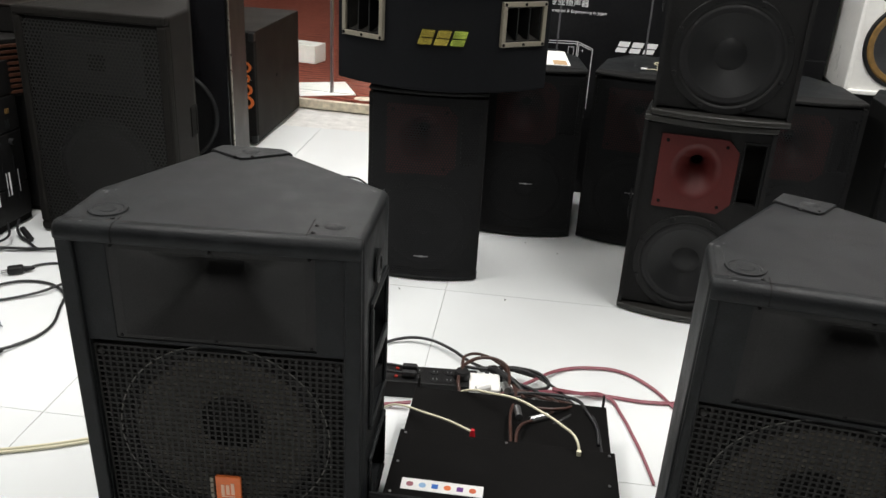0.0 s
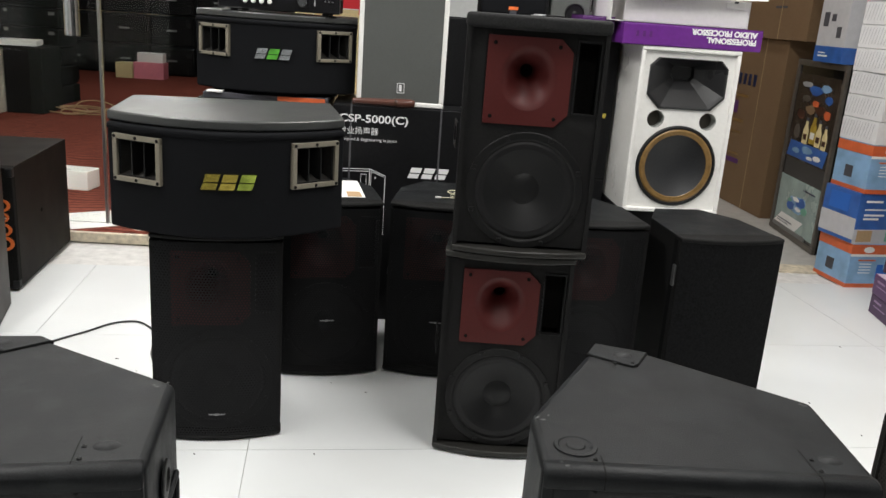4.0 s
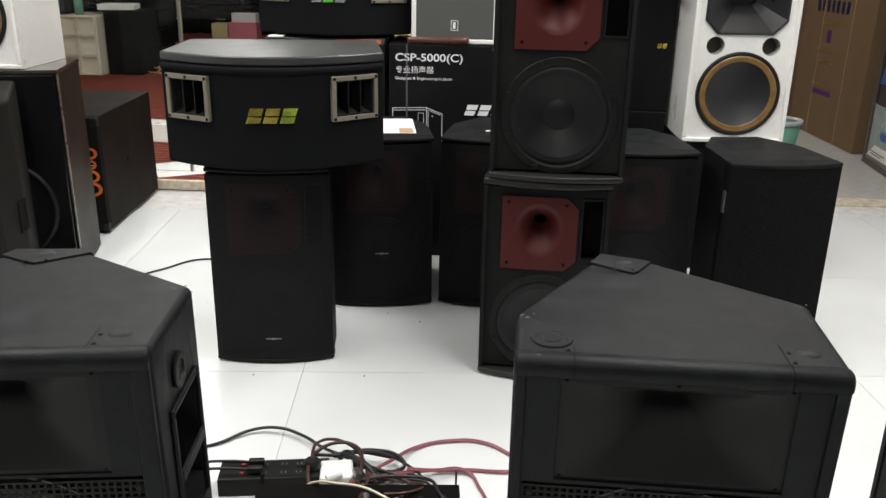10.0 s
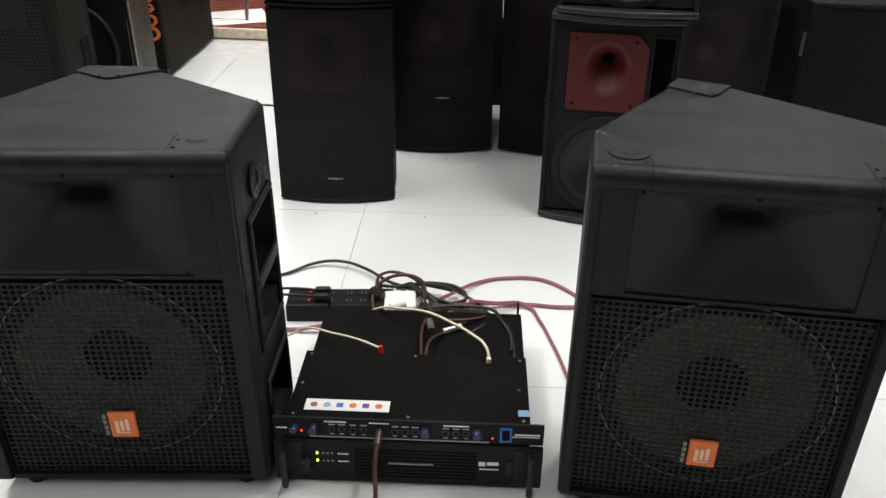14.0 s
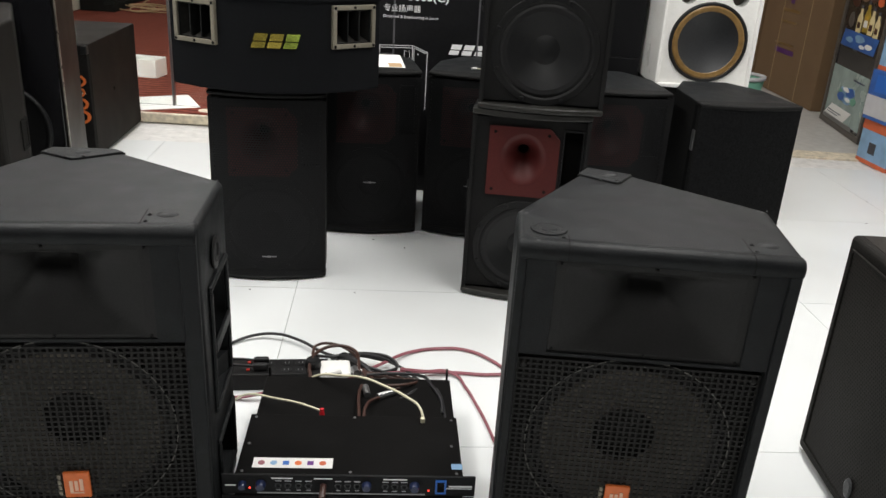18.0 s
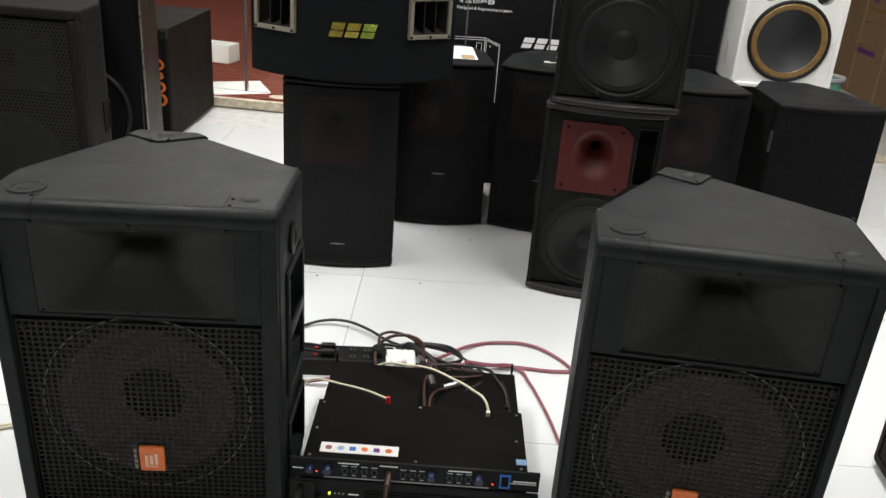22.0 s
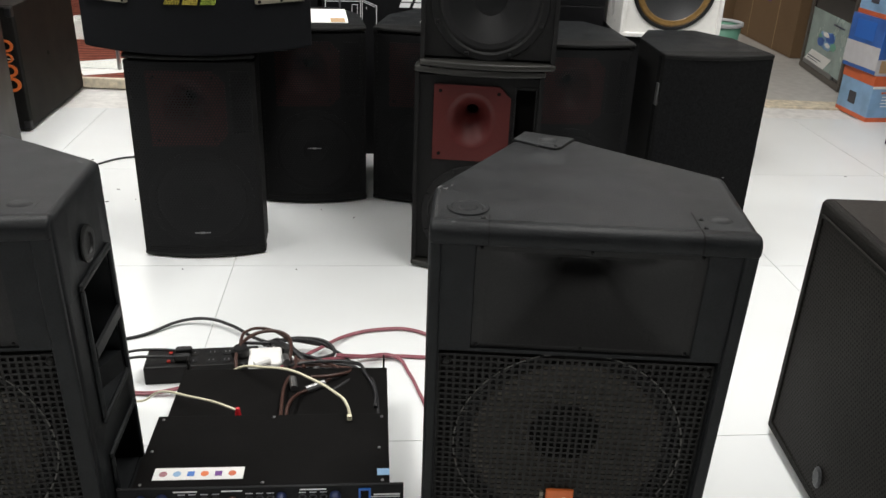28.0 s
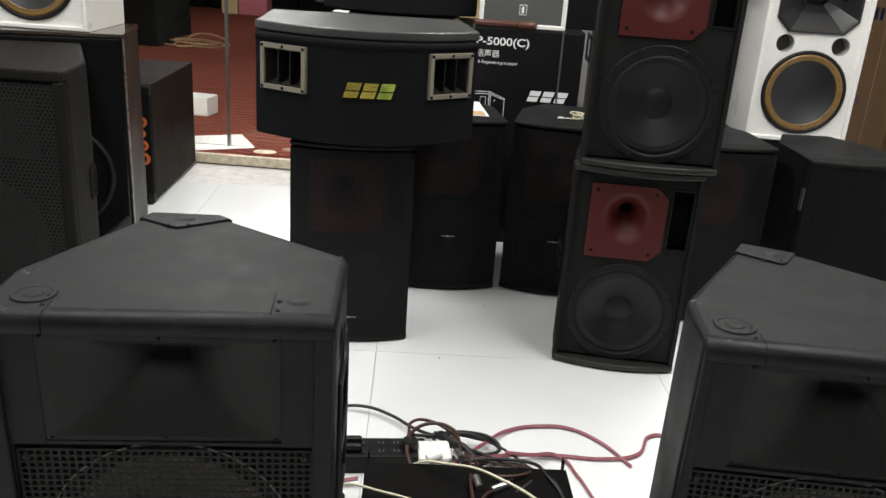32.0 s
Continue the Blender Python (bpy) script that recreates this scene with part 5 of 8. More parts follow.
def open_box():
    t = thing("open_carton", pose(0.795, 3.37, 1.2485, 0, 0, 1), "open white carton with its lid flap hanging forward", "box")
    part("wall_front", box(0.05, 0.53, 0, 0.004, 0, 0.10), M_PAPER, t)
    part("wall_back", box(0, 0.53, 0.30, 0.304, 0, 0.23), M_PAPER, t)
    side = box(0, 0.004, 0, 0.30, 0, 0.18)
    part("wall_side", side, M_PAPER, t)
    part("wall_side", box(0.526, 0.53, 0, 0.30, 0, 0.10), M_PAPER, t)
    part("bottom", box(0, 0.53, 0, 0.30, 0, 0.004), M_PAPER, t)
    poly = [(0.06, 0.0), (0.575, 0.02), (0.545, 0.125), (0.06, 0.13), (0.025, 0.12), (0.0, 0.09), (0.0, 0.045), (0.02, 0.012)]
    bm = bmesh.new()
    a = [bm.verts.new((x, -0.02 - 0.35 * (0.13 - z) * 0.6, z + 0.085)) for x, z in poly]
    b = [bm.verts.new((x, -0.016 - 0.35 * (0.13 - z) * 0.6, z + 0.085)) for x, z in poly]
    bm.faces.new(a)
    bm.faces.new(b[::-1])
    for i in range(8):
        bm.faces.new((a[i], b[i], b[(i + 1) % 8], a[(i + 1) % 8]))
    part("lid_flap", bm, M_PAPER, t, "white lid flap with a rounded end")
    for x in (0.19, 0.43):
        part("tuck_tab", box(x, x + 0.075, -0.012, -0.008, 0.07, 0.095, 0.002), M_PAPER, t)
        part("tab_hole", box(x + 0.03, x + 0.045, -0.0135, -0.012, 0.09, 0.097), M_INK, t)
    flap = box(-0.005, 0.07, -0.015, 0.0, 0.155, 0.195)
    part("brown_flap", flap, M_CARTON, t, "brown cardboard corner flap")
    c = box(0.05, 0.36, -0.003, 0.28, 0.10, 0.235)
    part("inner_box", c, M_PAPER, t)
    bars(t, [(0.20, 0.215, 0.205, 0.217), (0.22, 0.235, 0.205, 0.217), (0.24, 0.255, 0.205, 0.217), (0.26, 0.275, 0.205, 0.217)], M_INK, y=-0.0045)


open_box()
gb = carton(pose(0.875, 3.40, 1.490, 0, 0, 2), 0.28, 0.22, 0.07, M_CARTON2, "small_carton", "small tan carton on the open box")
carton(pose(0.880, 3.41, 1.561, 0, 0, -1), 0.27, 0.22, 0.12, M_PAPER, "small_carton", "plain white carton on top of the pile")

# loose things on the speakers
lf = thing("leaflet", pose(-0.204, 2.920, KP_H + 0.001, 0, 0, 9), "white printed leaflet lying on a speaker", "paper")
part("sheet", box(0, 0.138, 0.0, 0.27, 0, 0.0012), M_PAPER, lf)
part("print_block", box(0.080, 0.128, 0.008, 0.085, 0.0013, 0.0019), M_CARTON2, lf)
bars(lf, [(0.085, 0.118, 0.0, 0.0018)], M_GREYBOX, y=0.14)
hk = thing("cable_coil", pose(0.235, 3.03, KP_H), "small coil of white cable on a speaker", "cable")
cable("coil", [(0.030 * math.cos(a * 0.95) * (0.75 + 0.35 * math.sin(a * 0.37)) + 0.012, 0.030 * math.sin(a * 0.95) * (0.8 + 0.3 * math.cos(a * 0.53)), 0.004 + 0.016 * (0.5 + 0.5 * math.sin(a * 0.61))) for a in range(26)] + [(-0.030, -0.028, 0.004), (-0.046, -0.034, 0.004)], 0.0019, M_CABLE_CREAM, hk)
part("plug", rod((-0.044, -0.0335, 0.005), (-0.064, -0.036, 0.005), 0.004), M_PAPER, hk)
ky = thing("key_bunch", pose(0.395, 2.46, KP_H * 2.025 + 0.001), "bunch of small keys with a dark tag", "keys")
part("key", box(-0.03, 0.0, -0.006, 0.006, 0, 0.003, 0.001), M_STEEL, ky)
part("key", box(-0.02, 0.012, 0.004, 0.014, 0.003, 0.006, 0.001), M_STEEL, ky)
part("tag", box(0.01, 0.06, -0.012, 0.016, 0, 0.006, 0.002), M_RUBBER, ky)


# ---- amplifiers on the floor ----
def rack_units():
    base = pose(-0.022, 1.183, 0, 0, 0, 4.9)
    t = thing("power_amplifier", base @ pose(0, 0.012, 0) @ Matrix.Diagonal((1, 0.97, 1.09, 1)), "black two-unit rack power amplifier with front handles", "amplifier")
    part("case", box(-0.219, 0.219, 0.006, 0.455, 0.008, 0.092, 0.002), M_CASE, t)
    part("front_panel", box(-0.2413, 0.2413, 0.0, 0.007, 0.006, 0.093, 0.002), M_GRILLE, t)
    for sx in (-1, 1):
        part("handle", merged(rod((sx * 0.219, 0.0, 0.018), (sx * 0.219, -0.028, 0.018), 0.005), rod((sx * 0.219, 0.0, 0.080), (sx * 0.219, -0.028, 0.080), 0.005), rod((sx * 0.219, -0.028, 0.013), (sx * 0.219, -0.028, 0.085), 0.0058)), M_RUBBER, t)
        part("ear", box(*sorted((sx * 0.19, sx * 0.2413)), -0.004, 0.0, 0.010, 0.090, 0.002), M_PLASTIC, t)
    for z in (0.060, 0.044):
        part("knob", lathe([(0, 0.012), (0.0085, 0.012), (0.0095, 0.0)], 16, facing(-0.186 + 0.004, -0.001, z - 0.006)), M_RUBBER, t)
        part("led", box(-0.1650, -0.1612, -0.0015, 0, z + 0.0045, z + 0.0083), M_GREENLED, t, "lit yellow-green indicator")
        bars(t, [(-0.154 + 0.008 * i, -0.150 + 0.008 * i, z + 0.005, z + 0.008) for i in range(3)], M_STEEL)
        bars(t, [(-0.126, -0.106, z + 0.005, z + 0.007)], M_PRINT)
    for i in range(9):
        z = 0.020 + 0.007 * i
        part("vent_slat", box(-0.095, 0.125, -0.0015, 0.0, z, z + 0.002), M_DARK, t)
    part("stripe", box(-0.035, 0.047, -0.002, 0.0, 0.049, 0.0515), M_STEEL, t)
    part("logo", merged(box(0.128, 0.140, -0.002, 0, 0.052, 0.060), box(0.143, 0.164, -0.002, 0, 0.054, 0.060), box(0.130, 0.164, -0.002, 0, 0.044, 0.0455)), M_PRINT, t)
    part("switch", box(0.176, 0.190, -0.003, 0.0, 0.034, 0.064, 0.001), M_RUBBER, t)
    for x, y in ((-0.2, 0.03), (0.2, 0.03), (-0.2, 0.42), (0.2, 0.42)):
        part("foot", lathe([(0, 0), (0.012, 0), (0.013, 0.008), (0, 0.008)], 12, pose(x, y, 0)), M_RUBBER, t)
    for x in (-0.212, 0.212):
        part("rear_ear", box(x - 0.002, x + 0.002, 0.455, 0.47, 0.03, 0.112), M_DARK, t)

    u = thing("signal_processor", base @ pose(0, 0.018, 0.1020), "black one-unit signal processor on the amplifier, patched with cables", "processor")
    part("case", box(-0.217, 0.217, 0.006, 0.205, 0.002, 0.044, 0.0015), M_CASE, u)
    part("front_panel", box(-0.2413, 0.2413, 0.0, 0.006, 0.0, 0.0445, 0.0015), M_GRILLE, u)
    part("silver_line", box(-0.175, 0.145, -0.0012, 0.0, 0.003, 0.0055), M_STEEL, u)
    for x, r in ((-0.202, 0.008), (-0.168, 0.010), (0.032, 0.0095), (0.124, 0.010)):
        part("knob", lathe([(0, 0.013), (r * 0.75, 0.013), (r * 0.9, 0.010), (r, 0.0)], 18, facing(x, 0, 0.024)), M_NAVY, u, "dark blue knob")
    for x in (-0.135, -0.117, -0.097, -0.078, -0.022, -0.004, 0.014, 0.068, 0.086, 0.104):
        part("jack", lathe([(0.0065, 0.0), (0.0065, 0.003), (0.0045, 0.003), (0.004, -0.001), (0, -0.001)], 12, facing(x, 0, 0.022)), M_BOLT, u)
    for x in (-0.135, -0.117, -0.097, -0.078, -0.022, -0.004, 0.014, 0.068, 0.086, 0.104):
        bars(u, [(x - 0.006, x + 0.006, 0.0312, 0.0326), (x - 0.004, x + 0.004, 0.0105, 0.0115)], M_GREYBOX)
    for x, w in ((-0.148, 0.04), (-0.068, 0.035), (0.064, 0.045)):
        bars(u, [(x, x + w, 0.037, 0.039)], M_PRINT)
    bars(u, [(0.19, 0.235, 0.022, 0.025), (0.185, 0.235, 0.018, 0.0192), (-0.235, -0.215, 0.02, 0.022)], M_PRINT)
    part("led", box(-0.1905, -0.188, -0.0015, 0, 0.0145, 0.0168), M_REDLED, u, "lit red indicator")
    part("led", box(0.150, 0.1525, -0.0015, 0, 0.0125, 0.0148), M_REDLED, u, "lit red indicator")
    sw = part("power_switch", ring_frame(0.164, 0.185, 0.007, 0.038, 0.0035, -0.003, 0.0), M_BLUEPLASTIC, u, "blue framed rocker switch")
    part("rocker", box(0.168, 0.181, -0.002, 0, 0.011, 0.034), M_DARK, sw)
    for x, y in ((-0.205, 0.012), (-0.205, 0.193), (0.0, 0.197), (0.205, 0.193), (0.205, 0.012), (0.0, 0.012), (-0.205, 0.10), (0.2, 0.10)):
        b = screw_head(0.003)
        b.transform(pose(x, y, 0.044))
        part("screw", b, M_STEEL, u)
    st = part("sticker", box(-0.188, -0.035, 0.023, 0.054, 0.044, 0.0446), M_PAPER, u, "white sticker strip with six coloured icons")
    for i, mat in enumerate((M_CABLE_RED, M_SKY, M_BLUEPLASTIC, M_ORANGE, M_PURPLE, M_ORANGEBOX)):
        part("icon", lathe([(0, 0.0004), (0.0068, 0.0004), (0.0068, 0)], 16, pose(-0.172 + 0.0235 * i, 0.038, 0.0446)) if i in (0, 1, 3, 5) else box(-0.178 + 0.0235 * i, -0.166 + 0.0235 * i, 0.032, 0.044, 0.0446, 0.0451), mat, st)
    part("seal", box(0.196, 0.2175, 0.025, 0.042, 0.044, 0.0446), M_SKY, u, "small blue seal sticker")
    rc = thing("signal_cable", base, "cream signal cable with red plug in the processor", "cable")
    inv = base.inverted()
    L = lambda *pts: [tuple(inv @ Vector(p)) for p in pts]
    cable("lead", L((-0.52, 1.66, 0.006), (-0.39, 1.604, 0.02), (-0.30, 1.53, 0.101), (-0.225, 1.478, 0.128), (-0.17, 1.445, 0.142), (-0.128, 1.416, 0.150), (-0.112, 1.408, 0.150)), 0.0026, M_CABLE_CREAM, rc)
    b = lathe([(0.0, 0.0), (0.007, 0.0), (0.0075, 0.008), (0.006, 0.022), (0.0040, 0.036), (0.0, 0.036)], 14)
    b.transform(inv @ pose(-0.112, 1.408, 0.120))
    part("plug", b, M_REDSIGN, rc, "red plug")
    r2 = thing("signal_cable", base, "cream signal cable arching from the cable heap to the processor", "cable")
    cable("lead", L((-0.196, 1.640, 0.075), (-0.152, 1.620, 0.11), (-0.100, 1.590, 0.130), (-0.042, 1.560, 0.146), (0.013, 1.520, 0.152), (0.066, 1.464, 0.162), (0.097, 1.418, 0.166), (0.106, 1.398, 0.150)), 0.0029, M_CABLE_CREAM, r2)
    b = rod((0, 0, 0), (0, 0, 0.03), 0.005)
    b.transform(inv @ pose(0.104, 1.398, 0.126))
    part("plug", b, M_CABLE_CREAM, r2)
    mc = thing("microphone_cable", base, "brown cable hanging from the processor's front jack", "cable")
    cable("lead", [(-0.050, -0.016, 0.123), (-0.052, -0.038, 0.10), (-0.050, -0.06, 0.045), (-0.048, -0.10, 0.01), (-0.03, -0.30, 0.005), (0.03, -0.6, 0.005)], 0.0042, M_CABLE_BROWN, mc)
    part("plug", rod((-0.050, 0.017, 0.1245), (-0.0502, -0.019, 0.121), 0.0065), M_CABLE_BROWN, mc)


rack_units()


def power_strip():
    t = thing("power_strip", pose(-0.403, 1.694, 0, 0, 0, 9), "black power strip with lit red switches", "power strip")
    part("case", box(0, 0.255, 0, 0.078, 0, 0.046, 0.003), M_PLASTIC, t)
    for x in (0.095, 0.140, 0.175):
        for y in (0.022, 0.056):
            s = part("socket", lathe([(0.014, 0.0), (0.014, 0.0012), (0.011, 0.0012), (0.0, 0.0008)], 18, pose(x + 0.01, y, 0.046)), M_RUBBER, t)
            part("slot", merged(box(x + 0.004, x + 0.0065, y - 0.003, y + 0.003, 0.0468, 0.0475), box(x + 0.0135, x + 0.016, y - 0.003, y + 0.003, 0.0468, 0.0475)), M_STEEL, s)
    for y in (0.018, 0.055):
        part("switch", box(0.050, 0.058, y, y + 0.009, 0.046, 0.049, 0.001), M_REDSWITCH, t, "dim red rocker switch")
    p = thing("power_plugs", pose(-0.403, 1.694, 0.046, 0, 0, 9), "two black plugs pushed into the strip", "plug")
    for y in (0.022, 0.052):
        part("plug", box(0.066, 0.105, y - 0.009, y + 0.009, 0.002, 0.02, 0.006), M_RUBBER, p)
        cable("lead", [(0.068, y, 0.012), (0.03, y, 0.016), (-0.04, y + 0.003, 0.012), (-0.16, y - 0.01, -0.03), (-0.3, y - 0.02, -0.040)], 0.0035, M_CABLE, p)
    q = thing("round_plug", pose(-0.195, 1.765, 0.046, 0, 0, 9), "black round plug with a looping brown lead", "plug")
    part("plug", lathe([(0, 0.022), (0.016, 0.022), (0.02, 0.016), (0.021, 0.001), (0, 0.001)], 20), M_RUBBER, q)
    cable("lead", [(0.0, 0.0, 0.018), (0.0, 0.04, 0.022), (0.01, 0.09, 0.012), (0.045, 0.12, 0.0), (0.09, 0.095, -0.005), (0.12, 0.03, -0.004), (0.135, -0.045, 0.006), (0.15, -0.10, 0.02)], 0.004, M_CABLE_BROWN, q)
    w = thing("white_adapter", pose(-0.135, 1.745, 0, 0, 0, 10), "white plastic mains adapter between the cables", "adapter")
    part("body", box(-0.038, 0.040, -0.022, 0.055, 0, 0.050, 0.006), M_WHITE, w)
    part("cap", box(-0.028, 0.030, -0.040, -0.022, 0.006, 0.036, 0.005), M_WHITE, w)


power_strip()


def cable_heap():
    t = thing("black_power_cable", pose(0, 0, 0), "black mains cable looping over the tiles", "cable")
    cable("lead", [(-0.66, 1.84, 0.005), (-0.485, 1.90, 0.005), (-0.395, 1.972, 0.012), (-0.333, 1.975, 0.018), (-0.265, 1.947, 0.018), (-0.193, 1.888, 0.02), (-0.126, 1.838, 0.03), (-0.078, 1.758, 0.05), (-0.055, 1.695, 0.06)], 0.0042, M_CABLE, t)
    u = thing("cable_coil", pose(0, 0, 0), "tangled coil of black cables behind the amplifier", "cable")
    cable("lead", [(-0.206, 1.812, 0.05), (-0.139, 1.833, 0.04), (-0.101, 1.863, 0.03), (-0.043, 1.862, 0.025), (0.008, 1.849, 0.02), (0.017, 1.829, 0.02), (-0.007, 1.799, 0.02), (-0.053, 1.773, 0.03), (-0.085, 1.758, 0.03)], 0.0042, M_CABLE, u)
    cable("lead", [(-0.141, 1.881, 0.02), (-0.138, 1.825, 0.02), (-0.106, 1.761, 0.03), (-0.053, 1.726, 0.04), (0.027, 1.733, 0.05), (0.075, 1.727, 0.05), (0.091, 1.689, 0.06), (0.079, 1.60, 0.098), (0.045, 1.555, 0.098)], 0.0036, M_CABLE, u)
    cable("lead", [(0.002, 1.84, 0.03), (0.041, 1.805, 0.03), (0.082, 1.723, 0.05), (0.131, 1.60, 0.10), (0.153, 1.476, 0.10), (0.155, 1.43, 0.11)], 0.0034, M_CABLE, u)
    cable("lead", [(-0.16, 1.79, 0.012), (-0.10, 1.80, 0.035), (-0.03, 1.77, 0.045), (0.03, 1.76, 0.03), (0.06, 1.79, 0.012), (0.02, 1.82, 0.008), (-0.05, 1.80, 0.02)], 0.004, M_CABLE, u)
    cable("lead", [(-0.12, 1.85, 0.008), (-0.08, 1.80, 0.045), (-0.06, 1.74, 0.055), (-0.05, 1.66, 0.08), (-0.049, 1.543, 0.115), (-0.034, 1.425, 0.128)], 0.0036, M_CABLE_BROWN, u)
    cable("lead", [(0.04, 1.60, 0.10), (0.008, 1.557, 0.104), (-0.017, 1.522, 0.112), (-0.026, 1.47, 0.125), (-0.024, 1.425, 0.128)], 0.0036, M_CABLE_BROWN, u)
    cable("lead", [(-0.07, 1.71, 0.06), (-0.02, 1.72, 0.065), (0.03, 1.70, 0.07), (0.055, 1.64, 0.095)], 0.003, M_CABLE_BROWN, u)
    cable("lead", [(-0.18, 1.672, 0.048), (-0.200, 1.745, 0.060), (-0.191, 1.812, 0.062), (-0.146, 1.856, 0.060), (-0.103, 1.842, 0.060), (-0.079, 1.782, 0.060), (-0.075, 1.705, 0.060), (-0.07, 1.65, 0.09)], 0.0044, M_CABLE_BROWN, u)
    for dz in (0.0, 0.008):
        cable("lead", [(-0.139, 1.842 + dz, 0.035), (-0.063, 1.862 + dz, 0.035), (0.005, 1.840, 0.030 + dz), (0.019, 1.818, 0.030), (0.010, 1.798, 0.032), (-0.051, 1.767 - dz, 0.038), (-0.107, 1.752 - dz, 0.040), (-0.133, 1.798, 0.040), (-0.137, 1.850, 0.036), (-0.10, 1.80, 0.045 + dz), (-0.05, 1.755, 0.05)], 0.0040, M_CABLE, u)
    cable("lead", [(-0.081, 1.700, 0.060), (-0.03, 1.712, 0.066), (0.026, 1.708, 0.075), (0.089, 1.682, 0.088), (0.112, 1.623, 0.103), (0.139, 1.560, 0.103), (0.145, 1.50, 0.103)], 0.0040, M_CABLE, u)
    cable("lead", [(-0.05, 1.72, 0.055), (0.03, 1.70, 0.065), (0.08, 1.655, 0.09), (0.05, 1.60, 0.11), (0.0, 1.585, 0.113)], 0.0036, M_CABLE_BROWN, u)
    cable("lead", [(-0.12, 1.70, 0.03), (-0.06, 1.735, 0.052), (0.0, 1.725, 0.05), (0.045, 1.735, 0.045)], 0.0060, M_CABLE_BROWN, u)
    cable("lead", [(-0.16, 1.86, 0.02), (-0.12, 1.82, 0.048), (-0.07, 1.775, 0.055), (-0.04, 1.74, 0.05)], 0.0075, M_CABLE, u)
    part("connector", rod((-0.085, 1.735, 0.065), (-0.072, 1.69, 0.078), 0.009), M_STEEL, u, "grey metal plug shell")
    part("connector", rod((-0.04, 1.59, 0.104), (-0.03, 1.55, 0.106), 0.008), M_STEEL, u, "grey metal plug shell")
    part("connector", rod((-0.006, 1.548, 0.105), (0.03, 1.575, 0.105), 0.0085), M_STEEL, u, "grey metal plug shell")
    part("connector", rod((-0.01, 1.70, 0.055), (0.02, 1.735, 0.045), 0.008), M_STEEL, u, "grey metal plug shell")
    part("connector", rod((-0.15, 1.71, 0.055), (-0.12, 1.73, 0.058), 0.010), M_WHITE, u, "white plug shell")
    r = thing("speaker_cable", pose(0, 0, 0), "maroon speaker cables running from the amplifier", "cable")
    for off in (0.0, 0.007):
        cable("lead", [(-0.097, 1.68 + off, 0.06), (-0.024, 1.824 + off, 0.03), (0.05, 1.943 + off, 0.006), (0.122, 1.973 + off, 0.005), (0.196, 1.976 + off, 0.005), (0.27, 1.928 + off, 0.005), (0.339, 1.829 + off, 0.005)], 0.0029, M_CABLE_RED, r)
        cable("lead", [(-0.099, 1.677 + off, 0.06), (-0.016, 1.756 + off, 0.04), (0.074, 1.82 + off, 0.015), (0.165, 1.846 + off, 0.005), (0.27, 1.849 + off, 0.005), (0.36, 1.88 + off, 0.005), (0.42, 1.98 + off, 0.005), (0.47, 1.97 + off, 0.005)], 0.0029, M_CABLE_RED, r)
        cable("lead", [(0.03, 1.77 + off, 0.05), (0.091, 1.80 + off, 0.03), (0.165, 1.835 + off, 0.01), (0.202, 1.774 + off, 0.005), (0.23, 1.694 + off, 0.005), (0.25, 1.629 + off, 0.005), (0.275, 1.529 + off, 0.005)], 0.0029, M_CABLE_RED, r)
        cable("lead", [(-0.62, 1.68 + off, 0.005), (-0.47, 1.66 + off, 0.005), (-0.38, 1.652 + off, 0.006), (-0.30, 1.66 + off, 0.02)], 0.0029, M_CABLE_RED, r)
    c = thing("black_cable", pose(0, 0, 0), "thin black cable on the floor beside a speaker", "cable")
    cable("lead", [(-0.66, 2.66, 0.03), (-0.78, 2.90, 0.006), (-0.90, 3.22, 0.005), (-0.97, 3.24, 0.005), (-1.10, 3.10, 0.005), (-1.22, 2.96, 0.005), (-1.32, 2.90, 0.005)], 0.0038, M_CABLE, c)


cable_heap()


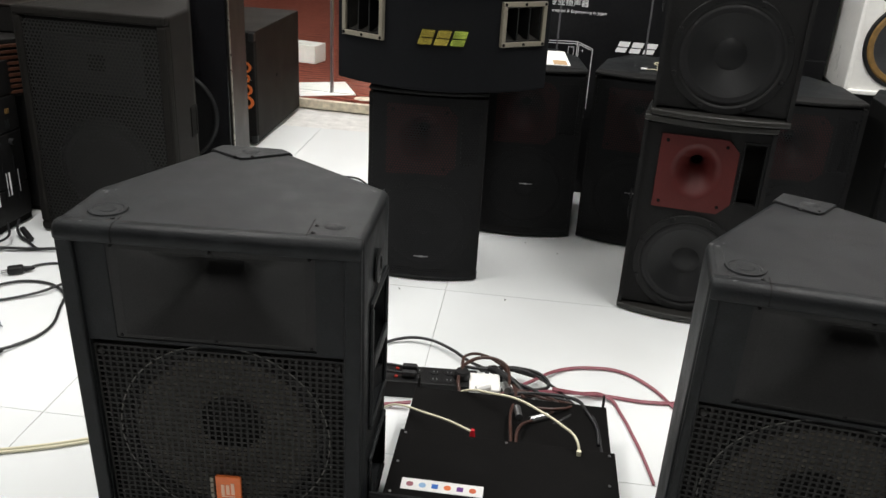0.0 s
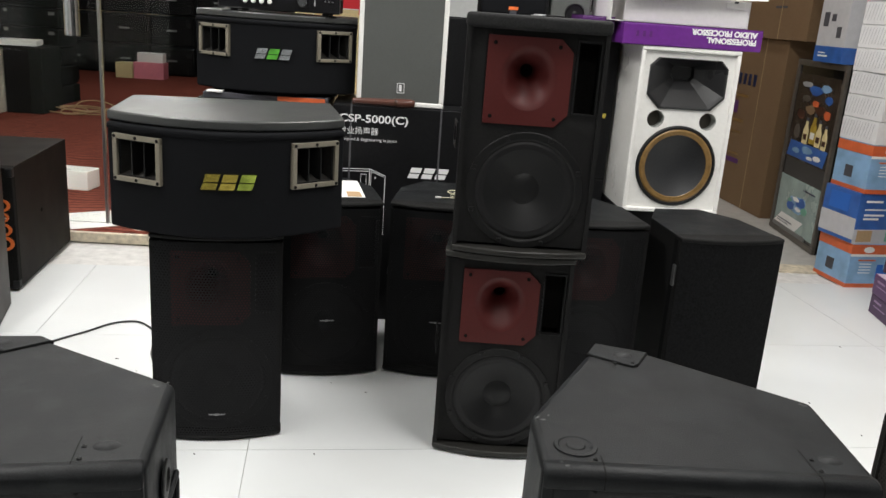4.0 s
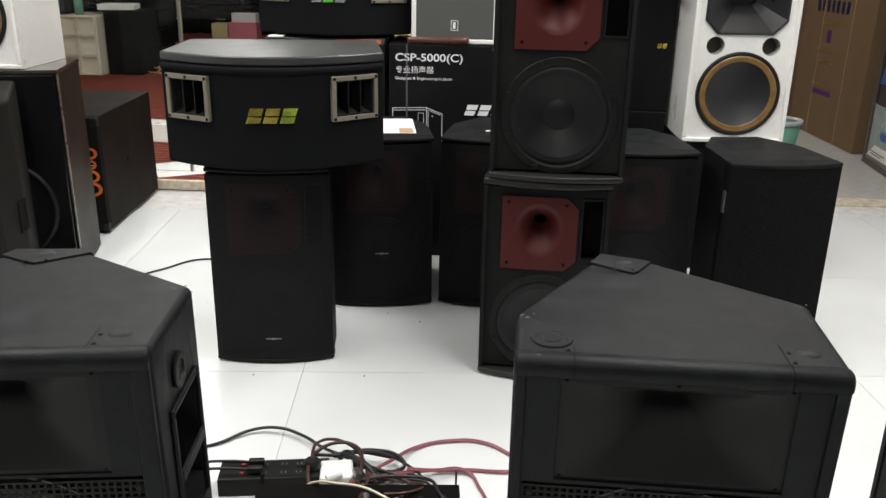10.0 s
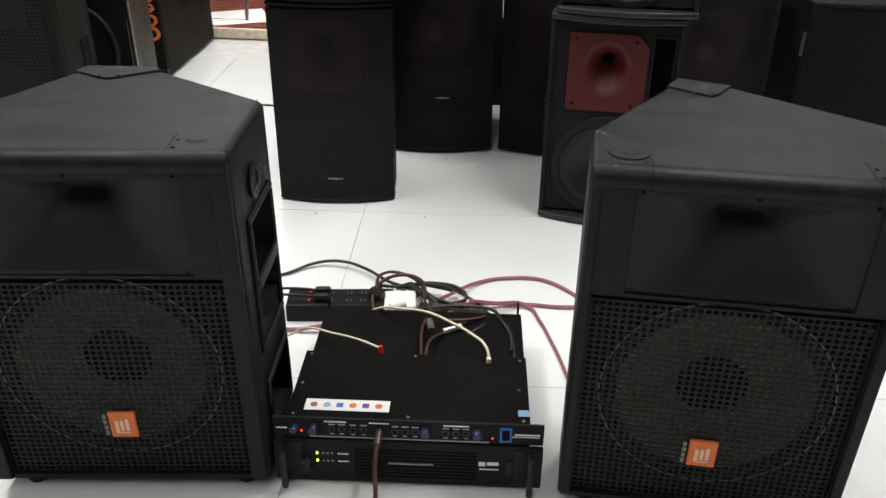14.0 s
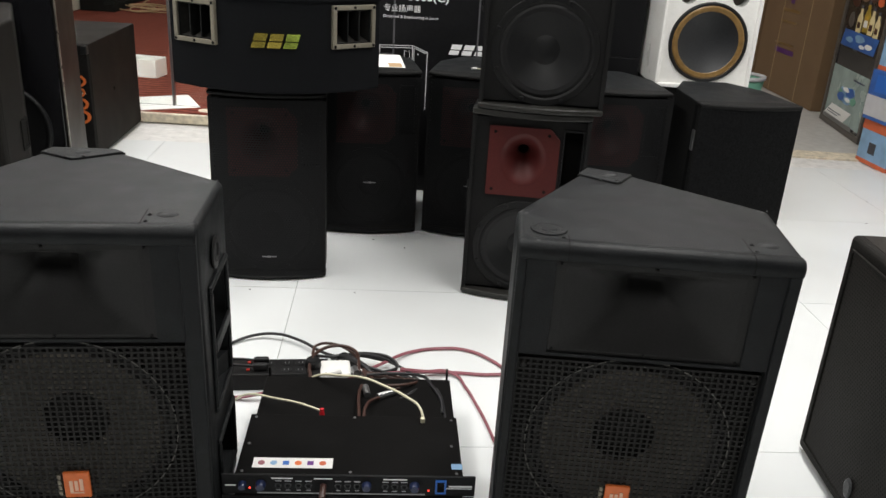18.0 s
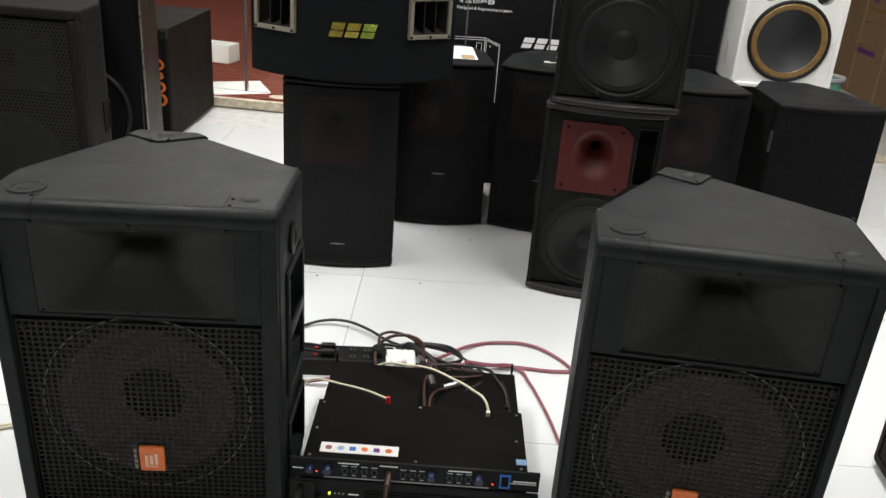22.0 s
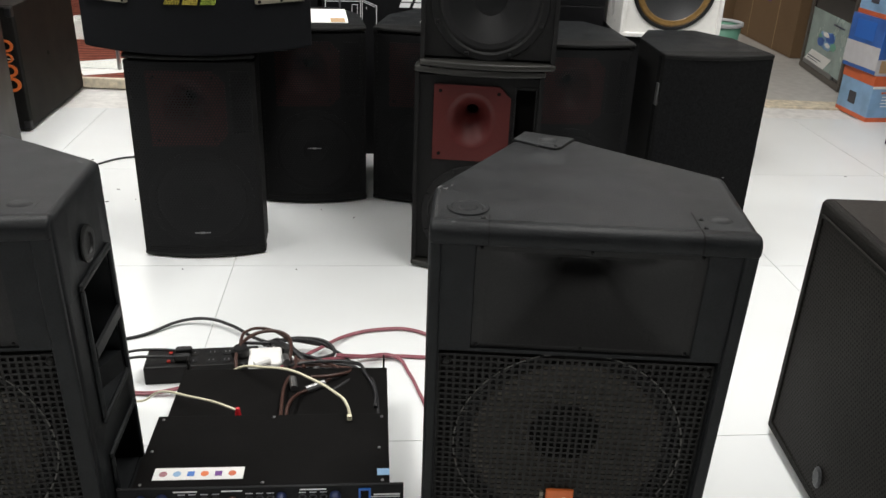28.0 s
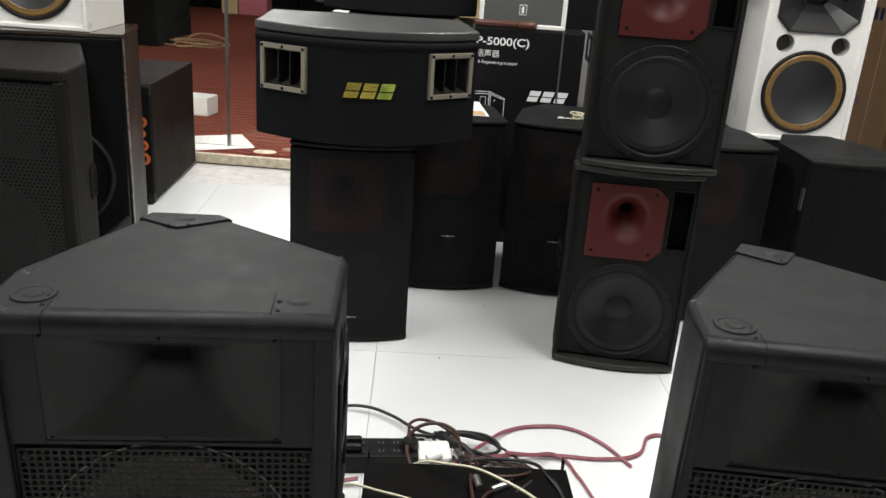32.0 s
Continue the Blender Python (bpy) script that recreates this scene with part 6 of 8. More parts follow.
# ---- clutter on the left floor ----
def left_floor():
    at = pose(-1.395, 1.545, 0, 0, 0, 47)
    a = thing("laptop_charger", at, "black power brick with cable on the tiles", "charger")
    part("brick", box(-0.125, 0.030, -0.032, 0.032, 0, 0.032, 0.006), M_PLASTIC, a)
    part("strain_relief", lathe([(0.0, 0.0), (0.010, 0.0), (0.006, 0.035), (0.0, 0.036)], 12, pose(0.030, 0.020, 0.014, 0, 90, 0)), M_RUBBER, a)
    inv = at.inverted()
    L = lambda *pts: [tuple(inv @ Vector(p)) for p in pts]
    cable("lead", L((-1.388, 1.590, 0.014), (-1.362, 1.640, 0.008), (-1.335, 1.735, 0.006), (-1.378, 1.86, 0.006), (-1.429, 1.948, 0.006), (-1.547, 1.986, 0.006), (-1.631, 1.926, 0.008), (-1.652, 1.83, 0.010), (-1.72, 1.76, 0.006)), 0.0042, M_CABLE, a)
    p = thing("mains_lead", pose(-1.640, 2.024, 0, 0, 0, 38), "black mains lead with a moulded plug", "cable")
    part("plug", box(-0.024, 0.022, -0.016, 0.016, 0.002, 0.026, 0.007), M_RUBBER, p)
    part("pins", merged(rod((-0.024, -0.008, 0.013), (-0.042, -0.008, 0.012), 0.0024), rod((-0.024, 0.008, 0.013), (-0.042, 0.008, 0.012), 0.0024)), M_STEEL, p)
    part("strain_relief", lathe([(0.0, 0.0), (0.009, 0.0), (0.005, 0.03), (0.0, 0.031)], 12, pose(0.022, 0.0, 0.013, 0, 90, 0)), M_RUBBER, p)
    inv = pose(-1.640, 2.024, 0, 0, 0, 38).inverted()
    cable("lead", L((-1.622, 2.040, 0.012), (-1.597, 2.100, 0.006), (-1.532, 2.116, 0.006), (-1.466, 2.056, 0.006), (-1.459, 1.966, 0.013), (-1.548, 1.865, 0.006), (-1.640, 1.798, 0.013), (-1.80, 1.70, 0.006)), 0.0040, M_CABLE, p)
    q = thing("mains_lead", pose(-1.545, 1.735, 0, 0, 0, -12), "short black lead with two plugs", "cable")
    for dx, dy, rz in ((0.0, 0.0, 0.0), (0.055, 0.004, -16.0)):
        pl = box(-0.018, 0.024, -0.014, 0.013, 0.001, 0.024, 0.006)
        pl.transform(pose(dx, dy, 0, 0, 0, rz))
        part("plug", pl, M_RUBBER, q)
        pn = merged(rod((0.024, -0.007, 0.012), (0.040, -0.007, 0.011), 0.0022), rod((0.024, 0.007, 0.012), (0.040, 0.007, 0.011), 0.0022))
        pn.transform(pose(dx, dy, 0, 0, 0, rz))
        part("pins", pn, M_STEEL, q)
    cable("lead", [(-0.018, 0.0, 0.012), (-0.07, 0.03, 0.008), (-0.13, 0.07, 0.006), (-0.25, 0.08, 0.006)], 0.004, M_CABLE, q)
    r = thing("power_cable", pose(0, 0, 0), "black cable trailing from the rack", "cable")
    cable("lead", [(-1.95, 1.98, 0.006), (-1.816, 2.050, 0.006), (-1.800, 2.140, 0.010), (-1.693, 2.191, 0.006), (-1.564, 2.239, 0.006), (-1.40, 2.22, 0.006), (-1.15, 2.10, 0.006)], 0.0048, M_CABLE, r)
    cable("lead", [(-1.90, 2.10, 0.006), (-1.82, 2.145, 0.012), (-1.72, 2.17, 0.013), (-1.60, 2.21, 0.012)], 0.0040, M_CABLE, r)
    cable("lead", [(-1.845, 2.32, 0.04), (-1.815, 2.27, 0.02), (-1.74, 2.225, 0.006), (-1.690, 2.187, 0.012)], 0.0048, M_CABLE, r)
    part("plug", rod((-1.80, 2.275, 0.030), (-1.745, 2.24, 0.012), 0.010), M_RUBBER, r, "black moulded plug")
    cable("lead", [(-1.86, 2.02, 0.01), (-1.83, 2.10, 0.03), (-1.80, 2.20, 0.03), (-1.84, 2.26, 0.05)], 0.0042, M_CABLE, r)
    c = thing("cream_cable", pose(0, 0, 0), "pair of cream cables across the tiles", "cable")
    for k in (0, 0.012):
        cable("lead", [(-1.9, 1.02 + k, 0.005), (-1.5, 1.10 + k * 2, 0.005), (-1.174, 1.224 + k, 0.005), (-0.942, 1.345 + k, 0.005), (-0.75, 1.50 + k, 0.005), (-0.55, 1.60, 0.005)], 0.0035, M_CABLE_CREAM, c)
    g = thing("leaflet", pose(-1.58, 1.73, 0.001, 0, 0, 20), "white printed leaflet on the floor", "paper")
    part("sheet", box(-0.09, 0.06, -0.05, 0.07, 0, 0.0012), M_PAPER, g)
    part("print_block", box(-0.03, 0.03, -0.02, 0.03, 0.0012, 0.0018), M_GREYBOX, g)


left_floor()


# ---- speakers on the left ----
def big_left():
    t = thing("full_range_speaker", pose(-1.517, 2.345, 0, 0, 0, 1.0), "large black full-range speaker with a perforated front", "loudspeaker")
    h = 0.757
    part("cabinet", prism([(-0.255, 0.03), (0.255, 0.03), (0.228, 0.22), (0.035, 0.610), (-0.315, 0.535), (-0.265, 0.3)], 0.01, h, 0.012, 3), M_BROWNCOAT, t)
    part("front_frame", ring_frame(-0.257, 0.257, 0.008, h + 0.002, 0.030, 0.0, 0.034, 0.008), M_BROWNCOAT, t)
    sheet = grille_sheet(0.46, h - 0.06, 0.0130, 0.62, 0.0)
    part("baffle", box(-0.2265, 0.2265, 0.0288, 0.0325, 0.039, h - 0.029), M_DARK, t)
    part("grille", sheet, M_MESH, t, "black perforated steel grille", m=pose(0, 0.006, h / 2))
    part("woofer", lathe([(0.17, 0.0), (0.165, 0.006), (0.15, 0.004), (0.145, 0.009), (0.13, 0.002), (0.05, 0.0005), (0.0, 0.006)], 48, facing(0.0, 0.026, 0.25)), M_CONE, t, smooth=True)
    part("horn", rect_funnel([(-0.17, 0.17, 0.50, 0.68, 0.014), (-0.10, 0.10, 0.53, 0.66, 0.024), (-0.03, 0.03, 0.57, 0.62, 0.0285)]), M_PLASTIC, t)
    bd = part("badge", lathe([(0.019, 0.0), (0.019, 0.002), (0.0165, 0.002), (0.0165, 0.0)], 24, facing(-0.02, 0.0055, 0.085)), M_SURROUND, t, "round gold outline badge")
    part("badge_mark", merged(slanted(-0.031, -0.027, 0.078, 0.094, 0.008, 0.0035, 0.0055), slanted(-0.013, -0.009, 0.078, 0.094, -0.008, 0.0035, 0.0055)), M_SURROUND, bd)
    gp = ring_frame(0.14, 0.20, 0.34, 0.44, 0.01, -0.003, 0.002)
    gp.transform(pose(0.255, 0.03, 0, 0, 0, 98.0))
    part("side_grip", gp, M_DARK, t)
    d = box(0.15, 0.19, -0.001, 0.001, 0.35, 0.43)
    d.transform(pose(0.255, 0.03, 0, 0, 0, 98.0))
    part("side_recess", d, M_DARK, t)


big_left()


def lacquer_cabinet():
    t = thing("lacquered_speaker", pose(-1.375, 3.03, 0, 0, 0, 15), "tall dark lacquered speaker with a glossy black front", "loudspeaker")
    part("cabinet", box(-0.5, 0.0, 0.012, 0.36, 0, 0.785, 0.006), M_BROWNSIDE, t)
    part("top_panel", box(-0.502, 0.002, 0.0, 0.362, 0.772, 0.786, 0.003), M_WOODGLOSS, t)
    part("front_panel", box(-0.488, -0.012, 0.0, 0.014, 0.012, 0.770, 0.004), M_GLOSSBLACK, t, "piano black front panel")
    part("edge_strip", box(-0.004, 0.001, -0.002, 0.013, 0.01, 0.771, 0.001), M_STRIP, t, "chipped silver corner strip")
    w = part("woofer", lathe([(0.19, 0.0), (0.19, 0.006), (0.18, 0.009), (0.172, 0.004), (0.165, 0.0005), (0.06, 0.0), (0.0, 0.006)], 56, facing(-0.25, 0.0, 0.27)), M_RUBBER, t, smooth=True)
    part("woofer_ring", lathe([(0.193, 0.0), (0.193, 0.003), (0.191, 0.003), (0.191, 0.0)], 56, facing(-0.25, -0.001, 0.27)), M_BOLT, w)


lacquer_cabinet()


def marked_crate():
    t = thing("subwoofer_crate", pose(-1.497, 3.522, 0, 0, 0, 5.4), "dark laminated subwoofer crate with an orange mark", "subwoofer")
    part("cabinet", box(-0.42, 0.0, 0.03, 0.735, 0.012, 0.522, 0.004), M_CRATE, t)
    part("front_panel", box(-0.42, 0.0, 0.0, 0.034, 0.012, 0.520, 0.004), M_DARK, t)
    for x, z in ((-0.012, 0.03), (-0.012, 0.50)):
        part("corner_cap", box(x - 0.014, x + 0.014, -0.003, 0.03, z - 0.02, z + 0.018, 0.005), M_RUBBER, t)
    for z, r in ((0.365, 0.026), (0.315, 0.020), (0.263, 0.027), (0.205, 0.031)):
        o = lathe([(r, 0.0), (r, 0.003), (r * 0.62, 0.003), (r * 0.62, 0.0)], 24, facing(-0.046, 0.0, z) @ Matrix.Diagonal((1.25, 1, 1, 1)))
        part("mark", o, M_ORANGE, t, "orange ring-shaped mark")
    bars(t, [(-0.075, -0.055, 0.235 + 0.012 * i, 0.241 + 0.012 * i) for i in range(10)], M_PRINT, y=-0.0045)
    bars(t, [(-0.045, -0.02, 0.31, 0.313)], M_PRINT)
    for x, y in ((-0.38, 0.06), (-0.03, 0.06), (-0.38, 0.7), (-0.03, 0.7)):
        part("foot", lathe([(0, 0), (0.018, 0), (0.02, 0.012), (0, 0.012)], 14, pose(x, y, 0)), M_RUBBER, t)
    part("side_bolt", lathe([(0, 0.003), (0.008, 0.003), (0.009, 0)], 12, pose(0.0, 0.33, 0.27, 0, 90, 0)), M_DARK, t)


marked_crate()


def amp_rack():
    t = thing("amplifier_rack", pose(-1.872, 2.44, 0, 0, 0, 91), "black rack of amplifiers with a blue display", "amplifier rack")
    # local x runs away from the camera's side, the front looks towards the room
    part("case", box(-0.56, 0.0, 0.012, 0.50, 0.0, 0.575, 0.006), M_DARK, t)
    for z0, z1 in ((0.03, 0.145), (0.15, 0.33), (0.335, 0.45), (0.455, 0.565)):
        part("rack_unit", box(-0.545, -0.012, 0.0, 0.014, z0, z1, 0.003), M_PLASTIC, t)
    for x in (-0.20, -0.13, -0.07):
        part("slider_slot", box(x, x + 0.004, -0.002, 0.0, 0.10, 0.28), M_RUBBER, t)
        part("knob", lathe([(0, 0.014), (0.01, 0.014), (0.012, 0)], 16, facing(x, 0, 0.30)), M_RUBBER, t)
        bars(t, [(x - 0.012 + 0.006 * i, x - 0.010 + 0.006 * i, 0.345, 0.375) for i in range(4)], M_BOLT)
        bars(t, [(x + 0.012, x + 0.014, 0.12, 0.20)], M_PRINT)
    bars(t, [(-0.145 + 0.008 * i, -0.140 + 0.008 * i, 0.385, 0.405) for i in range(4)], M_PEACH)
    bars(t, [(-0.075 + 0.008 * i, -0.071 + 0.008 * i, 0.395, 0.412) for i in range(3)], M_SURROUND)
    bars(t, [(-0.17, -0.164, 0.10, 0.19), (-0.105, -0.099, 0.12, 0.20)], M_PRINT)
    lc = part("display", box(-0.305, -0.225, -0.003, 0.0, 0.18, 0.30), M_BLUELED, t, "lit blue display panel")
    for z in (0.195, 0.29):
        part("display_knob", lathe([(0, 0.012), (0.011, 0.012), (0.013, 0)], 18, facing(-0.245, -0.003, z)), M_RUBBER, lc)
    for i in range(4):
        for j in range(3):
            part("button", box(-0.29 + 0.012 * j, -0.284 + 0.012 * j, -0.005, -0.003, 0.21 + 0.015 * i, 0.216 + 0.015 * i), M_PRINT, lc)
    u = thing("rack_amplifier", pose(-1.885, 2.43, 0.576, 0, 0, 93), "flat dark amplifier with a brown-grey top on the rack", "amplifier")
    part("case", box(-0.50, 0.02, 0.01, 0.46, 0.0, 0.030, 0.003), M_DARK, u)
    part("top_cover", box(-0.505, 0.025, 0.0, 0.465, 0.030, 0.036, 0.002), M_BROWNSIDE, u, "brown-grey top cover")
    bars(u, [(-0.42 + 0.09 * i, -0.39 + 0.09 * i, 0.010, 0.014) for i in range(4)], M_STEEL, y=0.008)
    part("circuit_board", box(-0.30, 0.015, 0.004, 0.010, 0.006, 0.026), M_BOARD, u, "green circuit board showing at the open front")
    for i in range(5):
        part("component", box(-0.27 + 0.055 * i, -0.25 + 0.055 * i, -0.004, 0.004, 0.008, 0.020 - 0.002 * (i % 3)), (M_STEEL, M_INK, M_PRINT)[i % 3], u)
    # Slatted block in place of an open amplifier's reddish insides.
    cv = thing("louvred_cover", pose(-1.85, 2.45, 0.44, 0, 0, 60), "copper-brown slats standing in for an open amplifier", "cover")
    part("panel", box(-0.08, 0.10, 0.006, 0.05, 0.0, 0.19, 0.003), M_DARK, cv)
    for i in range(9):
        part("louvre", box(-0.078, 0.098, 0.0, 0.008, 0.012 + 0.019 * i, 0.022 + 0.019 * i, 0.001), M_COPPER, cv)
    part("orange_label", box(0.0, 0.07, -0.002, 0.0, 0.150, 0.172), M_ORANGE, cv)
    lc2 = thing("equipment_case", pose(-2.385, 2.50, 0, 0, 0, 0), "tall black equipment case behind the rack", "case")
    part("body", box(0, 0.525, 0.0, 0.52, 0.0, 0.609, 0.008), M_DARK, lc2)
    part("front_panel", box(0.02, 0.505, -0.006, 0.0, 0.02, 0.59, 0.004), M_PLASTIC, lc2)
    for zz in (0.12, 0.30, 0.48):
        part("latch", box(0.24, 0.29, -0.012, -0.006, zz, zz + 0.03, 0.002), M_BOLT, lc2)
    dk = thing("small_deck", pose(-2.30, 2.58, 0.612, 0, 0, 8), "dark flat deck with a cable coil on it", "amplifier")
    part("case", box(0, 0.36, 0, 0.30, 0, 0.09, 0.004), M_DARK, dk)
    part("top_cover", box(-0.003, 0.363, -0.003, 0.303, 0.09, 0.096, 0.002), M_BROWNSIDE, dk)
    rnd = random.Random(5)
    cc = thing("cable_coil", pose(-2.08, 2.70, 0.718), "coil of grey and black cable on the deck", "cable")
    cable("lead", [(0.075 * math.cos(0.7 * k) + 0.02 * rnd.uniform(-1, 1), 0.05 * math.sin(0.7 * k), 0.006 + 0.002 * k) for k in range(24)], 0.005, M_CABLE, cc)
    cable("lead", [(0.065 * math.cos(0.8 * k + 1), 0.045 * math.sin(0.8 * k + 1), 0.02 + 0.0015 * k) for k in range(12)], 0.004, M_STEEL, cc)
    v = thing("equipment_case", pose(-2.97, 3.05, 0, 0, 0, 2), "dark stack of road cases with cables on top", "case")
    part("lower_case", box(0, 0.66, 0, 0.5, 0, 0.42, 0.008), M_DARK, v)
    part("upper_case", box(0.02, 0.64, 0.02, 0.48, 0.42, 0.80, 0.008), M_COAT, v)
    cable("lead", [(0.3, 0.1, 0.81), (0.42, 0.06, 0.82), (0.5, 0.12, 0.84), (0.6, 0.05, 0.81), (0.64, 0.0, 0.78)], 0.012, M_CABLE, v)
    part("orange_strip", box(0.1, 0.5, -0.004, 0.02, 0.74, 0.775), M_ORANGEBOX, v)
    w = thing("flight_case", pose(-2.02, 1.84, 0, 0, 0, 2), "purple flight case with aluminium edges", "case")
    part("body", box(0, 0.10, 0, 0.14, 0.004, 0.22), M_PURPLE_D, w)
    for x in (0.0, 0.10):
        for y in (0.0, 0.14):
            part("edge", box(x - 0.006, x + 0.006, y - 0.006, y + 0.006, 0, 0.226, 0.002), M_STEEL, w)
    lea = thing("cloth_strap", pose(-1.80, 2.46, 0.0, 0, 0, 10), "brown strap leaning against the rack", "strap")
    part("strap", prism([(-0.006, 0), (0.006, 0), (0.004, 0.05), (-0.004, 0.05)], 0.0, 0.62), M_SURROUND, lea)


amp_rack()


# ---- subwoofer on the right ----
def right_sub():
    t = thing("subwoofer", pose(1.001, 1.617, 0, 0, 0, -89.5), "black subwoofer with an oval badge and curved marks on top", "subwoofer")
    w, h = 0.585, 0.556
    part("cabinet", box(0, w, 0.004, 0.62, 0.008, h - 0.0015, 0.013, 4), M_BROWNCOAT, t)
    part("top_panel", box(0.012, w - 0.012, 0.022, 0.602, h - 0.004, h, 0.002), M_SUBTOP, t, "brown-grey textured top")
    part("edge_bead", ring_frame(0.026, w - 0.026, 0.034, h - 0.027, 0.007, -0.0005, 0.008, 0.003), M_BROWNCOAT, t)
    part("grille", grille_sheet(w - 0.066, h - 0.075, 0.0085, 0.56, 0.003), M_SUBMESH, t, "fine perforated black grille", m=pose(w / 2, 0.003, h / 2 + 0.003))
    b = lathe([(0, 0.004), (0.014, 0.004), (0.019, 0.002), (0.02, 0)], 24)
    b.transform(facing(0.262, -0.003, 0.083) @ Matrix.Diagonal((0.8, 1.15, 1, 1)))
    part("badge", b, M_BOLT, t, "oval dull grey badge")
    for cx, cy in ((0.10, 0.16), (0.10, 0.30), (0.36, 0.14), (0.36, 0.34)):
        pts = [(cx + 0.06 * math.cos(a), cy + 0.06 * math.sin(a), h + 0.0005) for a in (-0.4, 0.0, 0.4, 0.8, 1.2)]
        cable("curved_mark", pts, 0.0011, M_DARK, t)
    for x, y in ((0.05, 0.06), (w - 0.05, 0.06), (0.05, 0.55), (w - 0.05, 0.55)):
        part("foot", lathe([(0, 0), (0.02, 0), (0.022, 0.009), (0, 0.009)], 14, pose(x, y, 0)), M_RUBBER, t)


right_sub()


# ---- cartons along the right ----
def purple_cartons():
    rows = [(2.219, 3.138, 0.0, 0.093), (2.226, 3.142, 0.094, 0.093), (2.285, 3.172, 0.188, 0.077), (2.295, 3.178, 0.266, 0.077), (2.40, 3.26, 0.344, 0.077), (2.49, 3.33, 0.422, 0.077)]
    for i, (x, y, z, h) in enumerate(rows):
        t = carton(pose(x, y, z, 0, 0, -8 + 0.6 * (i % 3)), 0.52, 0.70, h, M_PLUM_D if i % 2 == 0 else M_PLUM, "processor_carton", "plum flat carton with fine white print, stacked in steps")
        tagged(t, group="purple cartons")
        k = h / 0.078
        bars(t, [(0.05, 0.16, 0.055 * k, 0.059 * k), (0.05, 0.19, 0.040 * k, 0.0435 * k), (0.05, 0.25, 0.024 * k, 0.028 * k), (0.36, 0.40, 0.052 * k, 0.056 * k), (0.34, 0.41, 0.030 * k, 0.034 * k)], M_PRINT)
        side = pose(0, 0.70, 0, 0, 0, -90)
        bars(t, [(0.04, 0.12, 0.052 * k, 0.060 * k), (0.04, 0.17, 0.034 * k, 0.038 * k), (0.56, 0.64, 0.050 * k, 0.060 * k), (0.57, 0.66, 0.022 * k, 0.034 * k)], M_PALEPLUM, face=side)
        part("pale_top", box(0.004, 0.516, 0.004, 0.696, h, h + 0.0006), M_PINKTOP, t, "pale pink top")
    s = thing("plastic_bag", pose(2.44, 3.32, 0.4218, 0, 0, 20), "folded white plastic bag lying on the cartons", "bag")
    bm = bmesh.new()
    bmesh.ops.create_icosphere(bm, subdivisions=3, radius=0.10)
    for v in bm.verts:
        q = v.co.copy()
        v.co.x = q.x * (1.0 + 0.35 * noise.noise(q * 17))
        v.co.y = q.y * 0.8
        v.co.z = max(0.0, 0.28 * q.z + 0.03 + 0.5 * max(q.x, 0) + 0.05 * noise.noise(q * 25))
    part("bag", bm, M_FOIL, s)
    for i in range(8):
        carton(pose(2.425 + 0.012 * (i % 2) + 0.004 * i, 3.60, 0.50 + 0.063 * i, 0, 0, -9 + 1.5 * (i % 3)), 0.62, 0.40, 0.062, M_CARTON2, "flat_carton", "flat tan carton in a pile on the purple ones", tape=M_TAPE)


purple_cartons()


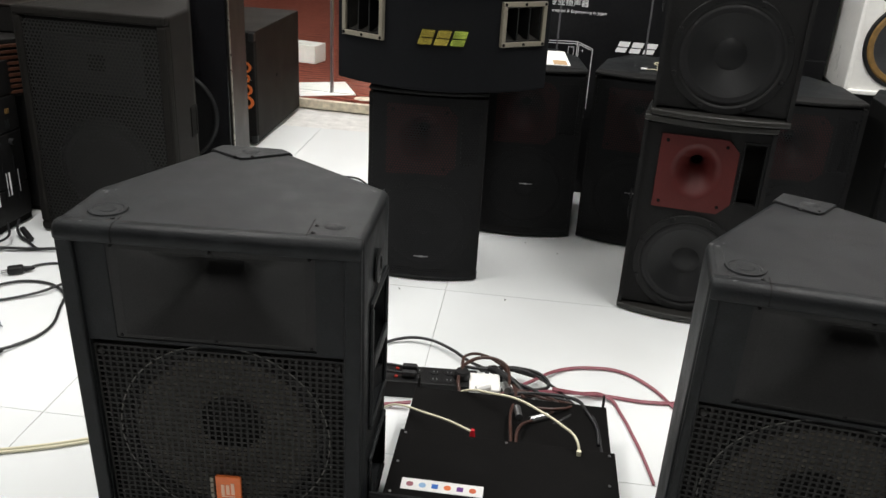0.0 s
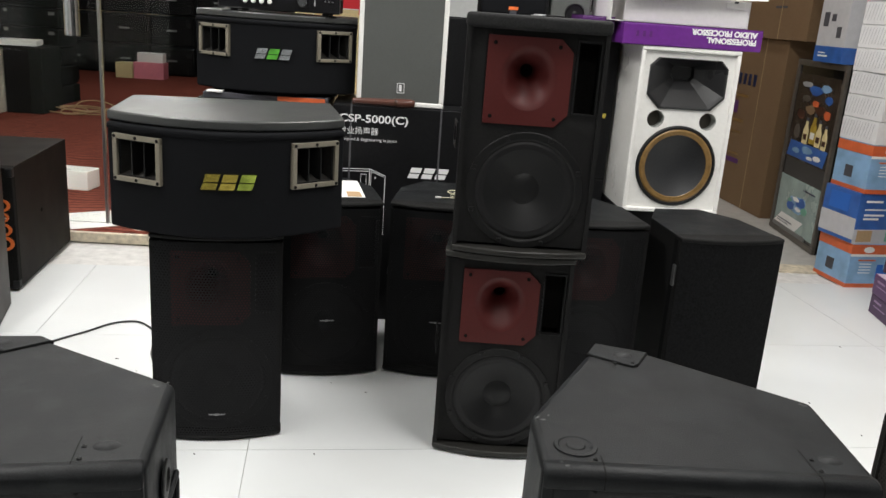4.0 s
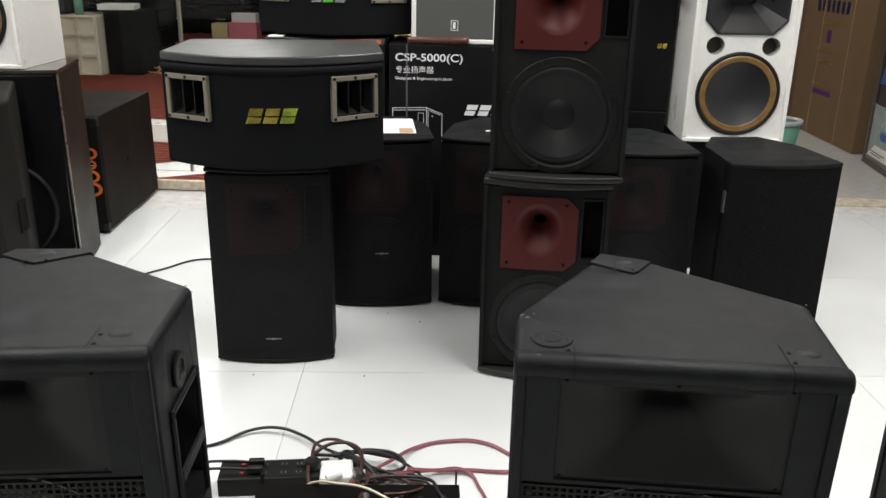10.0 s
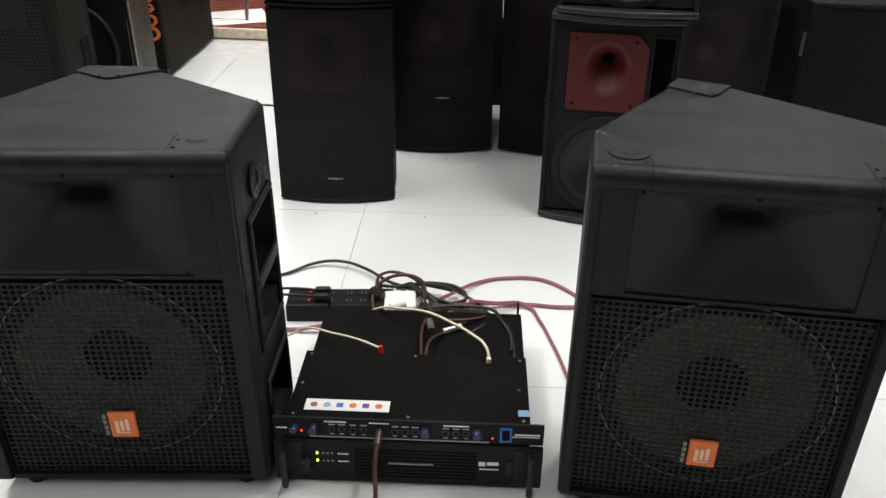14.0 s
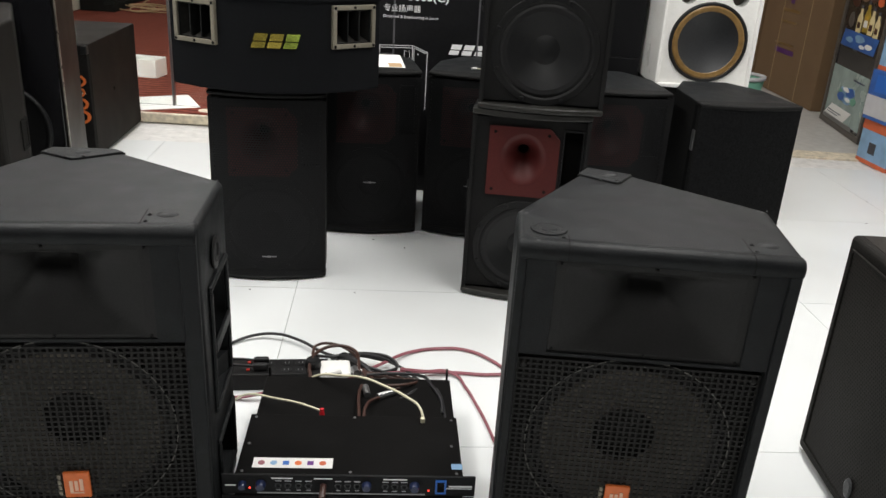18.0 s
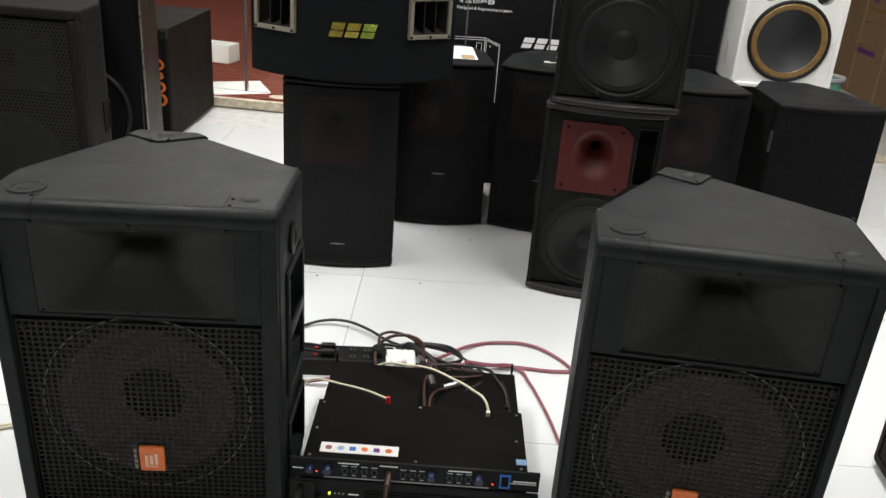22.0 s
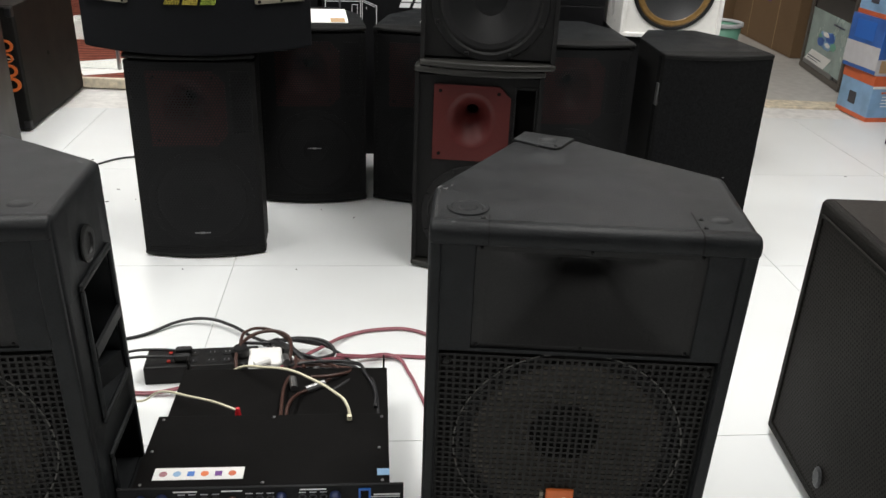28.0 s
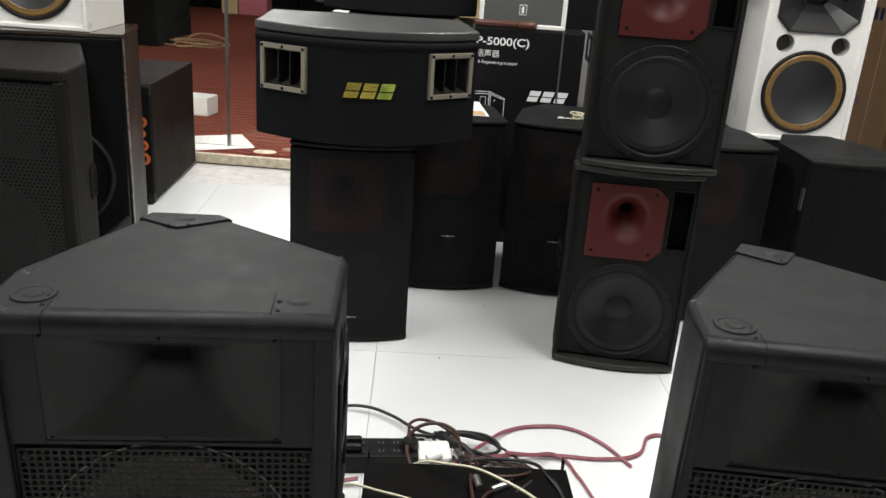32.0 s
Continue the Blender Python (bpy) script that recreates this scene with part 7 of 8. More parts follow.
def pump_cartons():
    z = 0.0
    for i, h in enumerate((0.236, 0.262, 0.246)):
        m = pose(2.386 - 0.012 * (i == 1), 4.190, z, 0, 0, 8 + 2 * (i == 1))
        band = i != 1
        t = carton(m, 0.35, 0.27, h, M_SKY if band else M_BLUE, "pump_carton", "blue carton with orange bands and a printed water pump" if band else "blue carton with printed pictures and pale foot")
        tagged(t, group="pump cartons")
        side = pose(0, 0.27, 0, 0, 0, -90)
        if band:
            for z0, z1 in ((h - 0.055, h - 0.004), (0.0, 0.022)):
                part("band", box(-0.001, 0.351, -0.0014, 0.0, z0, z1), M_ORANGEBOX, t)
                part("band", box(0, 0.27, -0.0014, 0.0, z0, z1), M_ORANGEBOX, t, m=side)
            part("pale_band", box(0, 0.35, -0.001, 0, h - 0.068, h - 0.055), M_PAPER, t)
            part("oval_mark", lathe([(0, 0.0022), (0.03, 0.0022), (0.03, 0.001)], 24, facing(0.10, 0, h - 0.032) @ Matrix.Diagonal((1, 0.55, 1, 1))), M_PAPER, t)
            part("pump_picture", merged(box(0.19, 0.29, -0.002, 0, 0.05, 0.10), box(0.165, 0.20, -0.0022, 0, 0.045, 0.125), box(0.22, 0.27, -0.0024, 0, 0.10, 0.135), box(0.27, 0.30, -0.0021, 0, 0.06, 0.115)), M_BLUEPLASTIC, t)
            part("pump_cap", box(0.215, 0.275, -0.0026, 0, 0.12, 0.145), M_INK, t)
            bars(t, [(0.05, 0.15, h - 0.092, h - 0.084)], M_ORANGEBOX)
            bars(t, [(0.06, 0.13, h - 0.11 - 0.016 * k, h - 0.106 - 0.016 * k) for k in range(4)], M_PRINT)
            part("side_picture", box(0.09, 0.15, -0.002, 0, 0.06, 0.12), M_INK, t, m=side)
        else:
            part("pale_foot", box(0, 0.35, -0.0014, 0, 0.0, 0.075), M_GREYBOX, t)
            part("pale_foot", box(0.0, 0.27, -0.0014, 0, 0.02, 0.13), M_GREYBOX, t, m=side)
            part("picture", box(0.02, 0.11, -0.002, 0, 0.01, 0.07), M_CARTON2, t)
            part("picture", box(0.19, 0.33, -0.002, 0, 0.012, 0.065), M_TEAL, t)
            part("red_pump", merged(box(0.21, 0.26, -0.0024, 0, 0.09, 0.15), box(0.225, 0.29, -0.0022, 0, 0.10, 0.125)), M_ORANGEBOX, t)
            part("red_spot", lathe([(0, 0.002), (0.02, 0.002), (0.02, 0)], 18, facing(0.31, 0, 0.18)), M_REDSIGN, t)
            bars(t, [(0.04, 0.14, 0.215, 0.226), (0.16, 0.20, 0.235, 0.245), (0.04, 0.17, 0.175, 0.182), (0.04, 0.16, 0.145, 0.155), (0.04, 0.13, 0.125, 0.135), (0.19, 0.24, 0.195, 0.205)], M_PRINT)
            part("side_picture", box(0.05, 0.20, -0.002, 0, 0.15, 0.24), M_BLUEPLASTIC, t, m=side)
        z += h
    for i in range(10):
        t = carton(pose(2.388 + 0.006 * (i % 3), 4.190, z + 0.115 * i, 0, 0, 8 + (i % 3)), 0.36, 0.28, 0.113, M_STRIPED, "striped_carton", "pale grey carton with fine diagonal stripes")
        tagged(t, group="pale striped cartons")
        side = pose(0, 0.28, 0, 0, 0, -90)
        for k in range(11):
            part("stripe", slanted(0.01 + 0.022 * k, 0.013 + 0.022 * k, 0.02, 0.10, 0.02, -0.001, 0.0), M_GREYBOX, t, m=side)
        if i == 0:
            part("tool_picture", merged(*[slanted(0.12 + 0.03 * k, 0.128 + 0.03 * k, 0.02, 0.07, -0.012, -0.002, 0) for k in range(3)]), M_INK, t)


pump_cartons()


def right_wall_goods():
    # framed glossy display with printed panels, and the boxes on it
    t = thing("display_case", pose(2.550, 5.51, 0, 0, 0, -94.0), "tall dark framed case with blue printed panels", "display case")
    w, h = 0.715, 1.10
    part("body", box(0, w, 0.02, 0.4, 0, h), M_DARK, t)
    part("frame", ring_frame(0, w, 0, h, 0.035, 0.0, 0.022, 0.004), M_CASEFRAME, t, "bronze-grey frame")
    part("glass_panel", box(0.035, w - 0.035, 0.012, 0.02, 0.035, h - 0.035), M_GLOSSBLACK, t)
    rnd = random.Random(21)

    def scrap(name, cx, cz, rx, rz, y, mat, parent, n=9):
        """A flat printed patch with an uneven outline."""
        shape = [(cx + rx * math.cos(-k * 6.2832 / n) * rnd.uniform(0.72, 1.08), -(cz + rz * math.sin(-k * 6.2832 / n) * rnd.uniform(0.72, 1.08))) for k in range(n)]
        item = prism(shape, y, y + 0.003)
        item.transform(Matrix(((1, 0, 0, 0), (0, 0, 1, 0), (0, -1, 0, 0), (0, 0, 0, 1))))
        bmesh.ops.recalc_face_normals(item, faces=item.faces)
        part(name, item, mat, parent)

    low = part("lower_picture", box(0.045, 0.670, 0.009, 0.0125, 0.055, 0.375), M_PALETEAL, t, "pale poster with a blue swirl")
    part("pale_corner", slanted(0.05, 0.40, 0.06, 0.135, 0.10, 0.0080, 0.0095), M_PAPER, low)
    for cx, cz, rx, rz, mat in ((0.36, 0.225, 0.150, 0.060, M_SKY), (0.27, 0.205, 0.070, 0.030, M_BLUE), (0.41, 0.245, 0.080, 0.034, M_BLUE), (0.48, 0.205, 0.050, 0.026, M_TEAL), (0.34, 0.255, 0.060, 0.016, M_PAPER), (0.39, 0.200, 0.045, 0.014, M_PAPER), (0.25, 0.235, 0.035, 0.014, M_TEAL), (0.46, 0.260, 0.030, 0.016, M_SKY), (0.31, 0.185, 0.040, 0.010, M_SKY)):
        scrap("swirl", cx, cz, rx, rz, 0.0076 - 0.0004 * (mat is not M_SKY) - 0.0004 * (mat is M_PAPER), mat, low, 11)
    bars(low, [(0.10, 0.34, 0.090, 0.096), (0.10, 0.28, 0.076, 0.081), (0.42, 0.60, 0.325, 0.333)], M_NAVY, face=pose(0, 0.0085, 0))
    up = part("upper_picture", box(0.045, 0.670, 0.009, 0.0125, 0.49, 1.015), M_POSTER, t, "dark poster with bottles and bright goods")
    part("blue_base", slanted(0.06, 0.62, 0.50, 0.600, 0.03, 0.0075, 0.0095), M_BLUE, up)
    for cx, cz, rx, rz in ((0.20, 0.545, 0.07, 0.020), (0.36, 0.565, 0.09, 0.024), (0.52, 0.540, 0.06, 0.018), (0.42, 0.525, 0.05, 0.012)):
        scrap("pale_fruit", cx, cz, rx, rz, 0.0060, M_SKY if rx > 0.06 else M_PAPER, up)
    for x, z, k in ((0.26, 0.600, 1.0), (0.36, 0.612, 1.15), (0.45, 0.605, 1.0), (0.545, 0.600, 0.9)):
        bt = part("printed_bottle", prism_front([(x, z), (x + 0.072 * k, z), (x + 0.072 * k, z + 0.085 * k), (x + 0.052 * k, z + 0.115 * k), (x + 0.050 * k, z + 0.140 * k), (x + 0.022 * k, z + 0.140 * k), (x + 0.020 * k, z + 0.115 * k), (x, z + 0.085 * k)], 0.0055, 0.0090), M_YELLOW if k != 1.15 else M_AMBER, up)
        part("bottle_cap", box(x + 0.020 * k, x + 0.052 * k, 0.0050, 0.0085, z + 0.140 * k, z + 0.160 * k), M_INK, bt)
        part("bottle_label", box(x + 0.010 * k, x + 0.060 * k, 0.0050, 0.0060, z + 0.025 * k, z + 0.060 * k), M_PAPER if k > 1 else M_COPPER, bt)
    for cx, cz, rx, rz, mat in ((0.16, 0.66, 0.055, 0.05, M_CASEFRAME), (0.18, 0.77, 0.075, 0.035, M_COPPER), (0.30, 0.81, 0.080, 0.030, M_CARTON), (0.44, 0.815, 0.085, 0.034, M_COPPER), (0.55, 0.80, 0.055, 0.030, M_ORANGEBOX), (0.37, 0.85, 0.050, 0.022, M_ORANGEBOX), (0.22, 0.87, 0.065, 0.024, M_CASEFRAME), (0.34, 0.925, 0.110, 0.034, M_BLUE), (0.47, 0.945, 0.080, 0.026, M_SKY), (0.54, 0.885, 0.060, 0.026, M_BLUE), (0.20, 0.955, 0.080, 0.020, M_GREYWALL)):
        scrap("printed_item", cx, cz, rx, rz, 0.0062, mat, up)
    part("silver_foot", box(0.04, 0.56, 0.004, 0.012, 0.03, 0.06), M_STEEL, t)
    b = carton(pose(2.475, 4.84, 1.102, 0, 0, 0), 0.33, 0.33, 0.40, M_GREYBOX, "white_carton", "white carton with a blue printed foot")
    part("blue_foot", box(0, 0.33, -0.0014, 0, 0.0, 0.09), M_BLUE, b)
    part("blue_foot", box(0, 0.33, -0.0014, 0, 0.0, 0.09), M_BLUE, b, m=pose(0, 0.33, 0, 0, 0, -90))
    bars(b, [(0.05, 0.11, 0.20, 0.28), (0.14, 0.19, 0.23, 0.27), (0.22, 0.27, 0.14, 0.20)], M_INK, face=pose(0, 0.33, 0, 0, 0, -90))
    bars(b, [(0.05, 0.16, 0.03, 0.04), (0.05, 0.13, 0.05, 0.056)], M_PRINT, y=-0.0026, face=pose(0, 0.33, 0, 0, 0, -90))
    bars(b, [(0.20, 0.28, 0.16, 0.24), (0.08, 0.16, 0.24, 0.28), (0.10, 0.18, 0.3, 0.33)], M_INK)
    bars(b, [(0.08, 0.3, 0.34, 0.37)], M_REDSIGN)
    c = carton(pose(2.47, 4.84, 1.502, 0, 0, 0), 0.36, 0.42, 0.42, M_GREYBOX, "white_carton", "pale carton with dark blue panels")
    part("blue_panel", box(0.03, 0.33, -0.0014, 0, 0.06, 0.2), M_BLUEPLASTIC, c)
    # brown furniture cartons, tied with cord
    for x, y, z, sx, sy, sz in ((2.565, 5.71, 0, 0.62, 1.06, 1.205), (2.55, 5.46, 1.206, 0.64, 1.3, 0.95), (2.42, 6.90, 0, 0.7, 1.0, 2.1), (2.05, 8.1, 0, 1.0, 0.8, 2.3)):
        k = carton(pose(x, y, z, 0, 0, 4), sx, sy, sz, M_CARTON, "furniture_carton", "tall brown cardboard furniture carton with cord", tape=None)
        tagged(k, group="brown furniture cartons")
        side = pose(0, sy, 0, 0, 0, -90)
        for q in (0.3, 0.72):
            part("cord", merged(box(sy * q, sy * q + 0.006, -0.003, 0.0, 0, sz), box(sy * q, sy * q + 0.006, 0, sx, sz, sz + 0.003)), M_TAPE, k, m=side)
        if z == 0 and sx < 0.65:
            bars(k, [(0.20 + 0.075 * i, 0.245 + 0.075 * i, 0.87, 0.95) for i in range(7)], M_NAVY, face=side)
            bars(k, [(0.30, 0.62, 0.78, 0.80), (0.30, 0.60, 0.60, 0.62), (0.32, 0.58, 0.52, 0.535), (0.28, 0.6, 0.36, 0.375)], M_SURROUND, face=side)
            bars(k, [(0.30, 0.62, 0.30, 0.335), (0.42, 0.48, 0.66, 0.75)], M_PURPLE_D, face=side)
        elif z:
            bars(k, [(0.55, 0.60, 0.62, 0.80), (0.2, 0.9, 0.42, 0.425), (0.85, 1.0, 0.2, 0.215), (0.3, 0.42, 0.3, 0.34), (0.5, 0.62, 0.3, 0.34), (0.7, 0.82, 0.3, 0.34)], M_INK, face=side)
            bars(k, [(0.62, 0.66, 0.70, 0.78)], M_BROWNSIDE, face=side)
    u = thing("bucket", pose(1.97, 5.42, 0), "teal plastic bucket with a pale rim", "bucket")
    part("pail", lathe([(0, 0.004), (0.10, 0.004), (0.13, 0.25), (0.126, 0.25), (0.097, 0.012), (0, 0.012)], 32), M_TEAL, u, smooth=True)
    part("rim", lathe([(0.130, 0.245), (0.14, 0.25), (0.14, 0.27), (0.128, 0.272), (0.125, 0.255)], 32), M_GREYBOX, u, smooth=True)


right_wall_goods()


# ---- glass front and the carpeted hall ----
def glass_front():
    panels = []
    for i, (x0, x1) in enumerate(((-3.58, -1.455), (-1.44, -0.845), (-0.83, 0.18))):
        g = setting("glass_panel_%d" % (i + 1), box(x0, x1, 4.445, 4.455, 0.06, 2.6), M_GLASS, "clear frameless glass panel of the sliding front", "glass")
        g.visible_shadow = False
        panels.append(g)
    setting("glass_rail", box(-3.6, 0.18, 4.42, 4.48, 2.6, 2.70), M_STEEL, "steel head rail over the glass", "rail")
    setting("platform_edge", box(-3.6, 0.6, 4.275, 4.302, 0.0, 0.052, 0.006), M_STONE, "worn stone edge of the carpeted platform", "edge")
    for i, x in enumerate((-1.4475, -0.8375)):
        setting("glass_edge_%d" % (i + 1), box(x - 0.006, x + 0.006, 4.435, 4.465, 0.06, 2.6), M_STEEL, "pale edge strip between glass panels", "edge strip")
    for x, g in ((-1.56, panels[0]), (-0.715, panels[2])):
        part("door_handle", merged(rod((x, 4.40, 1.0), (x, 4.40, 2.0), 0.036, 24), rod((x, 4.40, 1.12), (x, 4.445, 1.12), 0.012), rod((x, 4.40, 1.88), (x, 4.445, 1.88), 0.012)), M_CHROME, g, "long chrome tube handle")
    for x, g in ((-1.495, panels[0]), (-0.79, panels[2])):
        part("lock_plate", lathe([(0, 0.012), (0.035, 0.012), (0.045, 0.006), (0.046, 0)], 28, facing(x, 4.4445, 1.37)), M_CHROME, g, "round chrome lock plate")
    for x0 in (-2.225, -0.575):
        t = thing("door_sign", pose(x0, 4.4435, 1.22), "red sticker letters and double arrow on the glass door", "sign")
        red = words("letters", "ĐẨY NGANG", 0.088, M_REDSIGN, face_front(0, -0.001, 0.093) @ Matrix.Diagonal((0.92, 1.15, 1, 1)), t, depth=0.0008)
        pale = words("letter_border", "ĐẨY NGANG", 0.088, M_PAPER, face_front(0, 0.0005, 0.093) @ Matrix.Diagonal((0.92, 1.15, 1, 1)), t, depth=0.0003)
        red.data.offset, pale.data.offset = 0.0030, 0.0085
        bm = bmesh.new()
        o = [(0.10, 0.02), (0.17, 0.075), (0.17, 0.045), (0.38, 0.045), (0.38, 0.075), (0.45, 0.02), (0.38, -0.035), (0.38, -0.005), (0.17, -0.005), (0.17, -0.035)]
        a = [bm.verts.new((x, -0.001, z)) for x, z in o]
        b = [bm.verts.new((x, 0.0, z)) for x, z in o]
        bm.faces.new(a)
        bm.faces.new(b[::-1])
        for i in range(10):
            bm.faces.new((a[i], b[i], b[(i + 1) % 10], a[(i + 1) % 10]))
        part("arrow", bm, M_REDSIGN, t)
        bm = bmesh.new()
        mid = 0.275
        wide = [(mid + (x - mid) * 1.07, 0.02 + (z - 0.02) * 1.2) for x, z in o]
        a = [bm.verts.new((x, 0.0002, z)) for x, z in wide]
        b = [bm.verts.new((x, 0.0010, z)) for x, z in wide]
        bm.faces.new(a)
        bm.faces.new(b[::-1])
        for i in range(10):
            bm.faces.new((a[i], b[i], b[(i + 1) % 10], a[(i + 1) % 10]))
        part("arrow_border", bm, M_PAPER, t)


glass_front()


def hall_goods():
    # black boxed speakers piled at the far wall
    first = None
    for cx, n in ((-4.92, 6), (-4.22, 5), (-3.56, 6), (-2.90, 6), (-2.24, 6), (-1.58, 6), (-0.92, 5)):
        for k in range(n):
            m = pose(cx, 12.55, 0.056 + 0.42 * k)
            if first is None:
                first = thing("boxed_speaker", m, "black speaker in a tall pile at the far wall", "loudspeaker", "piled speakers")
                part("cabinet", box(0, 0.62, 0.03, 0.5, 0, 0.405, 0.02, 3), M_STOCK, first)
                part("front", box(0.02, 0.60, 0.0, 0.035, 0.02, 0.385, 0.014), M_STOCK, first)
                part("nameplate", box(0.24, 0.38, -0.004, 0.002, 0.20, 0.225), M_STEEL, first)
                for x in (0.07, 0.55):
                    part("corner_mark", lathe([(0, 0.006), (0.03, 0.006), (0.035, 0)], 16, facing(x, 0.0, 0.30)), M_PLASTIC, first)
            else:
                copy_thing(first, m)
    # piles of black amplifiers in rows down the side of the hall, small silver marks on their corners
    amp = None
    for cx, cy, n in ((-3.86, 8.85, 9), (-4.42, 9.15, 9), (-4.32, 10.0, 11), (-4.62, 10.9, 12)):
        for k in range(n):
            m = pose(cx, cy, 0.056 + 0.187 * k, 0, 0, -4 + 1.5 * ((k * 7) % 5))
            if amp is None:
                amp = thing("boxed_amplifier", m, "black boxed amplifier in a pile on the carpet", "amplifier", "piled amplifiers")
                part("case", box(0, 0.50, 0, 0.42, 0.004, 0.180, 0.005), M_STOCK, amp)
                part("front_panel", box(0.01, 0.49, -0.008, 0.0, 0.01, 0.172, 0.003), M_STOCK, amp)
                part("label", box(0.40, 0.46, -0.010, -0.008, 0.120, 0.150), M_STEEL, amp, "small silver label")
                part("knob", lathe([(0, 0.012), (0.014, 0.012), (0.016, 0)], 14, facing(0.12, -0.008, 0.09)), M_BOLT, amp)
            else:
                copy_thing(amp, m)
    for k, (bx, by, sc) in enumerate(((-3.82, 8.98, 1.0), (-3.73, 9.03, 1.25), (-3.66, 8.96, 0.8), (-3.55, 9.0, 0.7), (-3.47, 9.05, 0.95), (-4.25, 9.3, 1.1), (-4.14, 9.26, 0.85))):
        b = thing("bottle", pose(bx, by, 0.056 + 0.187 * 9, 0, 0, 20 * k) @ Matrix.Diagonal((sc, sc, sc, 1)), "small pale bottle on the piled amplifiers", "bottle", "white bottles")
        part("body", lathe([(0, 0), (0.04, 0), (0.04, 0.10), (0.015, 0.13)], 16), M_GREYBOX if k % 2 else M_CREAM, b, smooth=True)
        part("cap", lathe([(0.017, 0.13), (0.017, 0.16), (0, 0.16)], 12), M_GREYBOX, b)
    sh = thing("wall_shelf", pose(-5.2, 9.0, 1.98), "white wall shelf above the amplifiers", "shelf")
    part("board", box(0, 0.55, 0, 1.8, 0, 0.03, 0.004), M_WHITE, sh)
    for y in (0.2, 1.5):
        part("bracket", box(0, 0.4, y, y + 0.03, -0.10, 0.0, 0.003), M_STEEL, sh)
    hc = thing("small_console", pose(-4.16, 8.0, 0.617, 0, 0, 6), "small dark console on the drawer unit", "console")
    part("case", box(0, 0.24, 0.02, 0.3, 0, 0.27, 0.006), M_DARK, hc)
    part("front_panel", box(0.006, 0.234, 0.012, 0.02, 0.01, 0.26, 0.004), M_GLOSSBLACK, hc)
    hb = carton(pose(-4.16, 8.04, 0.889, 0, 0, 6), 0.22, 0.24, 0.16, M_PAPER, "small_carton", "white carton on the small console")
    part("grey_panel", box(0.02, 0.14, -0.0014, 0, 0.03, 0.13), M_GREYBOX, hb)
    s = thing("drawer_unit", pose(-4.14, 7.95, 0.056, 0, 0, 0), "white plastic unit of open cube shelves on the carpet", "shelf unit")
    part("body", box(0, 0.54, 0.02, 0.5, 0, 0.56, 0.01), M_CREAM, s)
    for k in range(3):
        for j in range(3):
            part("cube_frame", ring_frame(0.01 + 0.175 * k, 0.18 + 0.175 * k, 0.01 + 0.182 * j, 0.188 + 0.182 * j, 0.012, -0.005, 0.02, 0.003), M_CREAM, s)
    q = thing("dark_counter", pose(-3.585, 8.1, 0.056), "dark low counter with papers and a green bottle", "counter")
    part("body", box(0, 0.34, 0, 0.45, 0, 0.60, 0.01), M_DARK, q)
    p = thing("paper_pile", pose(-3.66, 8.15, 0.657, 0, 0, 12), "pile of white papers on the counter", "paper")
    part("sheets", box(0, 0.34, 0, 0.3, 0, 0.05, 0.004), M_PAPER, p)
    g = thing("green_bottle", pose(-3.28, 8.0, 0.617), "green glass bottle on the counter", "bottle")
    g.matrix_basis = pose(-3.79, 8.05, 0.617)
    part("body", lathe([(0, 0), (0.04, 0), (0.04, 0.16), (0.014, 0.22), (0.014, 0.27), (0, 0.27)], 18), M_TEAL, g, smooth=True)
    for x, y, sx, sz, mat, label in ((-3.60, 11.9, 0.40, 0.22, M_PURPLE, "pink carton on the carpet"), (-3.84, 11.9, 0.22, 0.20, M_YELLOW, "yellow carton on the carpet"), (-3.56, 11.95, 0.34, 0.34, M_PAPER, "white carton on the carpet")):
        if sz < 0.3:
            carton(pose(x, y, 0.056), sx, 0.25, sz, M_PINK if mat is M_PURPLE else mat, "small_carton", label)
        else:
            carton(pose(x, y, 0.277), sx, 0.18, 0.12, mat, "small_carton", label)
    w = thing("cable_bundle", pose(-3.0, 8.3, 0.06), "loose bundle of pale wire on the carpet", "cable")
    rnd = random.Random(2)
    cable("lead", [(rnd.uniform(-0.3, 0.3), rnd.uniform(-0.25, 0.25), 0.01 + 0.03 * rnd.random()) for _ in range(18)], 0.006, M_CARTON2, w)
    x = thing("white_block", pose(-1.80, 5.15, 0.0555, 0, 0, -8), "white foam block behind the glass", "block")
    part("block", box(-0.25, 0.0, 0, 0.15, 0.0, 0.115, 0.004), M_WHITE, x)
    y = thing("paper_sheets", pose(-1.582, 4.303, 0.0558, 0, 0, 29), "white paper sheets on the platform edge", "paper")
    part("sheet", box(0.0, 0.316, 0.0, 0.33, 0, 0.0016), M_PAPER, y)
    part("sheet", box(-0.20, 0.16, 0.10, 0.32, 0.0016, 0.003), M_PAPER, y)
    d = thing("patterned_mat", pose(-1.30, 4.312, 0.0555, 0, 0, 1), "brown mat with tan circles on the platform edge", "mat")
    part("base", box(0, 0.95, 0, 0.20, 0, 0.006, 0.002), M_CARPET, d)
    for i in range(7):
        part("circle", lathe([(0.0, 0.0075), (0.028, 0.0075), (0.042, 0.0072), (0.049, 0.006)], 24, pose(0.07 + 0.132 * i, 0.055 + 0.09 * (i % 2), 0) @ Matrix.Diagonal((1.25, 0.95, 1, 1))), M_SURROUND if i % 3 else M_STONE, d)
    fl = thing("tall_carton", pose(-2.225, 3.24, 0, 0, 0, 1), "pale grey-teal tall carton with upright dark letters", "box")
    part("body", box(0, 0.185, 0, 0.2, 0, 1.15, 0.004), M_TEALBOX, fl)
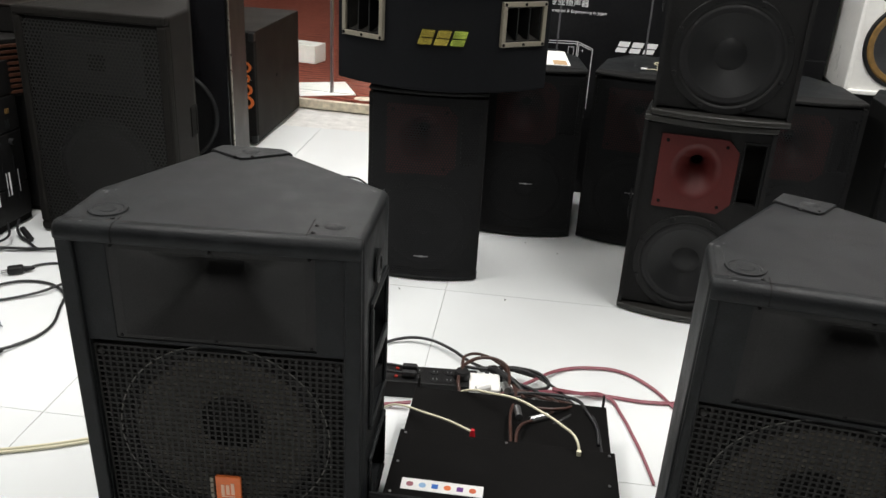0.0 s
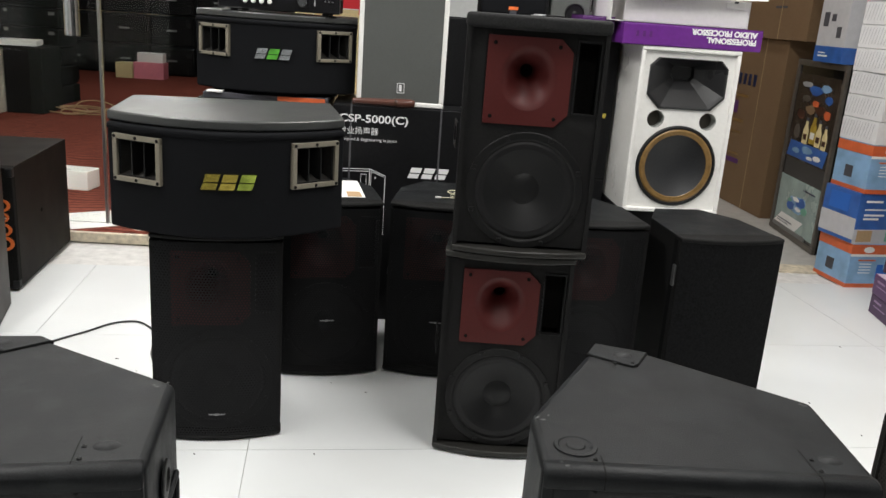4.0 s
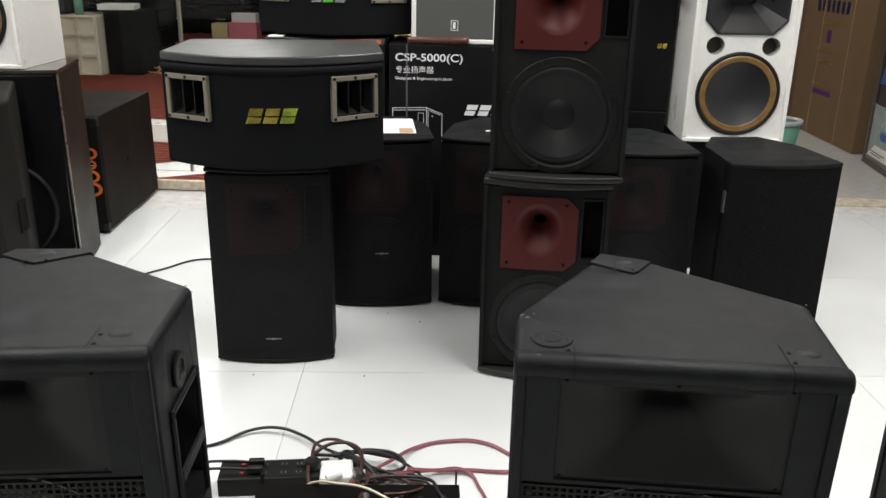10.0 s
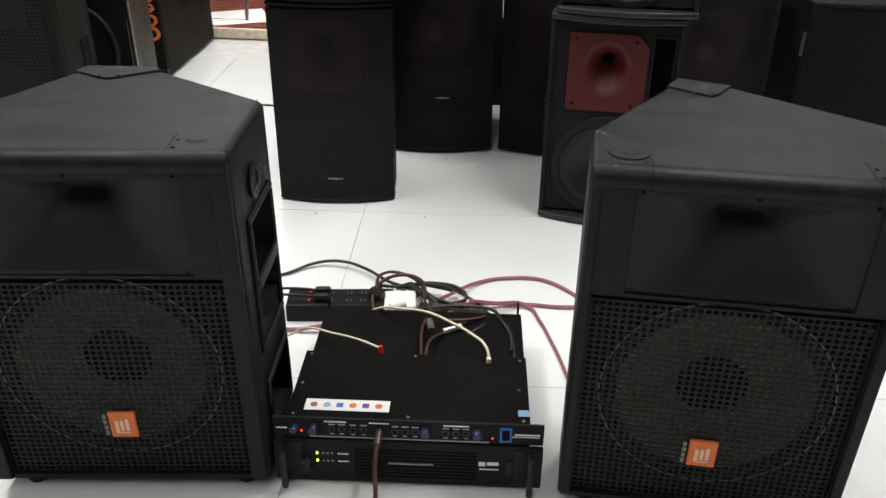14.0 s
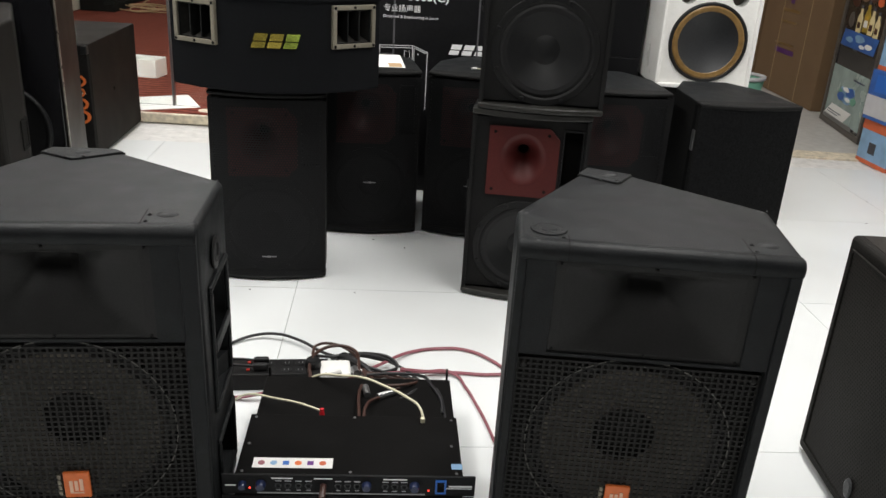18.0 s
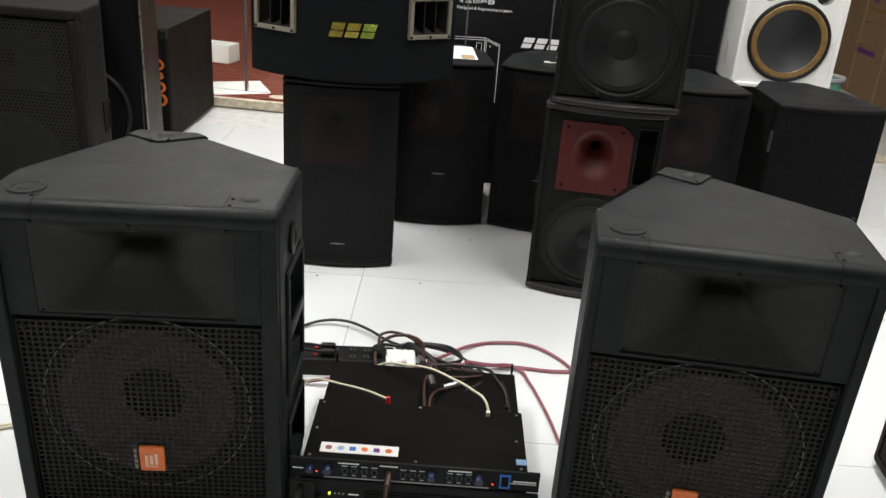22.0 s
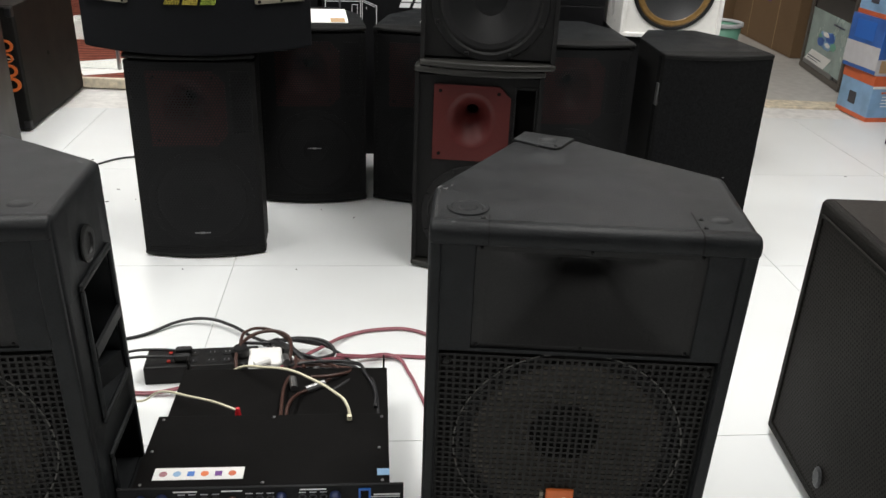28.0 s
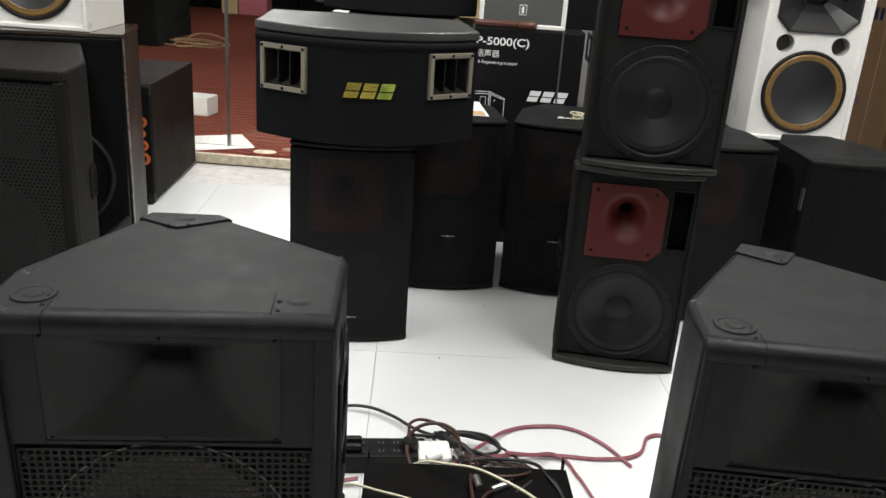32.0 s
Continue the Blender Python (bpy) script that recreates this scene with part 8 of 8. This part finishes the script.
    words("carton_text", "FLO", 0.085, M_INK, face_front(0.125, -0.001, 0.80) @ pose(0, 0, 0, 0, 0, 90), fl)
    setting("hall_wall", box(-0.75, 0.4, 6.4, 6.5, 0.055, 2.95), M_YELLOW, "pale yellow painted partition in the hall", "wall")


hall_goods()


def floor_specks():
    """Chips and dust on the tiles."""
    rnd = random.Random(8)
    spots = [(-0.49, 2.287), (-0.159, 2.313), (2.066, 3.663), (1.926, 3.341), (1.62, 3.55), (1.30, 2.55), (1.15, 2.2), (-1.0, 2.55), (-0.9, 2.9), (0.6, 2.1)]
    spots += [(rnd.uniform(-1.2, 1.9), rnd.uniform(1.4, 3.4)) for _ in range(26)]
    bms = []
    for x, y in spots:
        a, r = rnd.uniform(0, 6.28), rnd.uniform(0.0015, 0.006)
        n = rnd.randint(5, 7)
        pts = [(x + r * (1.8 if i % 2 else 0.8) * math.cos(2 * math.pi * i / n) * math.cos(a) - r * 0.6 * math.sin(2 * math.pi * i / n) * math.sin(a),
                y + r * (1.8 if i % 2 else 0.8) * math.cos(2 * math.pi * i / n) * math.sin(a) + r * 0.6 * math.sin(2 * math.pi * i / n) * math.cos(a)) for i in range(n)]
        bms.append(prism(pts, 0.0, 0.0015))
    tagged(part("floor_specks", merged(*bms), M_BROWNSIDE), "small dark chips and dust scattered on the tiles", "debris", kind="stuff")


floor_specks()


# ---- floor tiles ----
def floor_tiles():
    g = 0.0009
    bm = box(-TILE / 2 + g, TILE / 2 - g, -TILE / 2 + g, TILE / 2 - g, -0.009, 0.0)
    me = finish(bm, "tile", M_TILE)
    base = pose(TX, TY, 0, 0, 0, TURN_T)
    for i in range(-5, 7):
        for j in range(-6, 4):
            m = base @ pose((i + 0.5) * TILE, (j + 0.5) * TILE, 0)
            x, y = m.translation.x, m.translation.y
            if -4.2 < x < 4.7 and -2.7 < y < 4.0:
                piece = me
                half = TILE * 0.75
                if not (-3.6 + half < x < 4.2 - half and -2.2 + half < y < 4.42 - half):
                    bm = box(-TILE / 2 + g, TILE / 2 - g, -TILE / 2 + g, TILE / 2 - g, -0.009, 0.0)
                    for co, no in (((-3.6, 0, 0), (-1, 0, 0)), ((4.2, 0, 0), (1, 0, 0)), ((0, -2.2, 0), (0, -1, 0)), ((0, 4.42, 0), (0, 1, 0))):
                        inv = m.inverted()
                        bmesh.ops.bisect_plane(bm, geom=bm.verts[:] + bm.edges[:] + bm.faces[:], plane_co=inv @ Vector(co), plane_no=inv.to_3x3() @ Vector(no), clear_outer=True)
                    if not bm.faces:
                        bm.free()
                        continue
                    piece = finish(bm, "tile", M_TILE)
                ob = new("tile", piece)
                ob.parent = floor
                ob.matrix_basis = m


floor_tiles()
